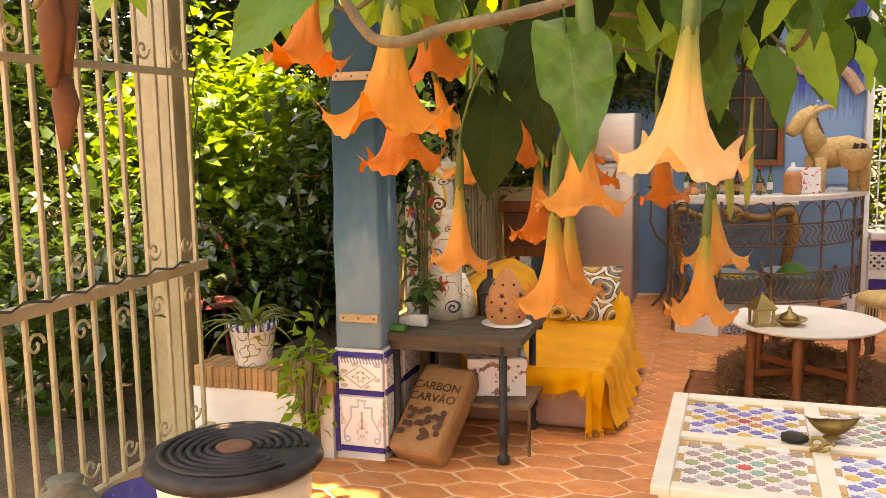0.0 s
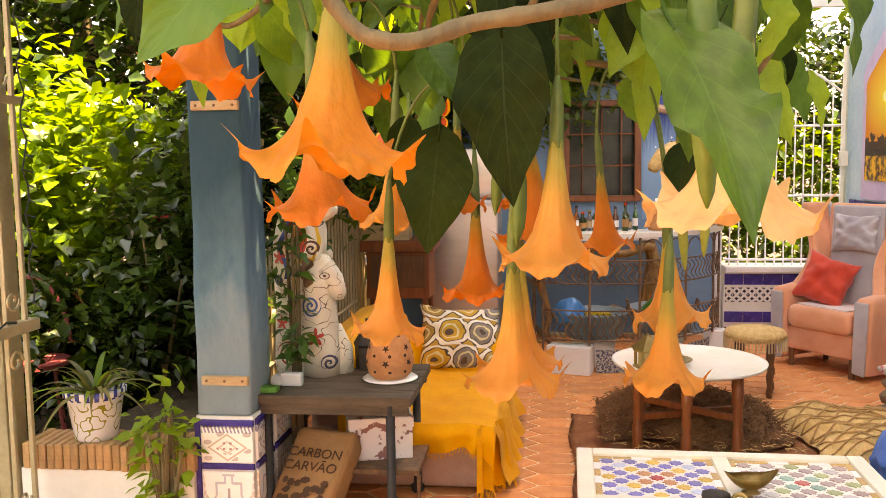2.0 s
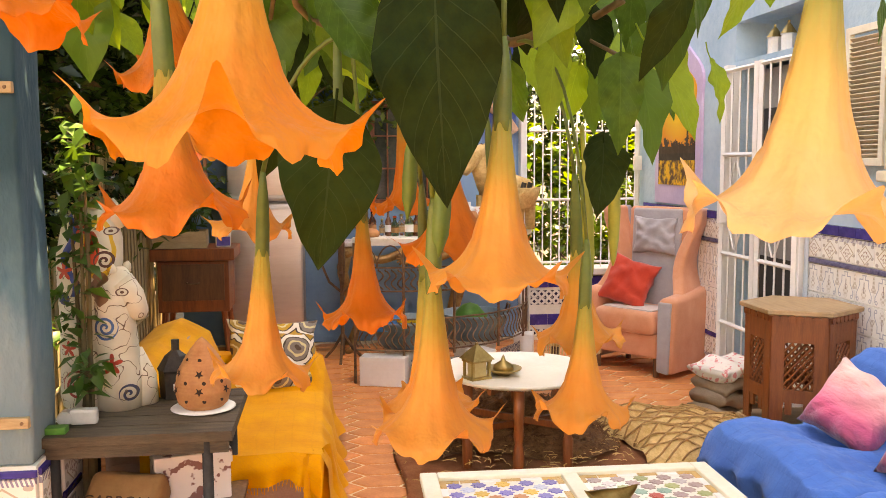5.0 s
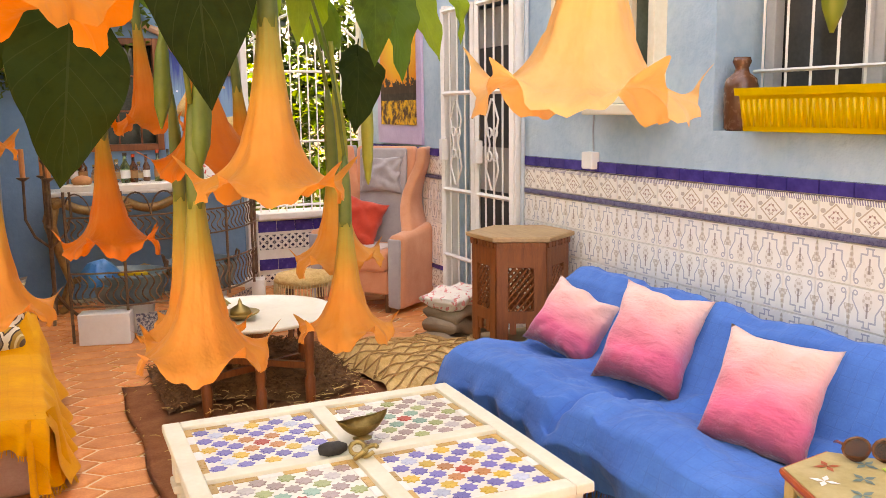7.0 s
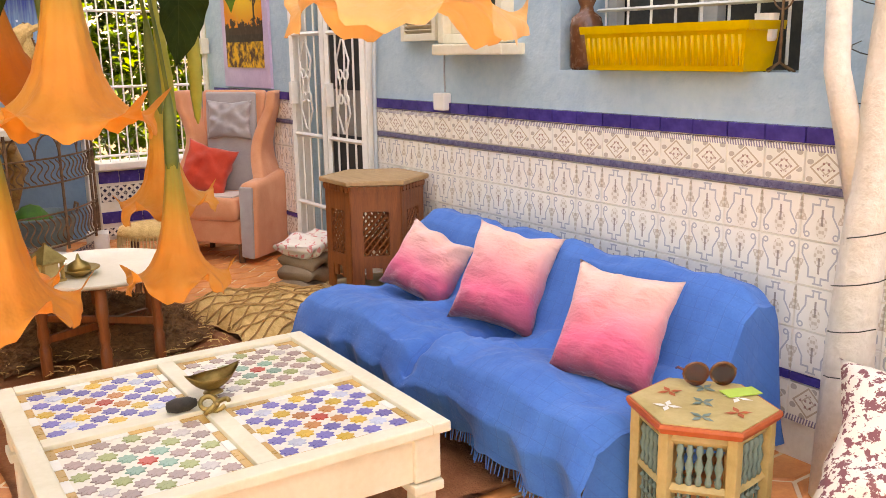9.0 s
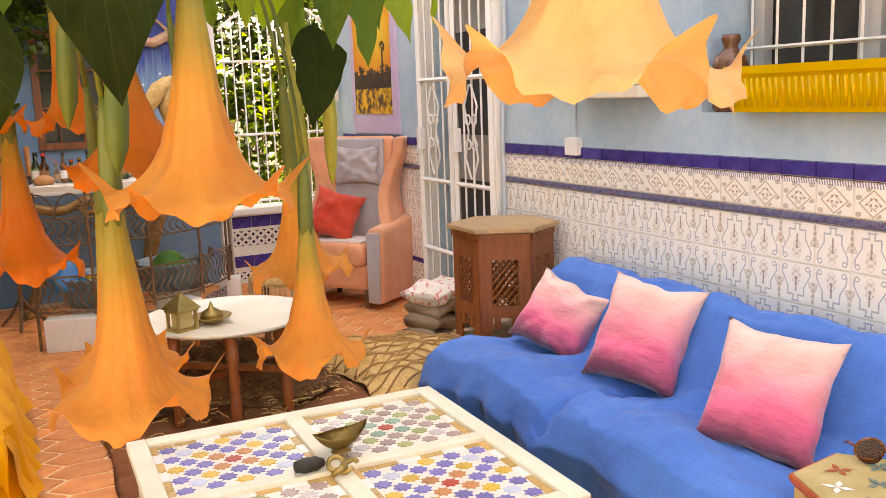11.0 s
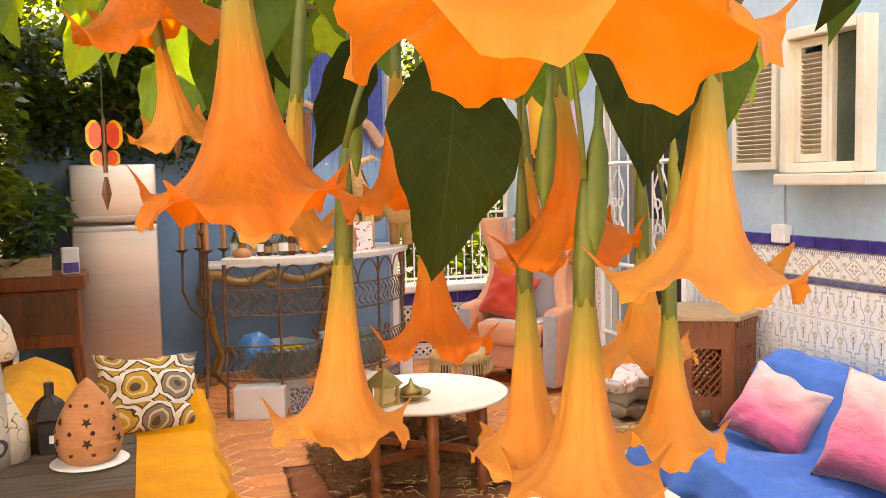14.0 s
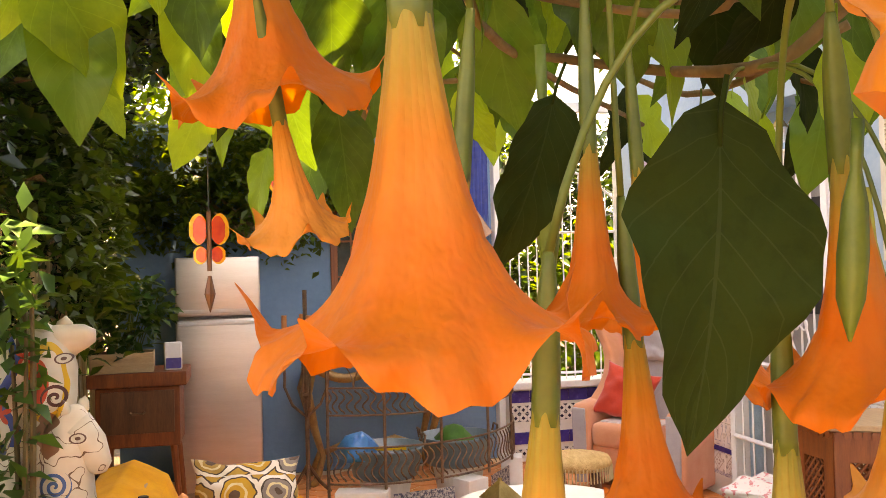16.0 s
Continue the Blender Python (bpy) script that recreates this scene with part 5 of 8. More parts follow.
for i in range(11):
    for s in (0, 1):
        pts = []
        for k in range(25):
            t = k / 24
            u, v = (t, (i / 10 + (t - 0.5) * 0.6)) if s == 0 else (t, (i / 10 - (t - 0.5) * 0.6))
            if 0.02 < v < 0.98:
                pts.append(Vector((0.98 + 0.72 * u + 0.06 * math.sin(v * 5), 4.42 + 0.90 * v - 0.12 * u, 0.044 + 0.12 * max(0, 1 - (2 * u - 1) ** 4) * max(0, 1 - (2 * v - 1) ** 4) + 0.035 * noise.noise(Vector((u * 6, v * 6, 9))) + 0.010 * noise.noise(Vector((u * 19, v * 19, 4))))))
        if len(pts) > 2:
            tube(bm, pts, 0.0045, 5)
part("rope_net", bm, mk("brown_rope", (0.36, 0.18, 0.06), (0.50, 0.28, 0.11), 20, 0.9, 0.6), mat_, "", True)

# ---- hexagonal painted table with sunglasses and card ----
hx = thing("hexagonal_table", pose(1.345, 2.145, 0, 0, 0, 8) @ Matrix.Diagonal((0.85, 0.85, 1, 1)), "hexagonal painted side table with spindle panels, red edge", "side table")
def ring6(r, k):
    a = k * math.pi / 3
    return Vector((r * math.cos(a), r * math.sin(a), 0))
def prism6(bm, r0, r1, z0, z1):
    lo = [bm.verts.new(ring6(r0, k) + Vector((0, 0, z0))) for k in range(6)]
    hi = [bm.verts.new(ring6(r1, k) + Vector((0, 0, z1))) for k in range(6)]
    for k in range(6):
        bm.faces.new((lo[k], lo[(k + 1) % 6], hi[(k + 1) % 6], hi[k]))
    bm.faces.new(lo[::-1]); bm.faces.new(hi)
bm = B(); prism6(bm, 0.225, 0.235, 0.425, 0.440); prism6(bm, 0.235, 0.232, 0.4401, 0.449); top = part("top", bm, HEX_RED, hx, "rust red edged top")
bm = B(); prism6(bm, 0.222, 0.222, 0.4492, 0.452); part("inlay", bm, HEX_OCHRE, top, "ochre field with faded flowers")
petal_c = [HEX_GREEN, HEX_RED, WHITEPAINT]
for k in range(7):
    c = Vector((0, 0, 0)) if k == 6 else ring6(0.12, k + 0.5)
    bm = B()
    for j in range(4):
        a = j * math.pi / 2 + k
        d, e = Vector((math.cos(a), math.sin(a), 0)), Vector((-math.sin(a), math.cos(a), 0))
        q = [c + Vector((0, 0, 0.4545)), c + d * 0.02 + e * 0.010 + Vector((0, 0, 0.4545)), c + d * 0.045 + Vector((0, 0, 0.4545)), c + d * 0.02 - e * 0.010 + Vector((0, 0, 0.4545))]
        bm.faces.new([bm.verts.new(p) for p in q])
    part("flower_motif", bm, petal_c[k % 3], top)
for k in range(6):
    bm = B(); p = ring6(0.195, k); box(bm, (p.x, p.y, 0.212), (0.034, 0.034, 0.424), None, 0.004); part("post", bm, HEX_OCHRE, hx)
    a, b = ring6(0.19, k), ring6(0.19, k + 1)
    mid, d = (a + b) / 2, (b - a).normalized()
    for z in (0.06, 0.27, 0.405):
        bm = B(); tube(bm, [a + Vector((0, 0, z)), b + Vector((0, 0, z))], 0.014, 4); part("rail", bm, HEX_OCHRE, hx)
    for i in range(-2, 3):
        bm = B(); lathe(bm, [(0.008, 0.283), (0.012, 0.295), (0.006, 0.31), (0.014, 0.335), (0.006, 0.36), (0.012, 0.375), (0.008, 0.392)], 8, Matrix.Translation(mid + d * i * 0.028))
        part("spindle", bm, HEX_GREEN, hx, "", True)
    bm = B()
    for i in range(-2, 3):
        for j in range(5):
            lathe(bm, [(0.0, -0.012), (0.011, 0), (0.0, 0.012)], 6, Matrix.Translation(mid + d * (i * 0.028) + Vector((0, 0, 0.09 + j * 0.038))))
    for i in range(-2, 3):
        tube(bm, [mid + d * i * 0.028 + Vector((0, 0, 0.07)), mid + d * i * 0.028 + Vector((0, 0, 0.26))], 0.004, 5)
    part("bead_lattice", bm, HEX_GREEN, hx)
sg = thing("sunglasses", pose(1.455, 2.215, 0.4545, 0, 0, -35), "large tinted sunglasses resting on hexagonal table", "sunglasses")
for s in (-1, 1):
    bm = B(); lathe(bm, [(0.0, 0), (0.03, 0.001), (0.033, 0.004), (0.0, 0.005)], 20, pose(s * 0.037, 0, 0.032, 80)); part("lens", bm, AMBERGLASS, sg)
    bm = B(); tube(bm, [(s * 0.037 + 0.034 * math.cos(k * .4), 0, 0.034 + 0.030 * math.sin(k * .4)) for k in range(16)], 0.004, 5, True); part("rim", bm, BROWNGLAZE, sg)
    bm = B(); tube(bm, [(s * 0.072, 0, 0.045), (s * 0.07, 0.06, 0.03), (s * 0.06, 0.12, 0.005)], 0.004, 5); part("temple", bm, BROWNGLAZE, sg)
bm = B(); box(bm, (0, 0, 0), (0.10, 0.05, 0.003))
cd = tagged(part("card", bm, CARD), "small green and white card on the hexagonal table", "card"); cd.matrix_basis = pose(1.475, 2.125, 0.4565, 0, 0, -20)

# damask armchair corner with cushion
dc = thing("wicker_bench", pose(1.55, 1.50, 0), "low pale wooden bench against the tiled wall", "bench")
bm = B(); box(bm, (0, 0, 0.20), (0.80, 0.60, 0.10), None, 0.02, 3); part("seat", bm, STRAW, dc)
for sx in (-1, 1):
    for sy in (-1, 1):
        bm = B(); tube(bm, [(sx * 0.34, sy * 0.24, 0), (sx * 0.34, sy * 0.24, 0.16)], 0.02, 8); part("leg", bm, PALEWOOD, dc)
cushion("cushion", 0.60, 0.46, 0.20, 15, pose(1.38, 1.52, 0.27, -52, 8, -62), DAMASK, "burgundy and white damask cushion on bench")

# ---- yellow planter and jug in the recess ----
pl = thing("yellow_planter", pose(WX + 0.02, 2.97, 1.283) @ Matrix.Diagonal((1, 0.94, 0.97, 1)), "bright yellow fluted plastic trough on the window ledge", "planter")
bm = B()
for z0, z1, a, b in ((0, 0.145, 0.075, 0.085),):
    rows = []
    for z, ex, ey in ((0, 0.075, 0.385), (0.14, 0.088, 0.40), (0.14, 0.098, 0.415), (0.17, 0.100, 0.42), (0.17, 0.085, 0.40), (0.05, 0.07, 0.375)):
        rows.append([bm.verts.new((sx * ex, sy * ey, z)) for sx, sy in ((-1, -1), (1, -1), (1, 1), (-1, 1))])
    for a_, b_ in zip(rows, rows[1:]):
        for k in range(4):
            bm.faces.new((a_[k], a_[(k + 1) % 4], b_[(k + 1) % 4], b_[k]))
    bm.faces.new(rows[0][::-1]); bm.faces.new(rows[-1])
part("trough", bm, YELLOWPOT, pl)
for i in range(26):
    y = -0.375 + i * 0.03
    bm = B(); tube(bm, [(-0.078, y, 0.02), (-0.088, y, 0.125)], 0.007, 6); part("flute", bm, YELLOWPOT, pl, "", True)
jg = tagged(part("jug", lathe(B(), [(0.05, 0), (0.06, 0.01), (0.062, 0.14), (0.055, 0.17), (0.028, 0.19), (0.024, 0.205), (0.034, 0.225), (0.03, 0.24), (0.0, 0.235)], 24), BROWNGLAZE, None, "", True), "brown glazed stoneware jug standing in window recess", "jug")
jg.matrix_basis = pose(WX + 0.06, 3.47, 1.281) @ Matrix.Diagonal((1.1, 1.1, 1.22, 1))
cs = thing("wire_holder", pose(WX + 0.07, 2.56, 1.281), "rusty wire holder with a dotted cup", "holder")
bm = B(); tube(bm, [(0, 0, 0.03), (0, 0, 0.30)], 0.005); [tube(bm, [(0, 0, 0.03), (0.06 * math.cos(a), 0.06 * math.sin(a), 0.0)], 0.004) for a in (0, 1.57, 3.14, 4.71)]; tube(bm, [(0, 0.04 * math.cos(k * .5), 0.25 + 0.05 * math.sin(k * .5)) for k in range(13)], 0.003); part("stand", bm, IRON, cs)
bm = B(); lathe(bm, [(0.03, 0.10), (0.035, 0.11), (0.04, 0.19), (0.036, 0.19), (0.028, 0.11)], 16, Matrix.Translation((0, 0.06, 0))); part("cup", bm, WHITEPAINT, cs)

# ---- pillar ----
PX0, PX1, PY0, PY1 = -1.60, -1.36, 3.48, 4.00
pil = thing("pillar", pose(0, 0, 0), "faded blue plastered pillar with tiled foot", "pillar", kind="structure")
bm = B()
box(bm, ((PX0 + PX1) / 2, PY0 + 0.135, 1.55), (PX1 - PX0 - 0.03, 0.24, 2.1), None, 0.012)
bmesh.ops.subdivide_edges(bm, edges=[e for e in bm.edges if e.calc_length() > 0.15], cuts=8, use_grid_fill=True)
for v in bm.verts: v.co += Vector((1, 1, 0)) * noise.noise(v.co * 7) * 0.008
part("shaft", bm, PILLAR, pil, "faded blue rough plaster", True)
bm = B(); box(bm, ((PX0 + PX1) / 2, (PY0 + PY1) / 2, 0.25), (PX1 - PX0 - 0.016, PY1 - PY0 - 0.016, 0.5)); part("foot", bm, GROUT_W, pil)
for z in (0.64, 1.67):
    h = part("timber_strip", box(B(), (-1.47, PY0 + 0.006, z), (0.18, 0.024, 0.035), None, 0.004), PALEWOOD, pil, "pale timber strip")
    for dx in (-0.07, 0.0, 0.07):
        part("screw", lathe(B(), [(0.006, 0), (0.005, 0.003), (0, 0.003)], 8, pose(-1.47 + dx, PY0 - 0.006, z, 90)), IRON, h)

# ---- raised bed with brick edge ----
bed = wall("wall_planter", "low cream garden wall with a brick coping", [span(-2.30, PX0, 3.46, 3.62, 0, 0.285)], WHITEWASH)
bm = B(); box(bm, (-1.95, 5.6, 0.14), (0.69, 3.9, 0.24)); tagged(part("ground_bed", bm, SOIL), "dark soil of the raised garden bed", "soil", kind="structure")
bm = B(); box(bm, (0, 0, 0), (0.030, 0.20, 0.10), None, 0.004, 1)
bme = bpy.data.meshes.new("brick"); bm.to_mesh(bme); bm.free(); bme.materials.append(BRICK)
for i in range(21):
    again("brick", bme, bed, pose(-2.27 + i * 0.0333, 3.545 + random.uniform(-.004, .004), 0.337 + random.uniform(-.003, .003)))

# ---- cream iron railing along the garden ----
rl = thing("garden_railing", pose(0, 0, 0), "cream iron garden railing with scrolls and fairy-light wire", "railing")
bm = B(); box(bm, (-2.42, 3.52, 1.3), (0.15, 0.13, 2.6), None, 0.006); part("post", bm, CREAM, rl)
RX = -2.21
for z, w in ((0.86, 0.05), (0.10, 0.04)):
    bm = B(); box(bm, (RX, 2.10, z), (w, 2.72, 0.045), None, 0.005); part("rail", bm, CREAM, rl)
bm = B(); box(bm, (RX, 2.10, 1.70), (0.022, 2.72, 0.03), None, 0.004); part("rail", bm, CREAM, rl)
for i in range(24):
    y = 3.40 - i * 0.115
    bm = B(); box(bm, (RX, y, 1.22 if i % 2 else 1.35), (0.018, 0.018, 2.2 if i % 2 else 2.45), None, 0.002, 1); part("bar", bm, CREAM, rl)
for i in range(9):
    y = 3.31 - i * 0.23
    for zc, s in ((0.74, 1), (0.97, -1), (0.22, -1), (1.78, -1)):
        bm = B()
        tube(bm, [(RX + 0.014, y + (0.045 - 0.0025 * k) * math.cos(k * .5), zc + s * (0.045 - 0.0025 * k) * math.sin(k * .5)) for k in range(15)], 0.006, 5)
        part("scroll", bm, CREAM, rl)
bm = B()
tube(bm, [(RX + 0.05, 3.38 + 0.02 * math.sin(k * 1.9), 0.95 + k * 0.055) for k in range(30)], 0.004, 4)
tube(bm, [(RX + 0.03, 3.3 - k * 0.06, 0.89 + 0.012 * math.sin(k * 2.1)) for k in range(34)], 0.005, 4)
for k in range(30):
    tube(bm, [(RX + 0.05, 3.38 + 0.02 * math.sin(k * 1.9), 0.95 + k * 0.055), (RX + 0.085, 3.37, 0.94 + k * 0.055)], 0.003, 4)
part("fairy_light_wire", bm, WIRE, rl)
# seed pods hanging before the railing
for i, (y, z, l) in enumerate(((2.47, 1.86, 0.44), (2.40, 1.80, 0.40), (2.44, 1.55, 0.30))):
    bm = B(); tube(bm, [(RX + 0.16, y, z + l / 2), (RX + 0.15, y + 0.02, z), (RX + 0.17, y - 0.02, z - l / 2)], [0.012, 0.045, 0.016], 10)
    tagged(part("dried_pod", bm, mk("dried_leaf", (0.13, 0.04, 0.015), (0.24, 0.09, 0.03), 9, 0.8, 0.7), None, "", True), "long dried brown pod hanging by the railing", "dried pods", "dried pods")

# ---- stove with ribbed iron lid ----
sv = thing("round_stove", pose(-1.50, 2.47, 0), "round cream stove with a ribbed black iron lid", "stove")
bm = B(); lathe(bm, [(0.20, 0), (0.235, 0.04), (0.25, 0.30), (0.255, 0.365), (0.0, 0.365)], 40); part("body", bm, IVORY, sv, "cream enamelled body", True)
bm = B(); lathe(bm, [(0.0, 0.366), (0.285, 0.366), (0.292, 0.38), (0.285, 0.405), (0.262, 0.415), (0.16, 0.412), (0.0, 0.412)], 48); lid = part("lid", bm, CAST, sv, "rusty black cast iron lid", True)
for k, r in enumerate((0.235, 0.205, 0.175, 0.145, 0.115, 0.085)):
    bm = B()
    tube(bm, [(r * math.cos(a), r * math.sin(a), 0.418) for a in np.linspace(0.35, math.tau - 0.35, 44)], 0.011, 5)
    part("rib", bm, CAST, lid, "", True)
bm = B(); lathe(bm, [(0.0, 0.41), (0.055, 0.41), (0.06, 0.426), (0.05, 0.43), (0, 0.428)], 24); part("cap", bm, mk("rust", (0.16, 0.06, 0.025), (0.26, 0.11, 0.05), 20, 0.8, 0.5), lid, "rusty centre cap", True)
bm = B(); lathe(bm, [(0.0, 0), (0.34, 0), (0.345, 0.02), (0.25, 0.035), (0.0, 0.035)], 40)
tagged(part("stove_tray", bm, IVORY, None, "", True), "round pale tray under the stove", "tray").matrix_basis = pose(-1.40, 2.52, -0.001)
jr = tagged(part("stone_jar", lathe(B(), [(0.08, 0), (0.13, 0.08), (0.14, 0.18), (0.09, 0.27), (0.05, 0.30), (0.06, 0.33), (0, 0.32)], 24), mk("lichen_stone", (0.12, 0.11, 0.07), (0.26, 0.24, 0.16), 14, 0.9, 0.8), None, "", True), "mottled grey stone jar beside the railing", "jar")
jr.matrix_basis = pose(-2.02, 2.28, 0)
bt = tagged(part("blue_bowl", lathe(B(), [(0.07, 0), (0.16, 0.08), (0.19, 0.15), (0.18, 0.15), (0.06, 0.02), (0, 0.02)], 24), BLUE_TILE, None, "", True), "dark blue glazed bowl on floor", "bowl"); bt.matrix_basis = pose(-1.93, 2.62, 0)

# ---- flower pot with strap leaves ----
fp = thing("painted_pot", pose(-2.03, 3.55, 0.388), "white hand painted pot with striped strap-leaved plant", "plant pot")
bm = B()
lay = bm.loops.layers.uv.verify()
prof = [(0.078, 0.0), (0.082, 0.01), (0.108, 0.17), (0.118, 0.175), (0.120, 0.20), (0.112, 0.20), (0.10, 0.165), (0, 0.165)]
lathe(bm, prof, 28)
for fc in bm.faces:
    for l in fc.loops:
        l[lay].uv = (math.atan2(l.vert.co.y, l.vert.co.x) / math.tau + 0.5, l.vert.co.z / 0.2)
part("pot", bm, POTGLAZE, fp, "", True)
rnd = random.Random(4)
for i in range(34):
    a, L, up = rnd.uniform(0, math.tau), rnd.uniform(0.18, 0.34), rnd.uniform(0.3, 1.25)
    bm = B()
    def strap(u, v, a=a, L=L, up=up):
        r = L * u * math.cos(up * (1 - 0.3 * u)) + 0.02
        z = 0.17 + L * u * math.sin(up) - 0.55 * L * u ** 2.6
        w = 0.014 * (1 - u ** 2) * (2 * v - 1)
        return Vector((r * math.cos(a) - w * math.sin(a), r * math.sin(a) + w * math.cos(a), z + abs(w) * 0.4))
    grid(bm, 8, 2, strap)
    part("leaf", bm, BROM if i % 3 else LEAF_LIGHT, fp, "", True)

# red chair beyond the railing
rc = thing("red_garden_chair", pose(-2.95, 4.6, 0, 0, 0, 30), "faded red metal garden chair among the plants", "chair")
RP = mk("faded_red_paint", (0.42, 0.06, 0.07), (0.55, 0.12, 0.12), 8, 0.5, 0.2)
bm = B(); lathe(bm, [(0, 0.42), (0.2, 0.42), (0.2, 0.44), (0, 0.44)], 24); part("seat", bm, RP, rc)
bm = B(); tube(bm, [(0.2 * math.cos(a), 0.2, 0.44 + 0.42 * math.sin(a)) for a in np.linspace(0, math.pi, 13)], 0.011, 6); part("backrest", bm, RP, rc)
for a in range(4):
    bm = B(); x, y = 0.16 * math.cos(a * 1.571 + .78), 0.16 * math.sin(a * 1.571 + .78); tube(bm, [(x, y, 0.42), (x * 1.3, y * 1.3, -0.03)], 0.010, 6); part("leg", bm, RP, rc)

# ---- side table with horse, lantern, box, sack ----
TZ = 0.56
sdt = thing("side_table", pose(-1.08, 3.86, 0), "weathered dark wooden side table on iron legs", "side table")
for i in range(5):
    bm = B(); box(bm, (0, -0.23 + i * 0.115, TZ - 0.0175), (0.61, 0.111, 0.035), None, 0.003); part("plank", bm, GREYWOOD, sdt)
for sy in (-1, 1):
    bm = B(); box(bm, (0, sy * 0.26, TZ - 0.055), (0.58, 0.03, 0.04)); part("apron", bm, GREYWOOD, sdt)
for sx, sy in ((-0.27, -0.25), (0.22, -0.26), (-0.27, 0.25), (0.25, 0.22)):
    bm = B(); lathe(bm, [(0.024, 0.0), (0.028, 0.01), (0.03, 0.03), (0.018, 0.04), (0.018, 0.11), (0.026, 0.12), (0.026, 0.15), (0.018, 0.16), (0.018, TZ - 0.036)], 12, Matrix.Translation((sx, sy, 0))); part("leg", bm, CAST, sdt, "", True)
bm = B(); box(bm, (0.05, 0.05, 0.22), (0.52, 0.42, 0.02)); part("shelf", bm, IRON, sdt)
bm = B()
for x in (-0.2, 0.29):
    tube(bm, [(x + .02, -0.15, 0.21), (x + .02, -0.15, 0.0)], 0.008)
part("shelf_support", bm, IRON, sdt)

# painted horse statue
def horse():
    bm = B()
    adult = [((0, 0, 0.0), 0.125), ((0, 0, 0.05), 0.13), ((-0.01, 0, 0.18), 0.118), ((-0.015, 0, 0.32), 0.108), ((-0.02, 0, 0.44), 0.108), ((-0.012, 0, 0.54), 0.116), ((0.0, 0, 0.63), 0.108), ((0.015, 0, 0.69), 0.082), ((0.03, 0, 0.725), 0.04), ((0.035, 0, 0.735), 0.01)]
    tube(bm, [p for p, r in adult], [r for p, r in adult], 20)
    tube(bm, [(0.0, 0, 0.66), (0.07, 0, 0.685), (0.13, -0.01, 0.70), (0.155, -0.01, 0.70)], [0.07, 0.052, 0.034, 0.018], 14)
    foal = [((0.085, -0.075, 0.0), 0.085), ((0.085, -0.075, 0.10), 0.088), ((0.08, -0.07, 0.24), 0.078), ((0.075, -0.065, 0.36), 0.072), ((0.085, -0.07, 0.44), 0.066), ((0.105, -0.075, 0.485), 0.045), ((0.115, -0.075, 0.505), 0.012)]
    tube(bm, [p for p, r in foal], [r for p, r in foal], 16)
    tube(bm, [(0.10, -0.08, 0.45), (0.145, -0.085, 0.40), (0.165, -0.085, 0.34), (0.168, -0.085, 0.32)], [0.055, 0.045, 0.036, 0.018], 12)
    tube(bm, [(0.17, -0.05, 0.0), (0.165, -0.05, 0.10), (0.135, -0.05, 0.20)], [0.05, 0.05, 0.035], 12)
    for s in (-1, 1):
        lathe(bm, [(0.026, 0), (0.022, 0.03), (0.0, 0.05)], 10, pose(0.04 + 0.025 * s, s * 0.03, 0.71, 0, 8 * s, 0))
        lathe(bm, [(0.018, 0), (0.014, 0.025), (0.0, 0.04)], 10, pose(0.10 + 0.02 * s, -0.075 + s * 0.025, 0.49, 0, 10 * s, 0))
    for v in bm.verts:
        v.co += v.co.normalized() * noise.noise(v.co * 9) * 0.006
    bm.loops.layers.uv.verify()
    return bm
hs = tagged(part("horse_statue", horse(), FOLK, None, "", True), "white folk-painted horse statue with foal on side table", "statue")
hs.matrix_basis = pose(-1.305, 4.02, TZ, 0, 0, 4)

# pierced clay lantern on saucer
ln = thing("clay_lantern", pose(-0.905, 3.86, TZ), "pierced terracotta dome lantern on a white saucer", "lantern")
bm = B(); lathe(bm, [(0.0, 0), (0.09, 0), (0.115, 0.008), (0.11, 0.012), (0.0, 0.008)], 28); part("saucer", bm, WHITEPAINT, ln, "", True)
prof = [(0.07, 0.012), (0.088, 0.03), (0.099, 0.075), (0.096, 0.11), (0.084, 0.15), (0.062, 0.19), (0.040, 0.222), (0.018, 0.25), (0.002, 0.264)]
turned = []
for (r0, z0), (r1, z1) in zip(prof, prof[1:]):
    turned += [(r0 + (r1 - r0) * k / 8, z0 + (z1 - z0) * k / 8) for k in range(8)]
bm = B(); lathe(bm, turned + [prof[-1]], 32, None, lambda a, z: 1 + (0.022 if z > 0.14 else 0.008) * math.sin(z * 520)); part("dome", bm, CERAMIC, ln, "", True)
def onprof(z):
    for (r0, z0), (r1, z1) in zip(prof, prof[1:]):
        if z0 <= z <= z1:
            return r0 + (r1 - r0) * (z - z0) / (z1 - z0)
    return 0.02
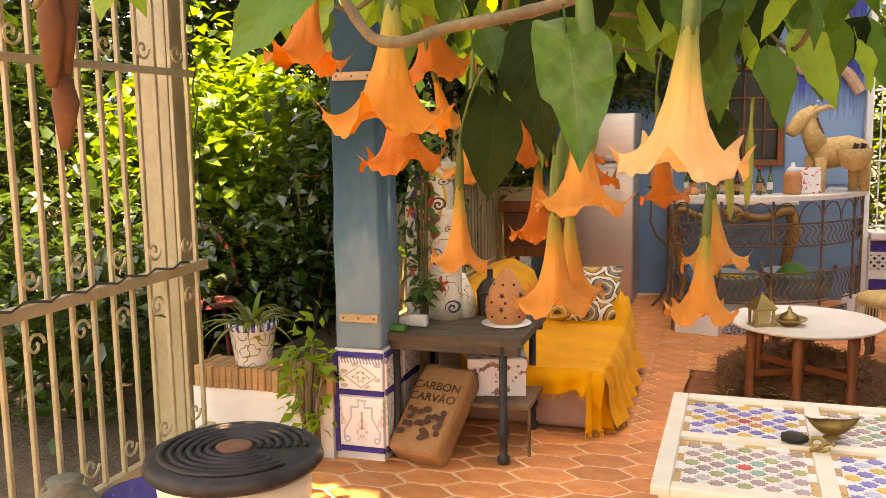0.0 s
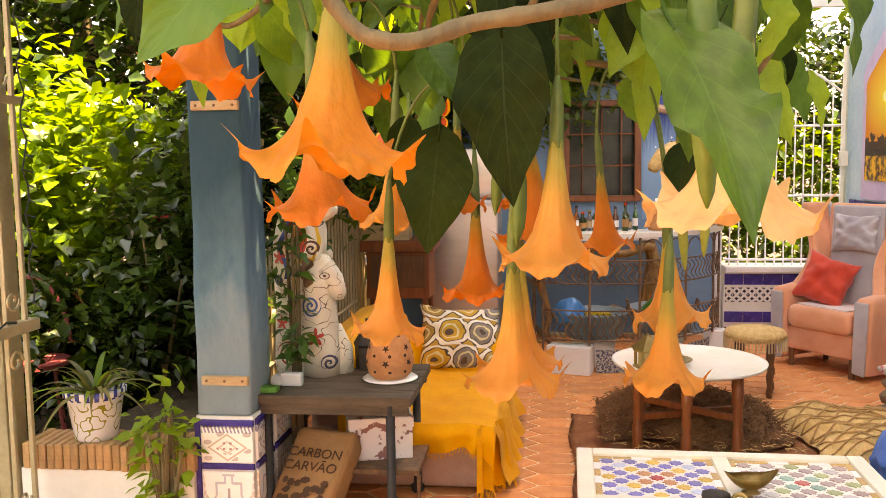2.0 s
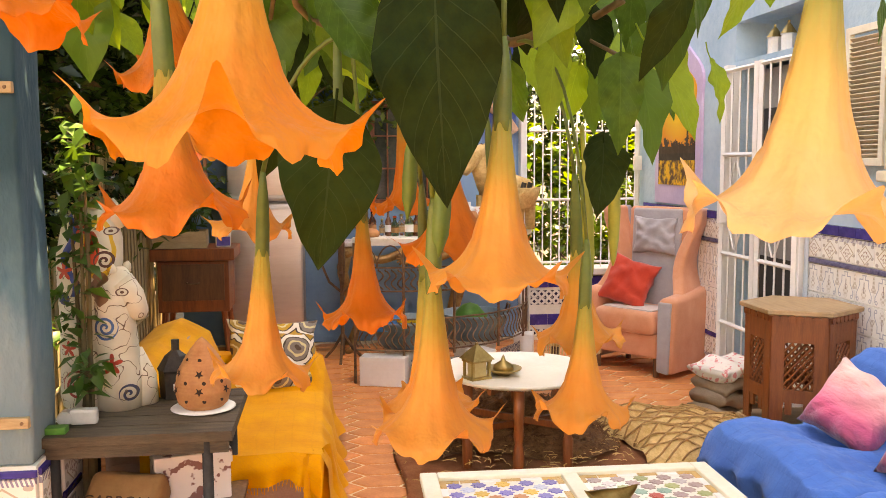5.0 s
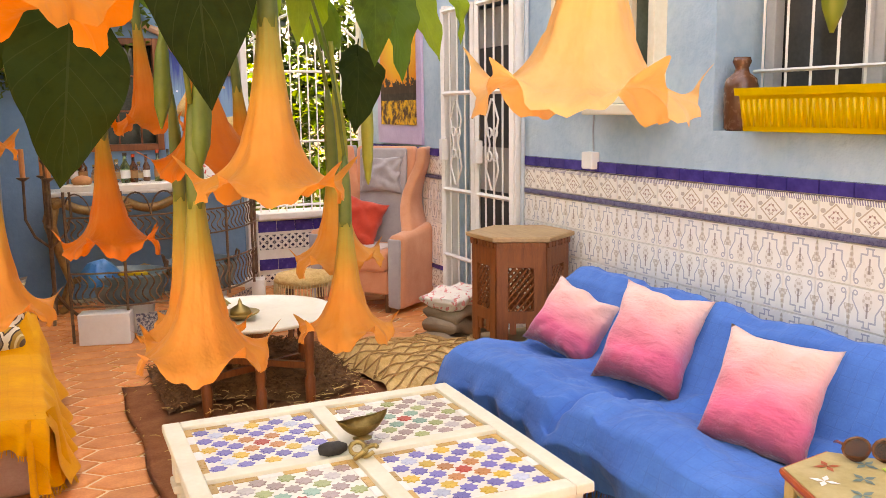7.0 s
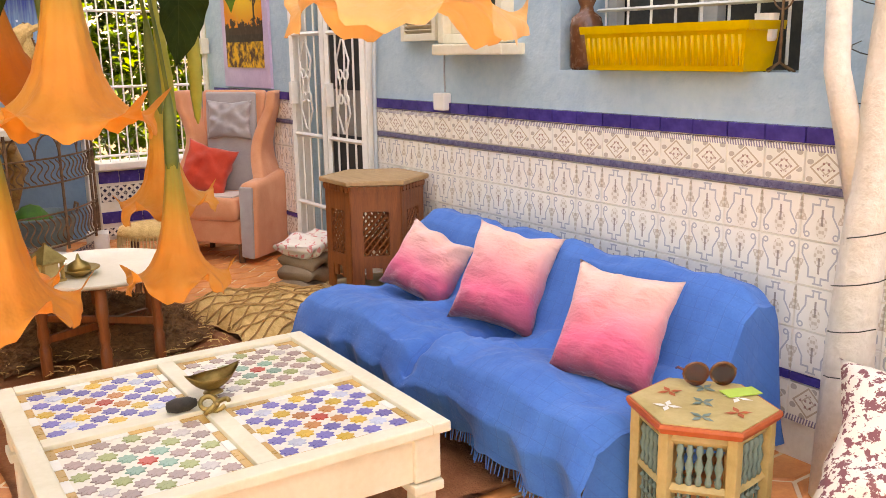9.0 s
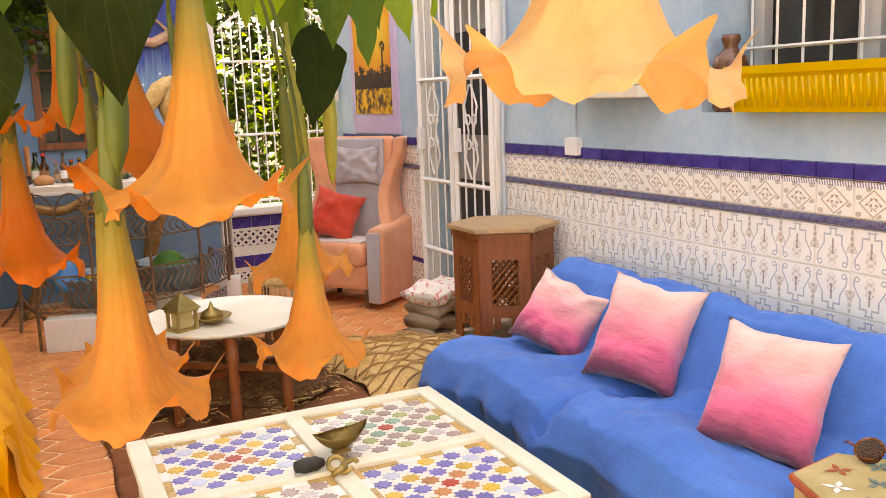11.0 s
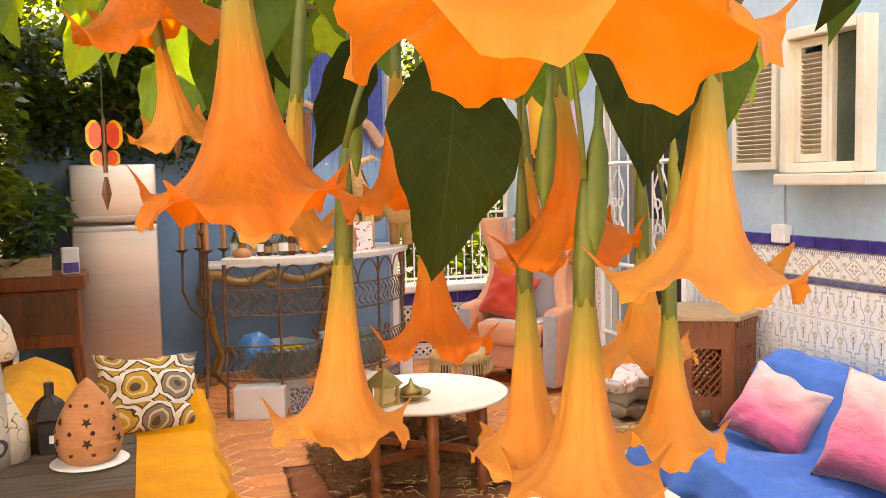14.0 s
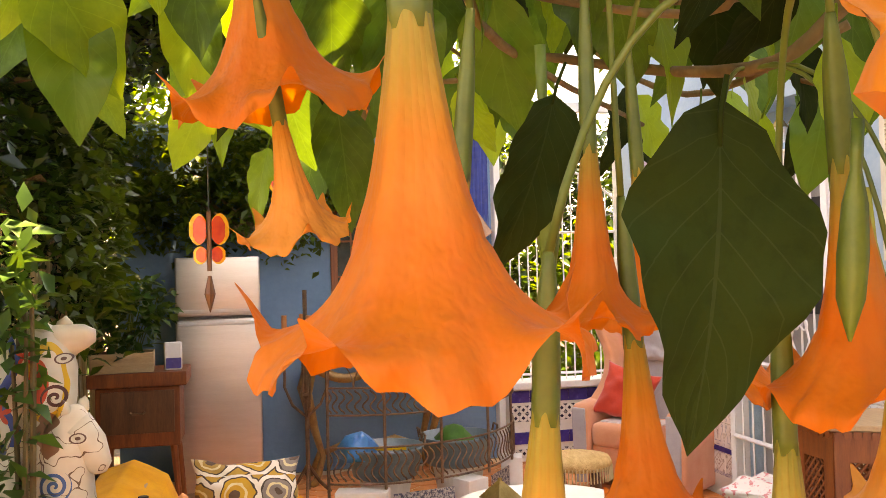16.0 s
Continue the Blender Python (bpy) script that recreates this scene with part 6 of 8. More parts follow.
# holes are flat shapes on the dome, the hollow's shade put in their colour
for row, (z, n, kind) in enumerate(((0.05, 9, 0), (0.085, 6, 1), (0.115, 9, 0), (0.145, 6, 1), (0.19, 8, 0))):
    for i in range(n):
        a = (i + 0.5 * (row % 2)) * math.tau / n
        r = onprof(z) + 0.0015
        M = Matrix.Translation((r * math.cos(a), r * math.sin(a), z)) @ pose(0, 0, 0, 0, 90 - 12, math.degrees(a))
        bm = B()
        if kind:
            vs = [bm.verts.new(M @ Vector(((0.017 if k % 2 == 0 else 0.007) * math.cos(k * math.pi / 5), (0.017 if k % 2 == 0 else 0.007) * math.sin(k * math.pi / 5), 0))) for k in range(10)]
        else:
            vs = [bm.verts.new(M @ Vector((0.007 * math.cos(k * math.pi / 5), 0.007 * math.sin(k * math.pi / 5), 0))) for k in range(10)]
        bm.faces.new(vs)
        part("pierced_hole", bm, HOLE, ln)
# dark bottle-lantern behind, glass lid, soap
lb = thing("dark_lantern", pose(-1.03, 4.05, TZ), "dark metal hexagonal lantern with a white tag", "lantern")
bm = B(); lathe(bm, [(0.06, 0), (0.065, 0.10), (0.07, 0.11), (0.04, 0.16), (0.015, 0.18), (0.015, 0.22), (0, 0.22)], 6); part("body", bm, CAST, lb)
bm = B(); box(bm, (0.02, -0.062, 0.05), (0.04, 0.004, 0.025)); part("tag", bm, WHITEPAINT, lb)
cl = thing("clear_plastic_part", pose(-1.30, 3.72, TZ), "small clear plastic fitting lying on the side table", "fitting")
bm = B(); box(bm, (0.02, 0, 0.03), (0.09, 0.04, 0.055), None, 0.012); lathe(bm, [(0.025, -0.02), (0.025, 0.02)], 14, pose(-0.04, 0, 0.027, 90)); part("body", bm, mk("cloudy_plastic", (0.60, 0.58, 0.52), (0.70, 0.68, 0.62), 9, 0.2, 0.2), cl)
bm = B(); box(bm, (0, 0, 0.012), (0.07, 0.05, 0.024), None, 0.006); tagged(part("green_sponge", bm, GREENTOY), "green sponge on the side table's edge", "sponge").matrix_basis = pose(-1.345, 3.63, TZ)
# patterned storage box
bx = thing("storage_box", pose(-0.98, 3.96, 0.231, 0, 0, 16), "cardboard storage box printed with brown puppies", "box")
bm = B(); box(bm, (0, 0, 0.075), (0.26, 0.30, 0.15), None, 0.004); part("body", bm, DOGPRINT, bx)
bm = B(); box(bm, (0, 0, 0.155), (0.272, 0.312, 0.045), None, 0.004); part("lid", bm, DOGPRINT, bx)
# charcoal sack
sk = thing("charcoal_sack", pose(-1.20, 3.60, 0.06, 42, 0, -14), "brown kraft paper charcoal sack leaning under the table", "sack")
bm = B(); box(bm, (0, 0.12, 0.05), (0.27, 0.46, 0.13), None, 0.045, 4)
bmesh.ops.subdivide_edges(bm, edges=bm.edges[:], cuts=2)
for v in bm.verts: v.co += Vector((0.6, 0.6, 1)) * noise.noise(v.co * 11) * 0.014
part("bag", bm, PAPER, sk, "", True)
def text(body, m, size, material, parent):
    cu = bpy.data.curves.new("lettering", "FONT")
    cu.body, cu.size, cu.extrude, cu.align_x = body, size, 0.0008, "CENTER"
    cu.materials.append(material)
    ob = new("lettering", cu)
    ob.parent = parent
    ob.matrix_basis = m
    return ob
text("CARBON", pose(0, 0.20, 0.127), 0.058, INK, sk)
text("CARVÃO", pose(0, 0.14, 0.127), 0.058, INK, sk)
rnd = random.Random(2)
for i in range(26):
    bm = B()
    p = Vector((rnd.uniform(-.1, .1), rnd.uniform(-.05, .10), 0.127))
    vs = [bm.verts.new(p + Vector((0.02 * math.cos(k * 1.05 + i) * rnd.uniform(.6, 1.2), 0.016 * math.sin(k * 1.05 + i), i * 0.00005))) for k in range(6)]
    bm.faces.new(vs)
    part("printed_coal", bm, INK, sk)

# ---- yellow sofa ----
ys = thing("yellow_sofa", pose(0, 0, 0) @ Matrix.Diagonal((1, 1, 0.68, 1)), "small sofa draped with a fringed mustard yellow throw", "sofa")
bm = B(); box(bm, (-0.90, 4.66, 0.20), (0.84, 1.10, 0.40), None, 0.06, 4); part("base", bm, DUSTYPINK, ys, "dusty pink fabric base", True)
bm = B(); box(bm, (-1.22, 4.70, 0.56), (0.24, 1.10, 0.72), None, 0.08, 4); part("backrest", bm, DUSTYPINK, ys, "", True)
def drape(u, v):
    # u along the sofa (near to far), v from the back over the seat and down the front
    y = 4.06 + 1.22 * u
    prof = [(-1.38, 0.55), (-1.33, 0.90), (-1.20, 0.965), (-1.06, 0.86), (-0.98, 0.52), (-0.80, 0.47), (-0.60, 0.475), (-0.49, 0.45), (-0.455, 0.36), (-0.44, 0.20), (-0.40, 0.06)]
    t = v * (len(prof) - 1); i = min(int(t), len(prof) - 2); f = t - i
    x, z = (prof[i][k] + (prof[i + 1][k] - prof[i][k]) * f for k in (0, 1))
    far = max(0, (u - 0.62) / 0.38)
    z = max(z, (0.70 - 0.02 * math.sin(v * 9)) - 3.2 * max(0, 0.86 - u) - 4.0 * max(0, u - 0.97)) if far > 0 and v < 0.68 else z + 0.20 * max(0, u - 0.80) / 0.2 * max(0, 1 - (v - 0.68) / 0.2)
    n1 = noise.noise(Vector((x * 5, y * 5, z * 5))) * 0.016
    fold = 0.022 * math.sin(y * 26 + 2 * math.sin(y * 7)) * max(0, (v - 0.68) / 0.32)
    return Vector((x + fold + n1 * .5, y, z + n1))
bm = B(); grid(bm, 50, 50, drape); part("throw", bm, YELLOWCLOTH, ys, "mustard yellow woven throw", True)
bm = B()
def near_side(u, v):
    p = drape(0, 0.22 + 0.52 * u)
    hem = 0.30 - 0.06 * math.sin(u * 5) - 0.20 * max(0, u - 0.72) / 0.28
    return Vector((p.x + 0.012 * v * math.sin(v * 3 + u * 9), p.y - 0.045 * math.sin(min(1, v * 2) * 1.57) + 0.020 * math.sin(u * 29 + 2 * math.sin(u * 9)) * v, p.z + (hem - p.z) * v))
grid(bm, 50, 12, near_side); part("throw_side", bm, YELLOWCLOTH, ys, "", True)
bm = B()
def corner_fall(u, v):
    a = drape(0.0 + 0.12 * u, 0.72); w = 0.10 + 0.05 * v
    return Vector((-0.46 - 0.10 * (1 - u) + 0.05 * v * u + 0.014 * math.sin(u * 22), 4.02 + 0.16 * u - 0.05 * v * (1 - u) + 0.010 * math.sin(u * 15), 0.45 - 0.40 * v + 0.01 * math.sin(u * 30)))
grid(bm, 30, 14, corner_fall); part("throw_corner", bm, YELLOWCLOTH, ys, "", True)
bm = B(); rnd = random.Random(6)
for i in range(70):
    p = near_side(i / 69, 1.0); tube(bm, [p, p + Vector((rnd.uniform(-.008, .008), -0.006, -rnd.uniform(.02, .04)))], 0.0022, 3)
part("fringe", bm, YELLOWCLOTH, ys)
bm = B()
for i in range(30):
    p = corner_fall(i / 29, 1.0); tube(bm, [p, p + Vector((rnd.uniform(-.01, .01), -0.01, -rnd.uniform(.025, .048)))], 0.0025, 3)
part("fringe", bm, YELLOWCLOTH, ys)
cushion("cushion", 0.46, 0.38, 0.15, 21, pose(-0.735, 5.02, 0.305, -24, 4, 10), MEDALLION, "cushion printed with ochre and grey medallions on sofa")
cushion("cushion", 0.44, 0.36, 0.16, 22, pose(-1.10, 4.75, 0.36, -60, 6, 60), YELLOWCLOTH, "plain mustard yellow cushion lying on the sofa")

# ---- fridge, chest, crate ----
fr = thing("fridge", pose(-0.905, 7.47, 0), "tall silver two-door fridge with dulled finish", "fridge")
bm = B(); box(bm, (0, 0.03, 0.775), (0.535, 0.54, 1.54), None, 0.012); part("body", bm, mk("grey_steel", (0.30, 0.29, 0.27), (0.38, 0.37, 0.35), 3, 0.5, 0.05), fr)
for z0, z1 in ((0.05, 1.150), (1.168, 1.545)):
    bm = B(); box(bm, (0, -0.27, (z0 + z1) / 2), (0.53, 0.055, z1 - z0), None, 0.014, 3); d = part("door", bm, SILVER, fr, "dull silver door", True)
    bm = B(); box(bm, (0, -0.29, z1 - 0.03 if z1 < 1.2 else z0 + 0.03), (0.50, 0.03, 0.025), None, 0.008); part("handle", bm, mk("pale_plastic", (0.60, 0.57, 0.52), (0.68, 0.65, 0.60), 4, 0.4, 0), d)
ch = thing("wooden_chest", pose(-1.34, 6.80, 0), "reddish brown wooden drawer cabinet on splayed legs", "cabinet")
bm = B(); box(bm, (0, 0, 0.63), (0.46, 0.36, 0.34), None, 0.008); body = part("body", bm, REDWOOD, ch)
bm = B(); box(bm, (0, 0, 0.845), (0.54, 0.42, 0.08), None, 0.006); part("top_drawer", bm, REDWOOD, ch)
bm = B(); box(bm, (0, -0.185, 0.66), (0.40, 0.012, 0.24), None, 0.004); dr = part("drawer_front", bm, DARKWOOD, ch)
bm = B(); tube(bm, [(-0.04, -0.195, 0.66), (-0.03, -0.215, 0.655), (0.03, -0.215, 0.655), (0.04, -0.195, 0.66)], 0.006); part("handle", bm, IRON, dr)
for sx in (-1, 1):
    for sy in (-1, 1):
        bm = B(); tube(bm, [(sx * 0.19, sy * 0.14, 0.47), (sx * 0.23, sy * 0.17, 0)], [0.022, 0.014], 8); part("leg", bm, REDWOOD, ch)
wc = thing("plant_crate", pose(-1.43, 6.74, 0.886, 0, 0, 4), "pale thin wooden fruit crate holding a leafy plant", "crate")
for s in (-1, 1):
    bm = B(); box(bm, (0, s * 0.12, 0.055), (0.34, 0.008, 0.11), None, 0.002); part("side", bm, PALEWOOD, wc)
    bm = B(); box(bm, (s * 0.168, 0, 0.055), (0.008, 0.23, 0.11), None, 0.002); part("side", bm, PALEWOOD, wc)
bm = B(); box(bm, (0, 0, 0.045), (0.32, 0.22, 0.08)); part("soil", bm, SOIL, wc)
foliage("leaves", (0.0, 0.0, 0.30), (0.24, 0.18, 0.26), 420, 0.085, IVY, wc, 5, clumps=30)
bm = B(); rnd = random.Random(14)
for i in range(16):
    x, y = rnd.uniform(-.2, .2), rnd.uniform(-.14, .14)
    tube(bm, [(x * .4, y * .4, 0.08), (x * .7, y * .7, 0.25), (x, y, rnd.uniform(.3, .5))], 0.004, 5)
part("stem", bm, STEM, wc)
bg = thing("white_carton", pose(-1.15, 6.70, 0.886, 0, 0, 10), "white packet with a dark blue print on the cabinet", "packet")
bm = B(); box(bm, (0, 0, 0.08), (0.10, 0.06, 0.16), None, 0.012); part("packet", bm, WHITEPAINT, bg)
bm = B(); box(bm, (0, -0.031, 0.04), (0.085, 0.004, 0.06)); part("label", bm, BLUE_TILE, bg)

# ---- candelabrum ----
ca = thing("iron_candelabrum", pose(-0.36, 7.10, 0), "tall rusty iron candelabrum with terracotta candles", "candelabrum")
bm = B(); tube(bm, [(0, 0, 0.04), (0, 0, 1.32)], 0.014, 8); lathe(bm, [(0.012, 0.62), (0.028, 0.64), (0.012, 0.66)], 10); lathe(bm, [(0.012, 1.05), (0.03, 1.08), (0.012, 1.11)], 10); part("stem", bm, IRON, ca)
for a in range(3):
    an = a * math.tau / 3 + 0.4
    bm = B(); tube(bm, [(0, 0, 0.20), (0.08 * math.cos(an), 0.08 * math.sin(an), 0.08), (0.16 * math.cos(an), 0.16 * math.sin(an), 0.0)], 0.011, 6); part("foot", bm, IRON, ca)
for a in range(4):
    an = a * math.pi / 2 + 0.1
    c, s = math.cos(an), math.sin(an)
    bm = B(); tube(bm, [(0, 0, 0.50), (0.09 * c, 0.09 * s, 0.58), (0.14 * c, 0.14 * s, 0.70), (0.135 * c, 0.135 * s, 0.96)], 0.009, 6)
    lathe(bm, [(0.01, 0.95), (0.04, 0.97), (0.042, 0.975), (0.01, 0.972)], 12, Matrix.Translation((0.135 * c, 0.135 * s, 0))); arm = part("arm", bm, IRON, ca)
    bm = B(); tube(bm, [(0.135 * c, 0.135 * s, 0.975), (0.135 * c, 0.135 * s, 1.16)], 0.017, 10); part("candle", bm, CANDLE, arm, "terracotta coloured candle")

# ---- bar: curved marble counter on wrought iron ----
CURVE = [Vector((-0.5 + (x + 0.5) * 0.955, 0.6 + (y - 0.6) * 0.955)) for x, y in ((-0.28, 6.66), (-0.05, 6.58), (0.20, 6.57), (0.45, 6.63), (0.70, 6.76), (0.90, 6.97), (1.04, 7.22), (1.10, 7.48))]
def along(t):
    t = max(0, min(1, t)) * (len(CURVE) - 1)
    i = min(int(t), len(CURVE) - 2)
    p0, p1, p2, p3 = (CURVE[max(0, min(len(CURVE) - 1, i + k))] for k in (-1, 0, 1, 2))
    f = t - i
    p = 0.5 * (2 * p1 + (p2 - p0) * f + (2 * p0 - 5 * p1 + 4 * p2 - p3) * f * f + (3 * p1 - p0 - 3 * p2 + p3) * f ** 3)
    return p
def normal(t):
    d = (along(min(1, t + 0.02)) - along(max(0, t - 0.02))).normalized()
    return Vector((d.y, -d.x))
bar = thing("bar_counter", pose(0, 0, 0) @ Matrix.Diagonal((1, 1, 1.024, 1)), "curved white counter on a scrolled wrought iron front", "bar counter")
bm = B()
ring = []
for k in range(41):
    u = k / 40
    ring.append([bm.verts.new((*(along(u) + normal(u) * o), z)) for o, z in ((0.03, 0.905), (0.035, 0.935), (0.03, 0.94), (-0.24, 0.94), (-0.24, 0.905))])
for p, q in zip(ring, ring[1:]):
    for k in range(5):
        bm.faces.new((p[k], p[(k + 1) % 5], q[(k + 1) % 5], q[k]))
bm.faces.new(ring[0]); bm.faces.new(ring[-1][::-1])
bmesh.ops.recalc_face_normals(bm, faces=bm.faces[:])
part("counter_top", bm, MARBLE, bar, "white stone counter top")
for k in range(6):
    p = along(k / 5)
    bm = B(); tube(bm, [(p.x, p.y, 0.0 if k in (0, 5) else 0.19), (p.x, p.y, 0.905)], 0.009, 6); part("post", bm, IRON, bar)
for z in (0.22, 0.42, 0.60, 0.75):
    bm = B(); tube(bm, [(*along(t), z) for t in np.linspace(0, 1, 40)], 0.006, 5); part("rail", bm, IRON, bar)
for z0, z1 in ((0.22, 0.42), (0.60, 0.75)):
    h = (z1 - z0)
    for i in range(40):
        t0 = (i + 0.5) / 40
        bm = B()
        pts = []
        for k in range(15):
            a = k / 14 * 2 - 1
            du = 0.010 * math.sin(a * 4.4)
            pts.append((*along(t0 + du), z0 + h / 2 + a * h * 0.46 * (1 if abs(a) < 0.8 else 0.93)))
        tube(bm, pts, 0.005, 4)
        part("scroll", bm, IRON, bar)
for k in range(10):
    bm = B()
    t0, t1 = k / 10, (k + 1) / 10
    tube(bm, [(*along(t0 + (t1 - t0) * (0.5 - 0.5 * math.cos(a))), 0.75 + 0.14 * math.sin(a)) for a in np.linspace(0, math.pi, 11)], 0.005, 4)
    part("arch", bm, IRON, bar)
for k, (t, w) in enumerate(((0.12, 0.30), (0.52, 0.16), (0.88, 0.14))):
    p, n = along(t), normal(t)
    ang = math.degrees(math.atan2(-n.x, n.y)) + 180
    bm = B(); box(bm, (0, -0.05 * 0, 0.095), (w, 0.14, 0.19), None, 0.006)
    o = tagged(part("plinth_block", bm, WHITEPAINT), "white painted block carrying the bar's iron front", "block", "bar plinth blocks")
    o.matrix_basis = pose(p.x - n.x * 0.02, p.y - n.y * 0.02, 0, 0, 0, ang)
for t, w in ((0.34, 0.38), (0.71, 0.32)):
    p, n = along(t), normal(t)
    ang = math.degrees(math.atan2(-n.x, n.y)) + 180
    bm = B(); grid(bm, 1, 1, lambda u, v: Vector(((u - 0.5) * w, 0, 0.002 + v * 0.16))); thicken(bm, 0.03)
    o = tagged(part("tiled_kerb", bm, DELFT), "kerb faced with blue and white tiles below the bar", "kerb", "bar plinth blocks"); o.matrix_basis = pose(p.x - n.x * 0.03, p.y - n.y * 0.03, 0, 0, 0, ang)
# tubs behind the iron front
def tub(x, y, r, label):
    t = thing("zinc_tub", pose(x, y, 0.20), label, "tub", "tubs behind the bar")
    bm = B(); lathe(bm, [(r * 0.8, 0), (r * 0.85, 0.01), (r, 0.16), (r * 1.03, 0.165), (r * 1.03, 0.18), (r * 0.97, 0.18), (r * 0.82, 0.03), (0, 0.03)], 32); part("basin", bm, ZINC, t, "", True)
    for s in (-1, 1):
        bm = B(); tube(bm, [(s * r, -0.05, 0.17), (s * r * 1.05, -0.04, 0.23), (s * r * 1.05, 0.04, 0.23), (s * r, 0.05, 0.17)], 0.007); part("handle", bm, IRON, t)
    bm = B(); lathe(bm, [(r * 0.55, -0.2), (r * 0.7, -0.001)], 20); part("stand", bm, WHITEWASH, t)
    return t
tub(0.07, 6.62, 0.23, "blue-grey oval tub with rope handles, holding toys")
tub(0.57, 6.83, 0.24, "blue-grey tub holding a green toy")
bm = B(); rnd = random.Random(11)
lathe(bm, [(0.02, 0), (0.10, 0.02), (0.11, 0.09), (0.07, 0.15), (0.03, 0.17), (0.0, 0.18)], 14, None, lambda a, z: 1 + 0.18 * math.sin(a * 5 + z * 40))
for v in bm.verts: v.co += v.co.normalized() * noise.noise(v.co * 28) * 0.030
tagged(part("blue_bag", bm, BLUEPLASTIC, None, "", True), "crumpled bright blue plastic bag lying in tub", "bag").matrix_basis = pose(-0.10, 6.57, 0.30)
bm = B(); lathe(bm, [(0.03, 0), (0.10, 0.03), (0.11, 0.10), (0.06, 0.17), (0.0, 0.19)], 14, None, lambda a, z: 1 + 0.2 * math.sin(a * 4 + z * 30))
tagged(part("green_toy", bm, GREENTOY, None, "", True), "rounded green plastic toy in the tub", "toy").matrix_basis = pose(0.53, 6.76, 0.27)
bm = B(); box(bm, (0, 0, 0), (0.20, 0.05, 0.02), None, 0.008); tagged(part("yellow_toy", bm, YELLOWPOT), "yellow plastic toy lying across the tub", "toy").matrix_basis = pose(0.09, 6.54, 0.375, 0, 6, 20)

# carved console table behind the bar
cn = thing("console_table", pose(0.12, 7.50, 0), "carved gilt console table with scrolled legs and pale top", "console table")
bm = B(); box(bm, (0, 0, 0.83), (0.96, 0.36, 0.03), None, 0.008); part("top", bm, MARBLE, cn)
bm = B()
tube(bm, [(x, -0.17, 0.78 - 0.07 * abs(math.sin(x * 8))) for x in np.linspace(-0.45, 0.45, 40)], 0.032, 8)
for i in range(14):
    a = i * math.tau / 14
    tube(bm, [(0.02 * math.cos(a), -0.20, 0.72 + 0.02 * math.sin(a)), (0.07 * math.cos(a), -0.21, 0.72 + 0.06 * math.sin(a))], [0.016, 0.006], 6)
part("carved_apron", bm, GILT, cn, "", True)
for sx in (-1, 1):
    for sy in (-1, 1):
        bm = B(); tube(bm, [(sx * 0.42, sy * 0.14, 0.81), (sx * 0.47, sy * 0.17, 0.62), (sx * 0.41, sy * 0.14, 0.36), (sx * 0.36, sy * 0.12, 0.18), (sx * 0.41, sy * 0.16, 0.03), (sx * 0.45, sy * 0.18, 0.0)], [0.035, 0.042, 0.026, 0.02, 0.026, 0.03], 8); part("leg", bm, GILT, cn, "", True)
bm = B(); tube(bm, [(-0.36, 0, 0.18), (-0.15, 0, 0.26), (0, 0, 0.22), (0.15, 0, 0.26), (0.36, 0, 0.18)], 0.022, 8); part("stretcher", bm, GILT, cn, "", True)

# ---- things on the counter ----
rnd = random.Random(17)
cols = [BOTTLE, AMBERGLASS, GLASS, BROWNGLAZE, BOTTLE, GLASS]
for i in range(13):
    t = 0.03 + i * 0.033
    p = along(t) - normal(t) * rnd.uniform(0.10, 0.19)
    h, r = rnd.uniform(0.10, 0.20), rnd.uniform(0.018, 0.03)
    b = thing("bottle", pose(p.x, p.y, 0.9635), "small liquor bottle with cap on the bar counter", "bottle", "bottles on the bar")
    bm = B(); lathe(bm, [(r * .9, 0), (r, 0.006), (r, h * .55), (r * .4, h * .72), (r * .38, h * .92), (0, h * .92)], 14); part("glass_body", bm, cols[i % 6], b, "", True)
    bm = B(); lathe(bm, [(r * .45, h * .90), (r * .45, h), (0, h)], 12); part("cap", bm, [CAST, RED_GLASS, BRASS][i % 3], b)
    bm = B(); lathe(bm, [(r * 1.03, h * .15), (r * 1.03, h * .42)], 14); part("label", bm, [WHITEPAINT, PAPER, PALEWOOD][i % 3], b)
p = along(0.07) - normal(0.07) * 0.06
tagged(part("clay_dish", lathe(B(), [(0.05, 0), (0.06, 0.02), (0.055, 0.035), (0.03, 0.05), (0, 0.055)], 18), CERAMIC, None, "", True), "small lidded clay dish on bar counter", "dish").matrix_basis = pose(p.x, p.y, 0.9635)
p = along(0.50) - normal(0.5) * 0.10
lt = thing("clay_oil_lamp", pose(p.x, p.y, 0.9635), "small brown pottery lantern with white cap on bar", "lantern")
bm = B(); lathe(bm, [(0.055, 0), (0.062, 0.03), (0.06, 0.13), (0.045, 0.155), (0.0, 0.16)], 18); part("body", bm, CERAMIC, lt, "", True)
bm = B(); lathe(bm, [(0.045, 0.155), (0.03, 0.18), (0.012, 0.19), (0.012, 0.215), (0, 0.215)], 16); part("cap", bm, WHITEPAINT, lt, "", True)
p = along(0.58) - normal(0.58) * 0.10
bm = B(); box(bm, (0, 0, 0.09), (0.16, 0.012, 0.18), None, 0.003); pc = tagged(part("picture_card", bm, printed("cherry_print", lambda nt, u, v: mixc(nt, contrast(noisev(nt, 45, 1), 0.60, 0.64), (0.78, 0.74, 0.68), (0.7, 0.05, 0.04)), 0.7)), "white card printed with red dots, standing on bar", "card"); pc.matrix_basis = pose(p.x, p.y, 0.9635, -6, 0, 12)

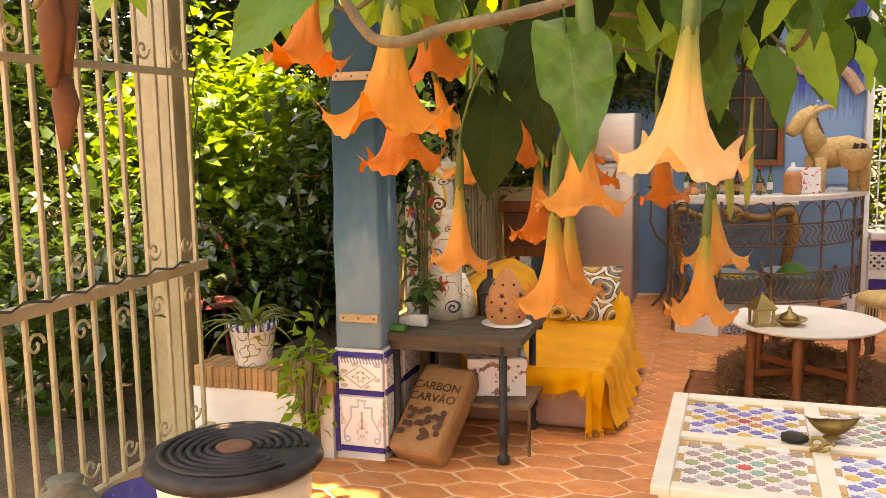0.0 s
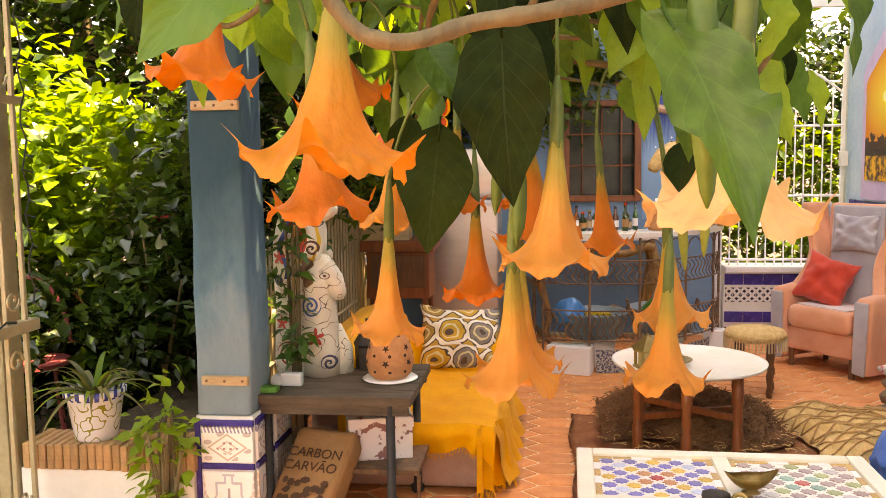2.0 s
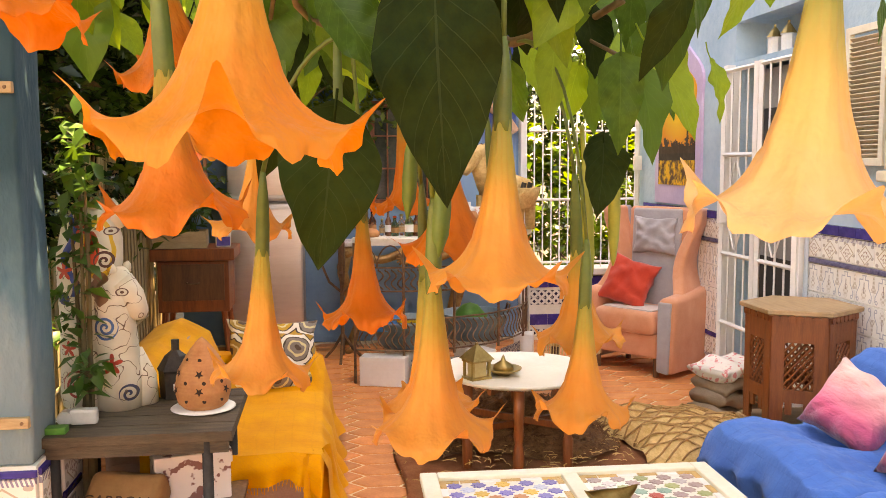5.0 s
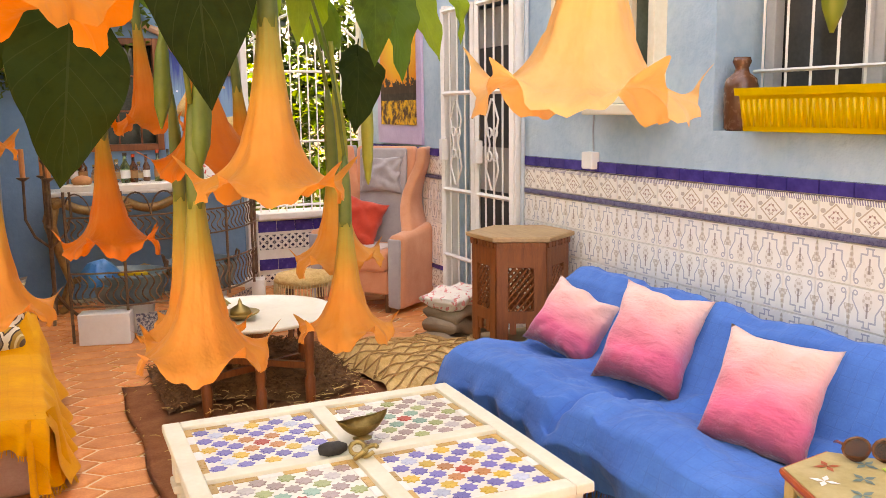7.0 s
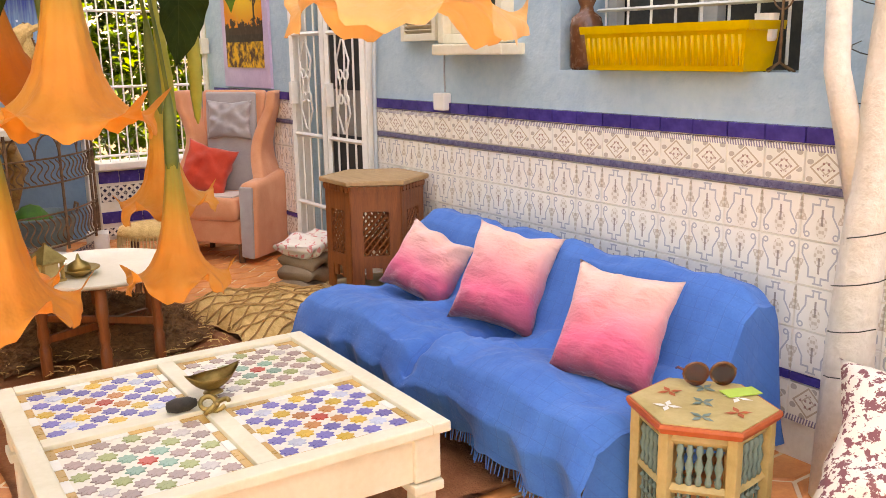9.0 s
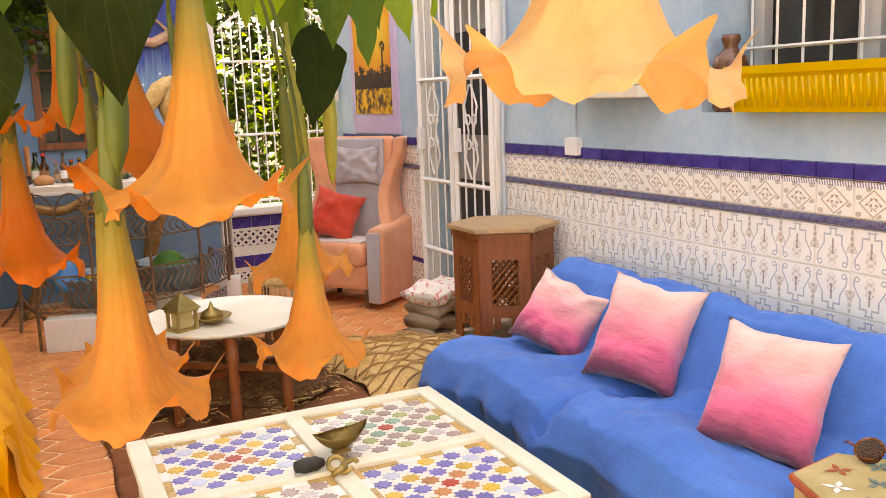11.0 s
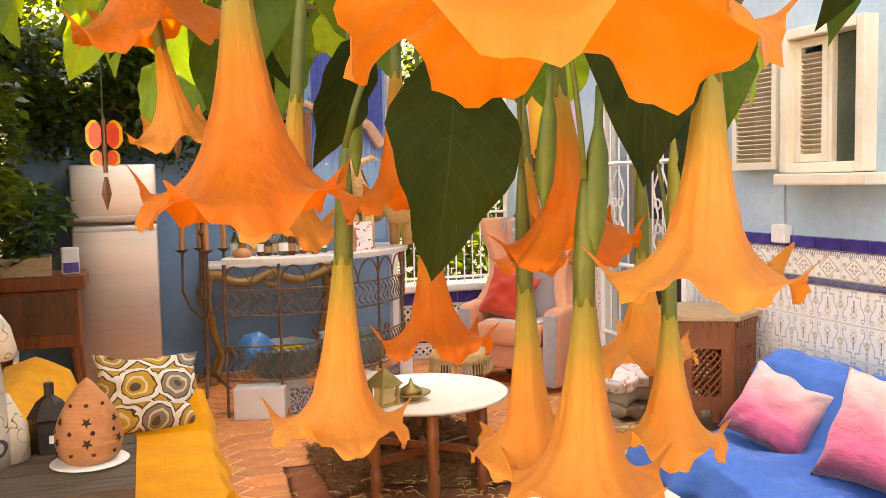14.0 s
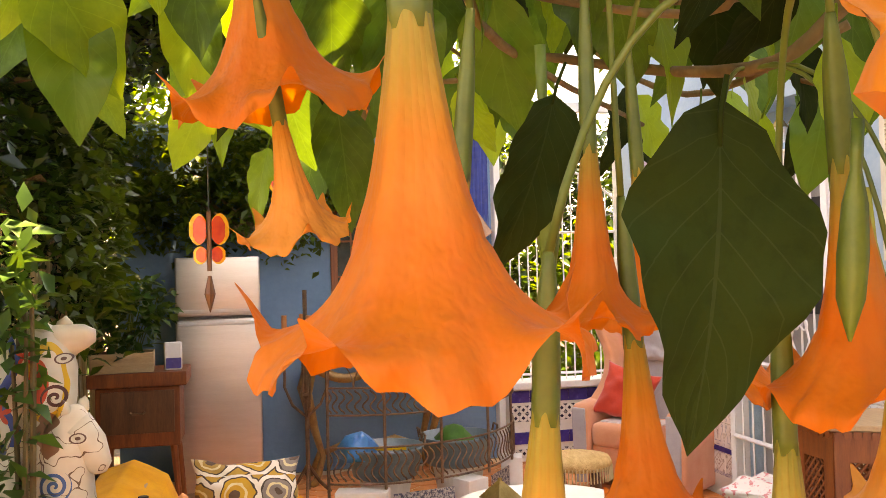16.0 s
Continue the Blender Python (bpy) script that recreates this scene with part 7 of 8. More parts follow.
# straw donkey
dk = thing("straw_donkey", pose(0.78, 6.83, 0.9635, 0, 0, 28) @ Matrix.Diagonal((1.12, 1.12, 1.12, 1)), "straw donkey figure with panniers standing on the bar", "figure")
bm = B(); tube(bm, [(0.20, 0, 0.26), (0.10, 0, 0.265), (-0.05, 0, 0.25), (-0.14, 0, 0.27)], [0.06, 0.085, 0.085, 0.07], 14); part("body", bm, STRAW, dk, "", True)
bm = B(); tube(bm, [(-0.12, 0, 0.28), (-0.18, 0, 0.38), (-0.20, 0, 0.47)], [0.07, 0.055, 0.045], 12); part("neck", bm, STRAW, dk, "", True)
bm = B(); tube(bm, [(-0.16, 0, 0.50), (-0.23, 0, 0.46), (-0.30, 0, 0.385), (-0.315, 0, 0.36)], [0.045, 0.052, 0.042, 0.03], 12); part("head", bm, STRAW, dk, "", True)
for s in (-1, 1):
    bm = B(); tube(bm, [(-0.17, s * 0.03, 0.50), (-0.10, s * 0.06, 0.53), (-0.05, s * 0.07, 0.515)], [0.018, 0.016, 0.006], 8); part("ear", bm, STRAW, dk)
    for x in (-0.13, 0.18):
        bm = B(); tube(bm, [(x, s * 0.05, 0.22), (x, s * 0.055, 0.0)], [0.038, 0.03], 10); part("leg", bm, STRAW, dk, "", True)
    bm = B(); lathe(bm, [(0.0, 0.0), (0.07, 0.02), (0.10, 0.09), (0.11, 0.14), (0.10, 0.14), (0.06, 0.04), (0, 0.03)], 16, pose(0.05, s * 0.13, 0.13)); part("pannier", bm, STRAW, dk, "woven pannier", True)
bm = B()
for i in range(20): tube(bm, [(-0.10 - 0.0045 * i, 0, 0.34 + 0.009 * i), (-0.085 - 0.0045 * i, 0.004 * (i % 3 - 1), 0.37 + 0.009 * i)], 0.008, 5)
part("mane", bm, HIDE, dk)
for i in range(2):
    bm = B(); tube(bm, [(0.02 + 0.05 * i, -0.14, 0.20), (0.04 + 0.05 * i, -0.16, 0.30)], 0.016, 8); part("bottle", bm, CAST, dk)

# ---- angel's trumpet tree ----
tree = thing("angels_trumpet_tree", pose(0, 0, 0), "angel's trumpet tree, limewashed trunk, hanging peach and orange blooms", "tree")
bm = B()
tube(bm, [(1.93, 2.14, 0.0), (1.96, 2.16, 0.5), (1.90, 2.10, 1.0), (1.93, 2.10, 1.5), (1.80, 2.12, 2.0)], [0.085, 0.07, 0.06, 0.05, 0.04], 14)
tube(bm, [(1.92, 2.12, 0.85), (1.84, 2.20, 1.3), (1.86, 2.24, 1.9)], [0.045, 0.035, 0.03], 12)
trunk = part("trunk", bm, WHITEBARK, tree, "limewashed white trunk", True)
trunk.matrix_basis = pose(0.035, -0.03, 0)
for k in range(9):
    z = 0.35 + k * 0.16
    bm = B()
    tube(bm, [(1.93 + 0.085 * math.cos(a + k), 2.12 + 0.085 * math.sin(a + k), z + 0.02 * a) for a in np.linspace(0, 3.2, 7)], 0.0018, 4)
    part("fairy_light_wire", bm, WIRE, trunk)



def branch(pts, r0, r1):
    bm = B()
    fine = []
    ps = [Vector(p) for p in pts]
    for i in range(len(ps) - 1):
        p0, p1, p2, p3 = ps[max(0, i - 1)], ps[i], ps[i + 1], ps[min(len(ps) - 1, i + 2)]
        for k in range(6):
            f = k / 6
            p = 0.5 * (2 * p1 + (p2 - p0) * f + (2 * p0 - 5 * p1 + 4 * p2 - p3) * f * f + (3 * p1 - p0 - 3 * p2 + p3) * f ** 3)
            fine.append(p + Vector((noise.noise(p * 14), noise.noise(p * 14 + Vector((5, 0, 0))), noise.noise(p * 14 + Vector((0, 7, 0))))) * (0.3 * r0))
    fine.append(ps[-1])
    tube(bm, fine, [(r0 + (r1 - r0) * i / (len(fine) - 1)) * (1.14 if i % 5 == 2 else 1.0) for i in range(len(fine))], 9)
    return part("branch", bm, BARK, tree, "", True)


BOUGHS = [
    ([(1.80, 2.12, 1.98), (1.2, 2.05, 2.15), (0.6, 2.0, 2.10), (0.1, 2.0, 1.95), (-0.25, 1.95, 1.80)], 0.035, 0.014),
    ([(-0.25, 1.95, 1.80), (-0.45, 1.90, 1.78), (-0.62, 1.95, 1.76), (-0.85, 2.3, 1.85)], 0.014, 0.008),
    ([(0.1, 2.0, 1.95), (-0.05, 1.75, 1.85), (-0.25, 1.62, 1.74), (-0.50, 1.45, 1.80)], 0.013, 0.006),
    ([(0.1, 2.0, 1.95), (0.0, 2.2, 1.75), (-0.1, 2.3, 1.66), (-0.3, 2.5, 1.72)], 0.013, 0.006),
    ([(0.6, 2.0, 2.10), (0.30, 1.45, 1.92), (0.08, 1.20, 1.70), (-0.15, 1.12, 1.612), (-0.25, 1.08, 1.583), (-0.314, 1.058, 1.572), (-0.38, 1.019, 1.552), (-0.43, 1.035, 1.585), (-0.50, 1.06, 1.70)], 0.009, 0.0062),
    ([(-0.85, 2.3, 1.85), (-1.05, 2.5, 1.80), (-1.15, 2.4, 1.85)], 0.009, 0.005),
    ([(0.1, 2.0, 1.95), (-0.20, 2.4, 1.90), (-0.55, 2.75, 1.98), (-0.9, 3.0, 1.92)], 0.012, 0.006),
    ([(-0.62, 1.95, 1.76), (-0.80, 1.70, 1.85), (-1.05, 1.35, 1.78), (-1.40, 1.60, 1.72)], 0.011, 0.007),
    ([(0.30, 1.45, 1.92), (-0.02, 1.40, 1.78), (-0.10, 1.34, 1.76)], 0.008, 0.005),
    ([(-0.25, 1.62, 1.74), (-0.30, 1.70, 1.66), (-0.38, 1.78, 1.60)], 0.007, 0.004)]
for pts, a, b in BOUGHS:
    branch(pts, a, b)
SPOTS = [Vector(p) for pts, a, b in BOUGHS for p in pts if p[0] < 0.7]


def lerp_table(tab, t):
    """A smooth value from evenly spaced numbers, t from 0 to 1."""
    n = len(tab) - 1
    x = max(0.0, min(1.0, t)) * n
    i = min(int(x), n - 1)
    p0, p1, p2, p3 = (tab[max(0, min(n, i + k))] for k in (-1, 0, 1, 2))
    f = x - i
    return 0.5 * (2 * p1 + (p2 - p0) * f + (2 * p0 - 5 * p1 + 4 * p2 - p3) * f * f + (3 * p1 - p0 - 3 * p2 + p3) * f ** 3)


def trumpet(H, R, seed):
    """A hanging bell: mouth round the origin, tube up +z; five ridges end in thin curled tips, the skirts between them hang."""
    rnd = random.Random(seed)
    ph = rnd.uniform(0, 6.28)
    amp = [rnd.uniform(0.86, 1.10) for _ in range(5)]
    lift = [rnd.uniform(0.55, 1.25) for _ in range(5)]
    hang = [rnd.uniform(0.75, 1.2) for _ in range(5)]
    bm = B()
    PER, NT, NF = 22, 16, 18
    ridge_r, ridge_z = (0.345, 0.47, 0.63, 0.79, 0.90, 0.95), (0.46, 0.22, 0.07, 0.02, 0.05, 0.14)
    skirt_r, skirt_z = (0.345, 0.46, 0.60, 0.73, 0.82, 0.85), (0.46, 0.22, 0.05, -0.07, -0.18, -0.29)
    angles = []
    for k in range(5):
        for i in range(PER):
            x = 2 * i / PER - 1                 # -1 and 1 between two tips, 0 at a tip; rows crowd at the tip
            angles.append((k, x, math.copysign(abs(x) ** 1.45, x)))
    rows = []
    for j in range(NT + NF + 1):
        row = []
        for k, x, y in angles:
            a = math.tau * (k + 0.5 * y) / 5
            d = abs(y)
            hk = hang[k] * (1 - d) + 0.5 * (hang[k] + hang[(k + (1 if y > 0 else -1)) % 5]) * d
            if j <= NT:
                t = j / NT
                r = R * lerp_table((0.10, 0.13, 0.168, 0.21, 0.265, 0.345), t) * (1 + 0.05 * t * math.cos(5 * a))
                z = H * 1.06 + (0.46 * R - H * 1.06) * t
            else:
                t = (j - NT) / NF
                w = math.exp(-(d / (0.95 - 0.50 * t ** 1.2)) ** 1.7)
                tip = w * max(0.0, 1 - d * 1.1) if t > 0.5 else w
                r = R * (lerp_table(skirt_r, t) * (1 - w) + lerp_table(ridge_r, t) * w * (1 + (amp[k] - 1) * t ** 3))
                zs = lerp_table(skirt_z, t)
                zr = lerp_table(ridge_z, t)
                z = R * (zs * (1 if zs > 0 else hk) * (1 - w) + (zr if t < 0.6 else 0.05 + (zr - 0.05) * lift[k]) * w)
                r += R * 0.16 * t ** 7 * math.exp(-(d / 0.10) ** 2) * amp[k]
                z += R * 0.13 * t ** 8 * math.exp(-(d / 0.10) ** 2) * lift[k]
                ruffle = t * t * (0.3 + 0.7 * min(1, d * 2.5))
                z += R * 0.030 * ruffle * math.sin(19 * a + ph * 2)
                r += R * (0.035 * math.sin(13 * a + 3 * ph) + 0.020 * math.sin(27 * a + ph)) * ruffle
            v = noise.noise(Vector((math.cos(a) * 2.2 + seed, math.sin(a) * 2.2, j * 0.07)))
            r *= 1 + 0.07 * v
            z += R * 0.10 * v * max(0, j - NT) / NF
            row.append(bm.verts.new((r * math.cos(a + ph), r * math.sin(a + ph), z)))
        rows.append(row)
    n = len(angles)
    for p, q in zip(rows, rows[1:]):
        for i in range(n):
            bm.faces.new((p[i], q[i], q[(i + 1) % n], p[(i + 1) % n]))
    return bm


def bloom(pos, H, R, material, seed, lean=(0, 0)):
    M = pose(*pos, lean[0], lean[1], 0)
    ob = part("flower", trumpet(H, R, seed), material, tree, "", True)
    ob.matrix_basis = M
    q = R * 0.106
    C = 0.115 + 0.02 * math.sin(seed)
    bm = B()
    lathe(bm, [(q * 1.14, H * 0.93), (q * 1.12, H), (q * 1.10, H + C * 0.3), (q * 0.95, H + C * 0.6), (q * 0.6, H + C * 0.88), (0.0035, H + C), (0.0, H + C)], 15, None, lambda a, z: 1 + 0.09 * math.cos(5 * a))
    part("calyx", bm, STEM, ob, "ribbed green calyx", True)
    top = Vector((0, 0, H + C - 0.002))
    wp = M @ top
    near = min(SPOTS, key=lambda s: (s - wp - Vector((0, 0, 0.15))).length)
    end = M.inverted() @ (near if near.z > wp.z else near + Vector((0, 0, 0.1)))
    bm = B()
    knee = Vector((end.x * 0.25, end.y * 0.25, max(end.z, top.z + 0.06) + 0.02))
    bend = [top.lerp(knee, k / 9).lerp(knee.lerp(end, k / 9), k / 9) for k in range(10)]
    tube(bm, bend, [0.0034 - 0.0006 * math.sin(math.pi * k / 9) for k in range(10)], 6)
    part("stalk", bm, STEM, ob, "", True)


BLOOMS = [
    ((-0.054, 1.346, 1.399), 0.19, 0.108, PETAL_PALE, 1, (2, 3)),
    ((-0.525, 1.396, 1.468), 0.185, 0.112, PETAL_AMBER, 2, (-3, 2)),
    ((-0.631, 1.752, 1.387), 0.165, 0.099, PETAL_ORANGE, 3, (2, -2)),
    ((-0.541, 1.851, 1.160), 0.168, 0.076, PETAL_GOLD, 4, (2, 2)),
    ((-0.248, 1.673, 1.307), 0.180, 0.092, PETAL_GOLD, 5, (0, 1)),
    ((-0.315, 1.775, 1.099), 0.185, 0.089, PETAL_GOLD, 6, (1, 0)),
    ((-0.302, 1.935, 1.085), 0.195, 0.078, PETAL_GOLD, 7, (2, -2)),
    ((-0.006, 2.171, 1.130), 0.155, 0.090, PETAL_GOLD, 8, (3, -3)),
    ((-0.393, 2.000, 1.207), 0.150, 0.073, PETAL_ORANGE, 9, (-6, -1)),
    ((-0.030, 2.066, 1.029), 0.178, 0.089, PETAL_GOLD, 10, (-3, 2)),
    ((-0.130, 2.300, 1.270), 0.16, 0.070, PETAL_ORANGE, 11, (3, -5)),
    ((-0.271, 1.885, 1.330), 0.165, 0.083, PETAL_ORANGE, 12, (6, -8)),
    ((-0.313, 2.157, 1.370), 0.15, 0.060, PETAL_ORANGE, 13, (2, -4)),
    ((-0.560, 2.010, 1.345), 0.15, 0.066, PETAL_GOLD, 14, (4, 4)),
    ((-0.670, 2.200, 1.466), 0.11, 0.062, PETAL_GOLD, 15, (16, -10)),
    ((-0.690, 2.190, 1.600), 0.16, 0.112, PETAL_ORANGE, 16, (10, -8)),
    ((-0.738, 1.526, 1.584), 0.165, 0.082, PETAL_ORANGE, 17, (-4, 6)),
    ((-0.430, 2.020, 1.375), 0.15, 0.062, PETAL_ORANGE, 20, (0, 0))]
for b in BLOOMS:
    bloom(*b)


def bud(pos, L, r, material, seed):
    bm = B()
    lathe(bm, [(0.001, 0), (r * 0.45, 0.012), (r * 0.9, L * 0.25), (r, L * 0.5), (r * 0.8, L * 0.8), (r * 0.35, L), (0.004, L * 1.08), (0.004, L * 1.3)], 12, None, lambda a, z: 1 + 0.10 * math.cos(5 * a + z * 20))
    ob = part("bud", bm, material, tree, "closed green bud", True)
    ob.matrix_basis = pose(*pos, random.Random(seed).uniform(-6, 6), random.Random(seed + 1).uniform(-6, 6), 0)


BUDG = mk("bud_green", (0.05, 0.11, 0.012), (0.13, 0.20, 0.03), 10, 0.5, 0.3, 50)
BUDY = mk("bud_yellow", (0.22, 0.25, 0.03), (0.36, 0.36, 0.06), 10, 0.5, 0.3, 50)
bud((-0.31, 1.765, 1.315), 0.13, 0.0125, BUDG, 1)
bud((-0.136, 1.015, 1.419), 0.20, 0.012, BUDG, 2)
bud((0.03, 2.22, 1.22), 0.22, 0.011, BUDY, 3)
bud((0.065, 2.20, 1.25), 0.20, 0.011, BUDY, 4)
bud((-0.345, 1.80, 1.365), 0.11, 0.010, BUDG, 5)
bud((-0.50, 1.93, 1.40), 0.14, 0.009, BUDG, 6)

# leaves: a few shared blades, each leaf an object
BLADES = {}
def blade(kind, material, i):
    key = (kind, material.name, i)
    if key not in BLADES:
        w, droop, heart = {"wide": (0.66, 0.22, 0.25), "mid": (0.50, 0.30, 0.1), "slim": (0.34, 0.35, 0.0)}[kind]
        bm = leaf_mesh(1.0, w, droop, 0.24, 0.045, 16, 8, i * 2.1, heart)
        tube(bm, [(0.01, 0, 0), (-0.10, 0, 0.01), (-0.22, 0, 0.05)], 0.010, 5)
        me = bpy.data.meshes.new("leaf")
        bm.to_mesh(me); bm.free()
        me.materials.append(material)
        for p in me.polygons: p.use_smooth = True
        BLADES[key] = me
    return BLADES[key]


def put_leaf(base, tip, kind, material, face=(0, -1, 0.3), i=0, wide=1.0):
    base, tip = Vector(base), Vector(tip)
    d = tip - base
    L = d.length
    x = d.normalized()
    n = Vector(face)
    n = (n - x * n.dot(x)).normalized()
    y = n.cross(x)
    M = Matrix.Translation(base) @ Matrix(((x.x, y.x, n.x, 0), (x.y, y.y, n.y, 0), (x.z, y.z, n.z, 0), (0, 0, 0, 1))) @ Matrix.Diagonal((L, L * wide, L, 1))
    return again("leaf", blade(kind, material, i), tree, M)


put_leaf((-0.165, 1.00, 1.553), (-0.120, 0.856, 1.436), "wide", LEAF_MID, (0.35, -0.8, 0.95), 0, 0.72)
put_leaf((-0.438, 1.790, 1.490), (-0.457, 1.759, 1.306), "wide", LEAF_SHADED, (0.1, -1, 0.1), 1, 1.02)
put_leaf((-0.325, 1.66, 1.640), (-0.320, 1.621, 1.393), "wide", LEAF_SHADED, (-0.2, -1, 0.1), 2, 0.86)
put_leaf((-0.505, 1.90, 1.535), (-0.532, 1.905, 1.405), "mid", LEAF_SHADED, (0.4, -1, 0.2), 0)
put_leaf((-1.00, 2.66, 1.87), (-0.885, 2.71, 1.695), "wide", LEAF_LIGHT, (0.1, -1, 0.5), 1)
put_leaf((-1.10, 2.62, 1.90), (-1.06, 2.60, 1.76), "wide", LEAF_LIGHT, (0.1, -1, 0.5), 2)
put_leaf((-0.79, 3.02, 1.76), (-0.865, 3.08, 1.61), "mid", LEAF_LIGHT, (0.2, -1, 0.3), 0)
put_leaf((-0.62, 2.30, 1.62), (-0.60, 2.28, 1.47), "slim", LEAF_MID, (0, -1, 0.2), 1, 1.3)
put_leaf((-0.47, 0.985, 1.63), (-0.565, 0.94, 1.545), "wide", LEAF_MID, (0.2, -1, 0.5), 1)
put_leaf((0.0, 2.06, 1.47), (-0.01, 2.02, 1.355), "wide", LEAF_SHADED, (0.2, -1, 0.2), 2)
put_leaf((0.0, 1.98, 1.60), (-0.01, 1.94, 1.46), "mid", LEAF_MID, (-0.2, -1, 0.2), 0)
put_leaf((0.10, 2.2, 1.62), (0.15, 2.15, 1.45), "mid", LEAF_MID, (0.3, -1, 0.3), 1)
put_leaf((0.16, 2.3, 1.66), (0.28, 2.26, 1.50), "mid", LEAF_LIGHT, (0.3, -1, 0.4), 2)
rnd = random.Random(21)
kinds, mats3 = ["wide", "mid", "mid", "slim"], [LEAF_MID, LEAF_LIGHT, LEAF_MID, LEAF_SHADED, LEAF_LIGHT]
made = 0
while made < 165:
    s = rnd.choice(SPOTS)
    b = s + Vector((rnd.gauss(0, 0.20), rnd.gauss(0.06, 0.20), rnd.gauss(0.06, 0.12)))
    L = rnd.uniform(0.11, 0.21)
    a = rnd.uniform(0, math.tau)
    out = rnd.uniform(0.15, 0.9)
    tip = b + Vector((math.cos(a) * out, math.sin(a) * out, -1)).normalized() * L
    # keep clear of the walking line and of the open view under the tree
    if tip.z < 1.53 or b.z > 2.25 or b.x > 0.75 or b.x < -1.25:
        continue
    if b.y < 1.5 and -1.0 < b.x < 0.05 and tip.z < 1.72:
        continue
    if min(b.y, tip.y) < 1.15 and b.x < 0.1:
        continue
    put_leaf(b, tip, rnd.choice(kinds), rnd.choice(mats3), (rnd.gauss(0, 0.4), -1 + rnd.gauss(0, 0.3), rnd.uniform(0, 0.9)), rnd.randrange(3))
    made += 1

made = 0
while made < 95:
    b = Vector((rnd.uniform(-0.85, 0.40), rnd.uniform(2.1, 3.2), rnd.uniform(1.62, 2.05)))
    L = rnd.uniform(0.12, 0.21)
    a, out = rnd.uniform(0, math.tau), rnd.uniform(0.1, 0.7)
    tip = b + Vector((math.cos(a) * out, math.sin(a) * out, -1)).normalized() * L
    if tip.z < 1.50:
        continue
    put_leaf(b, tip, rnd.choice(kinds), rnd.choice(mats3), (rnd.gauss(0, 0.4), -1 + rnd.gauss(0, 0.3), rnd.uniform(0, 0.7)), rnd.randrange(3))
    made += 1
for k in range(14):
    a = Vector((rnd.uniform(-0.6, 0.3), rnd.uniform(2.0, 2.5), rnd.uniform(1.75, 1.95)))
    branch([a, a + Vector((rnd.uniform(-.2, .2), rnd.uniform(.05, .3), rnd.uniform(-.15, .1))), a + Vector((rnd.uniform(-.4, .4), rnd.uniform(.2, .6), rnd.uniform(-.2, .2)))], 0.008, 0.003)

# ---- bamboo screen and railing on the garden side ----
bs = thing("bamboo_screen", pose(0, 0, 0), "screen of dry bamboo canes overgrown with ivy", "fence")
bm = B(); tube(bm, [(0, 0, 0), (0.004, 0.003, 0.6), (-0.003, 0, 1.2), (0, 0, 1.75)], [0.011, 0.010, 0.010, 0.008], 7)
cme = bpy.data.meshes.new("cane"); bm.to_mesh(cme); bm.free(); cme.materials.append(BAMBOO)
for i in range(120):
    again("cane", cme, bs, pose(-1.72 + random.uniform(-.02, .02), 4.15 + i * 0.030, 0.0, random.uniform(-1.5, 1.5), random.uniform(-1.5, 1.5), random.uniform(0, 360)))
cr2 = thing("cream_rail_fence", pose(0, 0, 0), "low cream iron rail fence before the bamboo screen", "railing")
for z in (0.45, 1.16):
    rod(cr2, (-1.64, 4.05, z), (-1.64, 6.6, z), 0.012, "rail", CREAM)
for i in range(30):
    rod(cr2, (-1.64, 4.08 + i * 0.086, 0.0), (-1.64, 4.08 + i * 0.086, 1.16), 0.008, "bar", CREAM)

# ---- planting ----
def plant(name, label, category, specs, trunk_=None, rooted=True):
    t = thing(name, pose(0, 0, 0), label, category)
    for k, (c, s, n, leaf, material, seed, cl) in enumerate(specs):
        o = foliage("crown" if trunk_ else "leaves", c, s, n, leaf, material, t, seed, clumps=cl)
    bm = B()
    rnd = random.Random(specs[0][5] + 77)
    c, s = specs[0][0], specs[0][1]
    if trunk_:
        tube(bm, [(trunk_[0], trunk_[1], -0.04), (trunk_[0] + .1, trunk_[1], c[2] * .5), c], [trunk_[2], trunk_[2] * .75, trunk_[2] * .3], 10)
        for i in range(9):
            tube(bm, [(trunk_[0] + .1, trunk_[1], c[2] * rnd.uniform(.4, .7)), (c[0] + rnd.uniform(-.8, .8) * s[0], c[1] + rnd.uniform(-.8, .8) * s[1], c[2] + rnd.uniform(-.2, .7) * s[2])], [trunk_[2] * .4, 0.012], 6)
    else:
        for i in range(10):
            if i:
                part("stem", bm, BARK, t)
                bm = B()
            tube(bm, [(c[0] + rnd.uniform(-.3, .3) * s[0], c[1] + rnd.uniform(-.3, .3) * s[1], -0.03 if rooted else c[2] - 0.8 * s[2]), (c[0] + rnd.uniform(-.7, .7) * s[0], c[1] + rnd.uniform(-.7, .7) * s[1], c[2] + rnd.uniform(0, .6) * s[2])], [0.016, 0.005], 5)
    part("trunk" if trunk_ else "stem", bm, BARK, t)
    return t


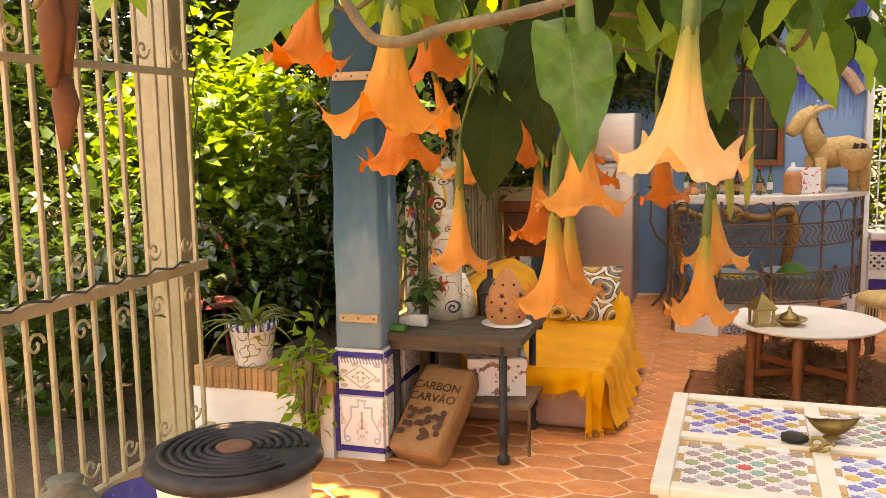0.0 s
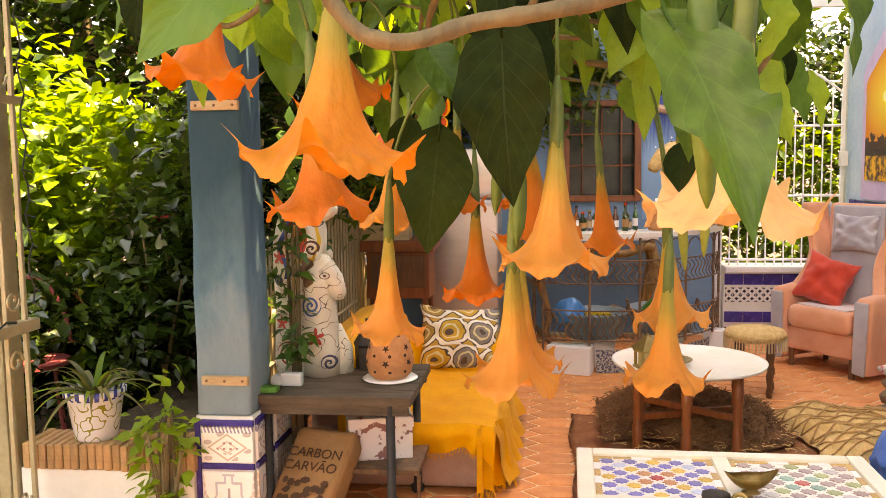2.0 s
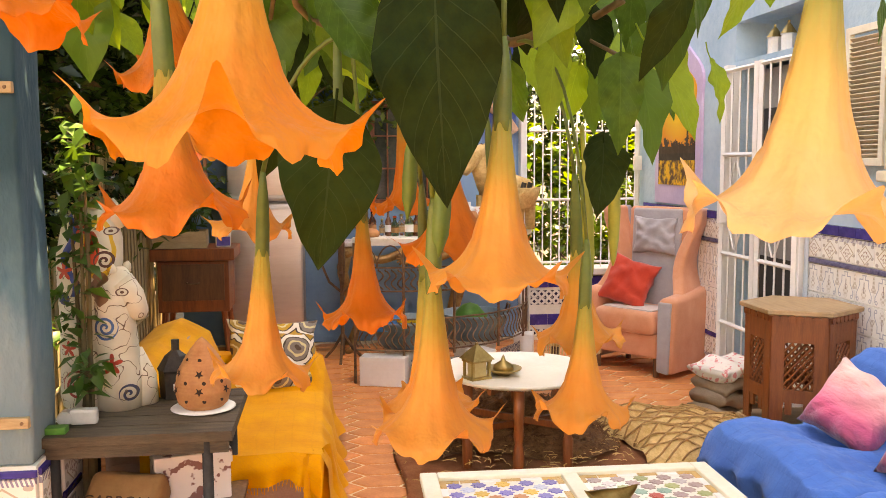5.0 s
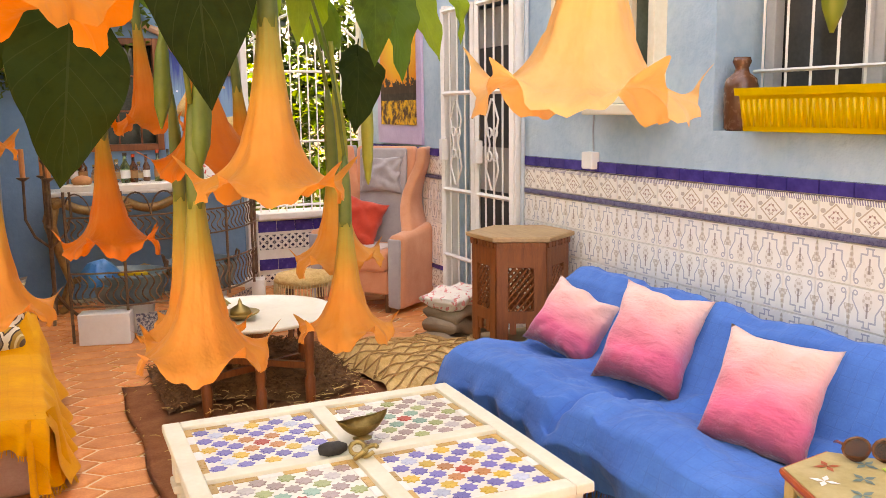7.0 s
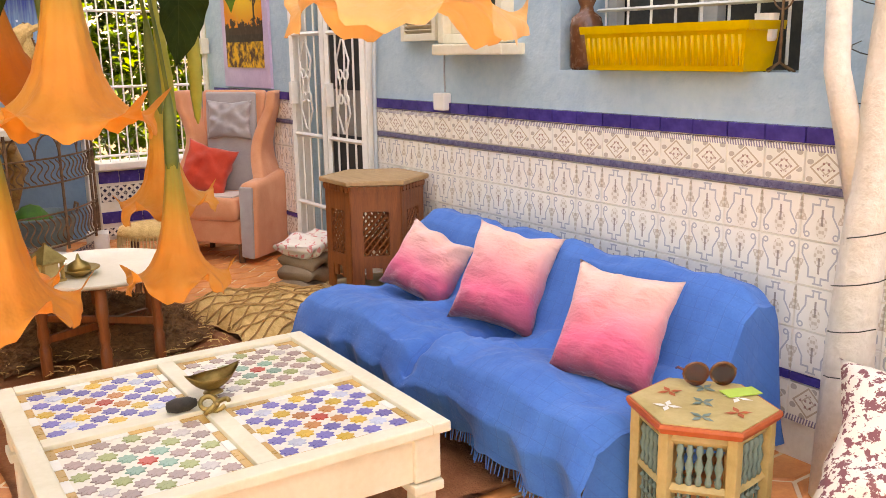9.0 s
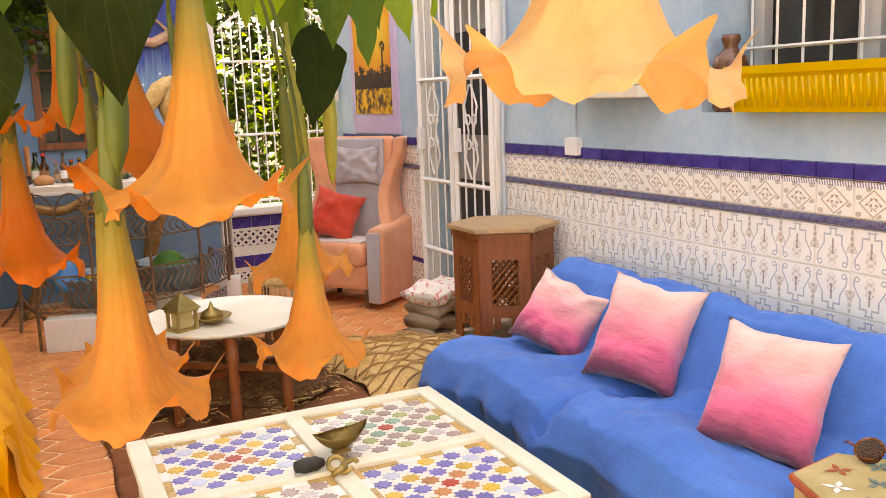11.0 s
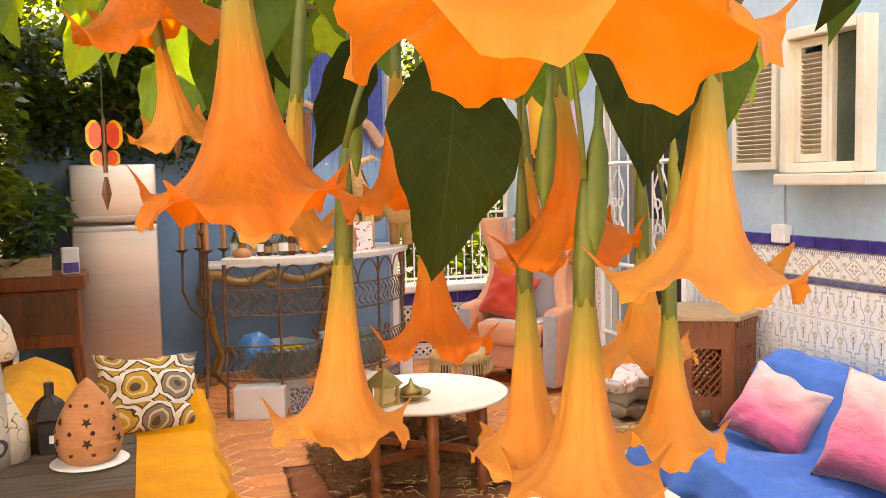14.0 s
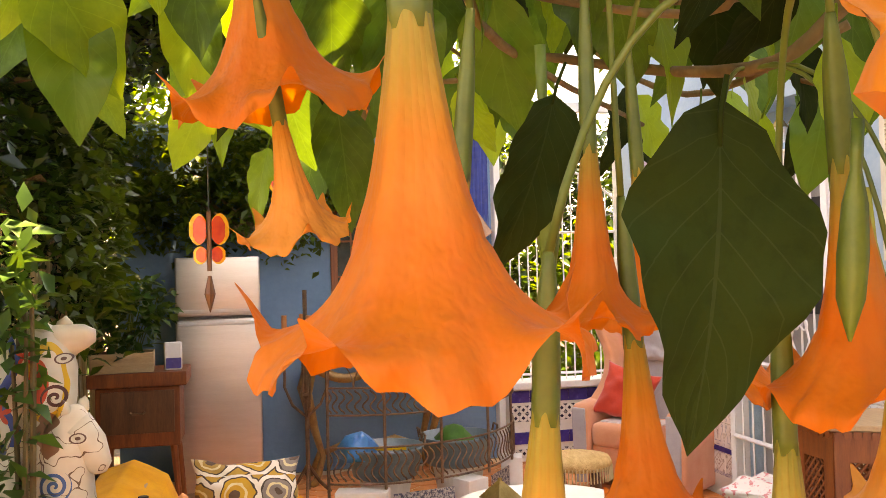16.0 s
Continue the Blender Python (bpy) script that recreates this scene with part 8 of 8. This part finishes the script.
# the flat layer at z 2.80 is an overhang added to deepen shade below
plant("ivy_hedge", "dark ivy and climbers covering the bamboo screen", "hedge", [
    ((-1.80, 5.9, 1.75), (0.22, 1.9, 0.55), 5200, 0.085, BUSH_SHADED, 31, 120), ((-1.70, 4.9, 0.75), (0.12, 0.9, 0.65), 900, 0.08, IVY, 32, 40), ((-1.85, 6.0, 2.65), (0.45, 2.1, 0.7), 6500, 0.10, BUSH_SHADED, 33, 140), ((-1.35, 5.5, 2.80), (0.60, 1.9, 0.24), 6200, 0.10, BUSH_SHADED, 37, 130), ((-1.55, 6.6, 1.6), (0.18, 1.0, 0.7), 1500, 0.085, CLIMB, 34, 40), ((-1.62, 4.35, 1.75), (0.16, 0.45, 0.75), 1500, 0.09, BUSH_SHADED, 38, 40)])
plant("climber", "leafy climber hanging over the back wall and fridge", "climber", [
    ((-0.75, 7.62, 2.08), (1.0, 0.20, 0.50), 5200, 0.075, CLIMB, 35, 110), ((-0.15, 7.70, 2.25), (0.6, 0.10, 0.28), 1300, 0.07, CLIMB, 39, 40), ((0.3, 7.95, 2.65), (1.2, 0.25, 0.35), 2600, 0.08, CLIMB, 36, 60)], rooted=False)
plant("garden_shrub", "sunlit bright green garden shrub with glossy leaves", "shrub", [((-3.30, 5.6, 1.25), (0.95, 0.9, 0.85), 5200, 0.13, BUSH, 41, 130), ((-3.0, 5.2, 0.45), (0.9, 0.6, 0.5), 2400, 0.11, BUSH_SHADED, 42, 60)])
plant("garden_shrub", "dark leafy garden shrub behind the railing", "shrub", [((-3.35, 4.0, 0.55), (0.8, 0.9, 0.65), 3600, 0.10, BUSH_SHADED, 43, 80)])
plant("garden_shrub", "dense dark green shrub behind the planter", "shrub", [((-2.35, 5.2, 0.75), (0.45, 0.8, 0.75), 3600, 0.10, BUSH_SHADED, 44, 90)])
plant("garden_shrub", "tall garden shrub with mixed light and dark leaves", "shrub", [((-4.9, 4.2, 1.4), (1.2, 1.5, 1.3), 5200, 0.14, BUSH_SHADED, 45, 120)])
plant("garden_tree", "tall dark garden tree with a dense crown", "tree", [((-4.2, 7.6, 3.0), (2.0, 1.6, 1.7), 9000, 0.17, BUSH_SHADED, 51, 200)], (-4.2, 7.8, 0.14))
plant("garden_tree", "shady garden tree with a broad crown", "tree", [((-6.6, 5.0, 3.0), (1.8, 2.4, 2.2), 8000, 0.20, BUSH_SHADED, 52, 170)], (-6.6, 5.0, 0.15))
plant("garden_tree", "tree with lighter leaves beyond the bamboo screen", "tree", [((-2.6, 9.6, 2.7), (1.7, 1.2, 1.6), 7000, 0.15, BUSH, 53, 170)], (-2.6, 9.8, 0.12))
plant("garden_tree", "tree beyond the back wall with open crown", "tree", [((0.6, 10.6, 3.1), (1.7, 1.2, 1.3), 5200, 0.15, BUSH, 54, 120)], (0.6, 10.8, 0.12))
plant("garden_shrub", "shrubs with white flowers beyond the back railing", "shrub", [((2.0, 9.1, 0.95), (1.3, 0.6, 1.05), 5200, 0.12, BUSH, 55, 110), ((1.9, 9.6, 2.0), (1.5, 0.7, 0.9), 4200, 0.12, BUSH_SHADED, 56, 90)])
plant("garden_shrub", "leafy hedge far behind the railing", "shrub", [((-3.4, 9.4, 1.1), (1.9, 0.7, 1.2), 5600, 0.15, BUSH_SHADED, 57, 110)])
# crowns above the view, added to dapple sun and dim the left side
plant("garden_tree", "unseen garden tree added to shade the railing and stove", "tree", [((-1.0, 2.0, 3.8), (1.15, 1.2, 0.45), 1200, 0.14, BUSH_SHADED, 59, 40), ((-1.45, 2.7, 3.25), (0.85, 1.7, 0.40), 5200, 0.15, BUSH_SHADED, 64, 90), ((-0.65, 1.55, 2.85), (0.8, 0.85, 0.22), 2400, 0.15, BUSH_SHADED, 65, 60)], (-3.4, 0.6, 0.11))
# this crown hangs out of view, put there to keep sun off the hedge
plant("garden_tree", "unseen tall tree added to shade the climber-covered screen", "tree", [((-0.9, 6.2, 4.6), (0.75, 2.0, 0.55), 4800, 0.16, BUSH_SHADED, 60, 100)], (-3.0, 7.6, 0.13))
plant("garden_hedge", "hedge of dark shrubs at the far end of garden", "hedge", [((-8.5, 8.5, 1.9), (2.2, 3.0, 2.0), 7000, 0.25, BUSH_SHADED, 58, 140)])
plant("ivy", "variegated ivy trailing over the brick coping", "ivy", [((-1.70, 3.43, 0.36), (0.13, 0.06, 0.30), 130, 0.075, LEAF_LIGHT, 61, 24)])
plant("ivy", "ivy climbing the back of the blue pillar", "ivy", [((-1.32, 3.93, 1.10), (0.06, 0.13, 0.50), 230, 0.085, IVY, 62, 40), ((-1.27, 3.75, 0.72), (0.06, 0.06, 0.10), 40, 0.07, IVY, 63, 8)])
# red blossom and hanging pot beside the pillar
rb = thing("red_blossom", pose(-2.35, 4.95, 1.16), "bright red poinsettia-like blossom on a shrub", "flower")
for i in range(8):
    a = i * math.tau / 8
    bm = leaf_mesh(0.11, 0.04, 0.1, 0.2, 0, 5, 2)
    o = part("petal", bm, RED_PETAL, rb); o.matrix_basis = pose(0, 0, 0, 0, -12, math.degrees(a))
bm = B(); tube(bm, [(0, 0, 0), (0, 0.05, -0.4), (0.0, 0.1, -1.18)], 0.006, 5); part("stem", bm, STEM, rb)
hp = tagged(part("clay_wall_pot", lathe(B(), [(0.05, 0), (0.07, 0.02), (0.095, 0.17), (0.105, 0.175), (0.105, 0.2), (0.09, 0.2), (0.08, 0.05), (0, 0.04)], 20), CERAMIC, None, "", True), "terracotta pot standing in the raised bed", "plant pot")
hp.matrix_basis = pose(-1.72, 4.15, 0.26)

# red and amber glass butterflies on strings
for i, (x, y, z) in enumerate(((-0.80, 3.30, 1.50), (-0.63, 3.35, 1.62))):
    bf = thing("glass_butterfly_mobile", pose(x, y, z), "hanging butterfly mobile of red and amber glass", "mobile", "butterfly mobiles")
    for s in (-1, 1):
        for k, (w, h, dz, m_) in enumerate(((0.036, 0.070, 0.022, AMBER), (0.028, 0.062, 0.020, RED_GLASS), (0.028, 0.040, -0.035, AMBER), (0.022, 0.034, -0.034, RED_GLASS))):
            bm = B()
            grid(bm, 6, 6, lambda u, v: Vector((s * (0.006 + w * u), -0.006 * (k % 2) + 0.012 * u, dz + h * (v - 0.5) * math.sin(math.pi * (0.12 + 0.80 * u)) ** 0.6)))
            part("wing", bm, m_, bf, "", True)
    bm = B(); tube(bm, [(0, 0, 0.06), (0, 0, -0.07)], 0.005, 6); lathe(bm, [(0.001, -0.16), (0.012, -0.12), (0.004, -0.08)], 8); part("body", bm, DARKWOOD, bf)
    bm = B(); tube(bm, [(0, 0, 0.06), (0.0, 0, 0.30), (0.0, -0.25, 0.47)], 0.0015, 4); part("string", bm, WIRE, bf)

# ---- tiles and mosaic pieces ----
def flat_tile(w, h, th, material, flip=(False, False), name="tile"):
    """A tile in the yz plane facing -x, centred, with UVs."""
    bm = B()
    lay = bm.loops.layers.uv.verify()
    e = 0.0025
    a = [bm.verts.new((0, y, z)) for y, z in ((-w / 2, -h / 2), (w / 2, -h / 2), (w / 2, h / 2), (-w / 2, h / 2))]
    b = [bm.verts.new((-th, y, z)) for y, z in ((-w / 2 + e, -h / 2 + e), (w / 2 - e, -h / 2 + e), (w / 2 - e, h / 2 - e), (-w / 2 + e, h / 2 - e))]
    bm.faces.new(b[::-1])
    for k in range(4):
        bm.faces.new((a[k], b[k], b[(k + 1) % 4], a[(k + 1) % 4]))
    for f in bm.faces:
        for l in f.loops:
            u, v = 0.5 - l.vert.co.y / w, l.vert.co.z / h + 0.5
            l[lay].uv = (1 - u if flip[0] else u, 1 - v if flip[1] else v)
    bmesh.ops.recalc_face_normals(bm, faces=bm.faces[:])
    me = bpy.data.meshes.new(name)
    bm.to_mesh(me); bm.free()
    me.materials.append(material)
    return me


T = 0.15
G = 0.0025
bm = B()
for y0, y1 in ((1.2, 5.09), (6.06, 7.6)):
    box(bm, (WX - 0.003, (y0 + y1) / 2, 0.557), (0.006, y1 - y0, 1.114))
part("dado_bed", bm, GROUT_W, wall_house)
main = {(a, b): flat_tile(T - G, T - G, 0.008, AZULEJO, (a, b)) for a in (False, True) for b in (False, True)}
deco, cob, strip = flat_tile(T - G, 0.122, 0.009, BORDER), flat_tile(T - G, 0.054, 0.014, BLUE_TILE), flat_tile(T - G, 0.03, 0.010, BLUE_TILE)
rope_t = flat_tile(T - G, 0.028, 0.012, ROPE)
foot_t = flat_tile(T - G, 0.14, 0.008, BORDER, (False, True))
cols = [1.26 + i * T for i in range(26)] + [6.14 + i * T for i in range(10)]
for ci, y in enumerate(cols):
    for r in range(4):
        again("tile", main[(ci % 2 == 0, r % 2 == 0)], wall_house, pose(WX - 0.006, y, 0.305 + T * (r + 0.5)))
    again("tile", deco, wall_house, pose(WX - 0.006, y, 0.999))
    again("tile", cob, wall_house, pose(WX - 0.006, y, 1.089))
    again("tile", strip, wall_house, pose(WX - 0.006, y, 0.288))
    again("tile", foot_t, wall_house, pose(WX - 0.006, y, 0.20))

# pillar foot tiles
pm, pd = flat_tile(0.205, 0.225, 0.008, AZULEJO), flat_tile(0.205, 0.14, 0.009, BORDER)
ps = flat_tile(0.21, 0.024, 0.011, BLUE_TILE)
fx = (PX0 + PX1) / 2 + 0.01
for me, z in ((pm, 0.175), (ps, 0.305), (pd, 0.392), (ps, 0.475), (ps, 0.048)):
    again("tile", me, pil, pose(fx, PY0 + 0.008, z, 0, 0, 90))
    for j in range(2):
        again("tile", me, pil, pose(PX1 - 0.008, PY0 + 0.13 + j * 0.235, z, 0, 0, 180))
again("tile", flat_tile(0.022, 0.46, 0.010, BLUE_TILE), pil, pose(PX0 + 0.012, PY0 + 0.008, 0.26, 0, 0, 90))

# low back wall tiles
lb1, lm1 = flat_tile(0.148, 0.088, 0.010, BLUE_TILE), flat_tile(0.058, 0.058, 0.008, CHECKER)
for i in range(6):
    for z in (0.475, 0.17):
        again("tile", lb1, low, pose(1.23 + i * 0.15, FY, z, 0, 0, 90))
for i in range(15):
    for z in (0.32, 0.38, 0.06):
        again("tile", lm1, low, pose(1.19 + i * 0.06, FY, z, 0, 0, 90))

# mosaic stars
STARCOL = {n: mk("star_" + n, tuple(c * 0.85 for c in col), col, 30, 0.3, 0.1, 90, vary=0.3) for n, col in {
    "red": (0.62, 0.06, 0.03), "orange": (0.58, 0.22, 0.07), "blue": (0.17, 0.15, 0.42), "yellow": (0.72, 0.43, 0.06), "sky": (0.52, 0.57, 0.68),
    "mauve": (0.40, 0.27, 0.24), "green": (0.34, 0.38, 0.14), "teal": (0.20, 0.38, 0.29), "grey": (0.56, 0.50, 0.48), "gold": (0.60, 0.34, 0.10)}.items()}
def star_mesh(material, r):
    bm = B()
    rim = [(r * (1.0 if k % 2 == 0 else 0.70), k * math.pi / 8) for k in range(16)]
    lo = [bm.verts.new((q * math.cos(a), q * math.sin(a), 0)) for q, a in rim]
    hi = [bm.verts.new((q * 0.96 * math.cos(a), q * 0.96 * math.sin(a), 0.0025)) for q, a in rim]
    bm.faces.new(hi)
    for k in range(16):
        bm.faces.new((lo[k], lo[(k + 1) % 16], hi[(k + 1) % 16], hi[k]))
    me = bpy.data.meshes.new("tile")
    bm.to_mesh(me); bm.free()
    me.materials.append(material)
    return me
PW = (TW - 0.12 - 0.055) / 2
NH = 9
pitch = (PW - 0.06) / NH
stars = {n: star_mesh(m_, pitch * 0.675) for n, m_ in STARCOL.items()}
ctz = TH - 0.015
for qx in (-1, 1):
    for qy in (-1, 1):
        cx, cy = qx * (0.055 / 2 + PW / 2), qy * (0.055 / 2 + PW / 2)
        warm = (qx * qy < 0)
        for i in range(NH):
            for j in range(NH):
                if (i + j) % 2:
                    continue
                dx, dy = abs(i - NH // 2), abs(j - NH // 2)
                if dx == dy:
                    n = (("red", "orange", "yellow", "sky", "blue") if warm else ("red", "teal", "green", "grey", "mauve"))[dx]
                elif dx + dy == 4 and dx * dy == 0:
                    n = "yellow" if warm else "green"
                else:
                    n = "blue" if warm else "mauve"
                again("tile", stars[n], ct, pose(cx + (i - NH // 2) * pitch, cy + (j - NH // 2) * pitch, ctz))
        # ochre and white border pieces
        for k in range(6):
            for s in (-1, 1):
                for ax in (0, 1):
                    w = PW / 6 - 0.004
                    bm = B()
                    off = (k - 2.5) * PW / 6
                    if ax: box(bm, (cx + off, cy + s * (PW / 2 - 0.013), ctz + 0.001), (w, 0.022, 0.003))
                    else: box(bm, (cx + s * (PW / 2 - 0.013), cy + off, ctz + 0.0012), (0.022, w, 0.003))
                    part("border_tile", bm, STARCOL["gold"] if (k % 2 or k in (0, 5)) else WHITEPAINT, ct)

# floor tiles: long hexagons
HL, HW = 0.30, 0.15
def hexagon(bm, c, g=0.008, z=0.004):
    pts = [(HL / 2, 0), (HL / 2 - HW / 2, HW / 2), (-HL / 2 + HW / 2, HW / 2), (-HL / 2, 0), (-HL / 2 + HW / 2, -HW / 2), (HL / 2 - HW / 2, -HW / 2)]
    lo = [bm.verts.new((c[0] + x * (1 - g / HW), c[1] + y * (1 - 2 * g / HW), -0.006)) for x, y in pts]
    hi = [bm.verts.new((c[0] + x * (1 - 2 * g / HW), c[1] + y * (1 - 3 * g / HW), z - 0.004)) for x, y in pts]
    bm.faces.new(hi)
    for k in range(6):
        bm.faces.new((lo[k], lo[(k + 1) % 6], hi[(k + 1) % 6], hi[k]))
bm = B(); hexagon(bm, (0, 0)); tme = bpy.data.meshes.new("tile"); bm.to_mesh(tme); bm.free(); tme.materials.append(TERRA)
spots = []
for i in range(-7, 11):
    for j in range(-18, 54):
        x, y = i * (HL - HW / 2), j * HW + (HW / 2 if i % 2 else 0)
        if -1.62 < x < 2.06 and -2.2 < y < 7.72:
            spots.append((abs(x - 0.0) * 0.6 + abs(y - 4.2), x, y))
spots.sort()
rest = B()
for k, (d, x, y) in enumerate(spots):
    if k < 295:
        again("tile", tme, floor, pose(x, y, 0.0, random.uniform(-.15, .15), random.uniform(-.15, .15), 0))
    else:
        hexagon(rest, (x, y))
tagged(part("tile_rest", rest, TERRA, floor), kind="stuff")
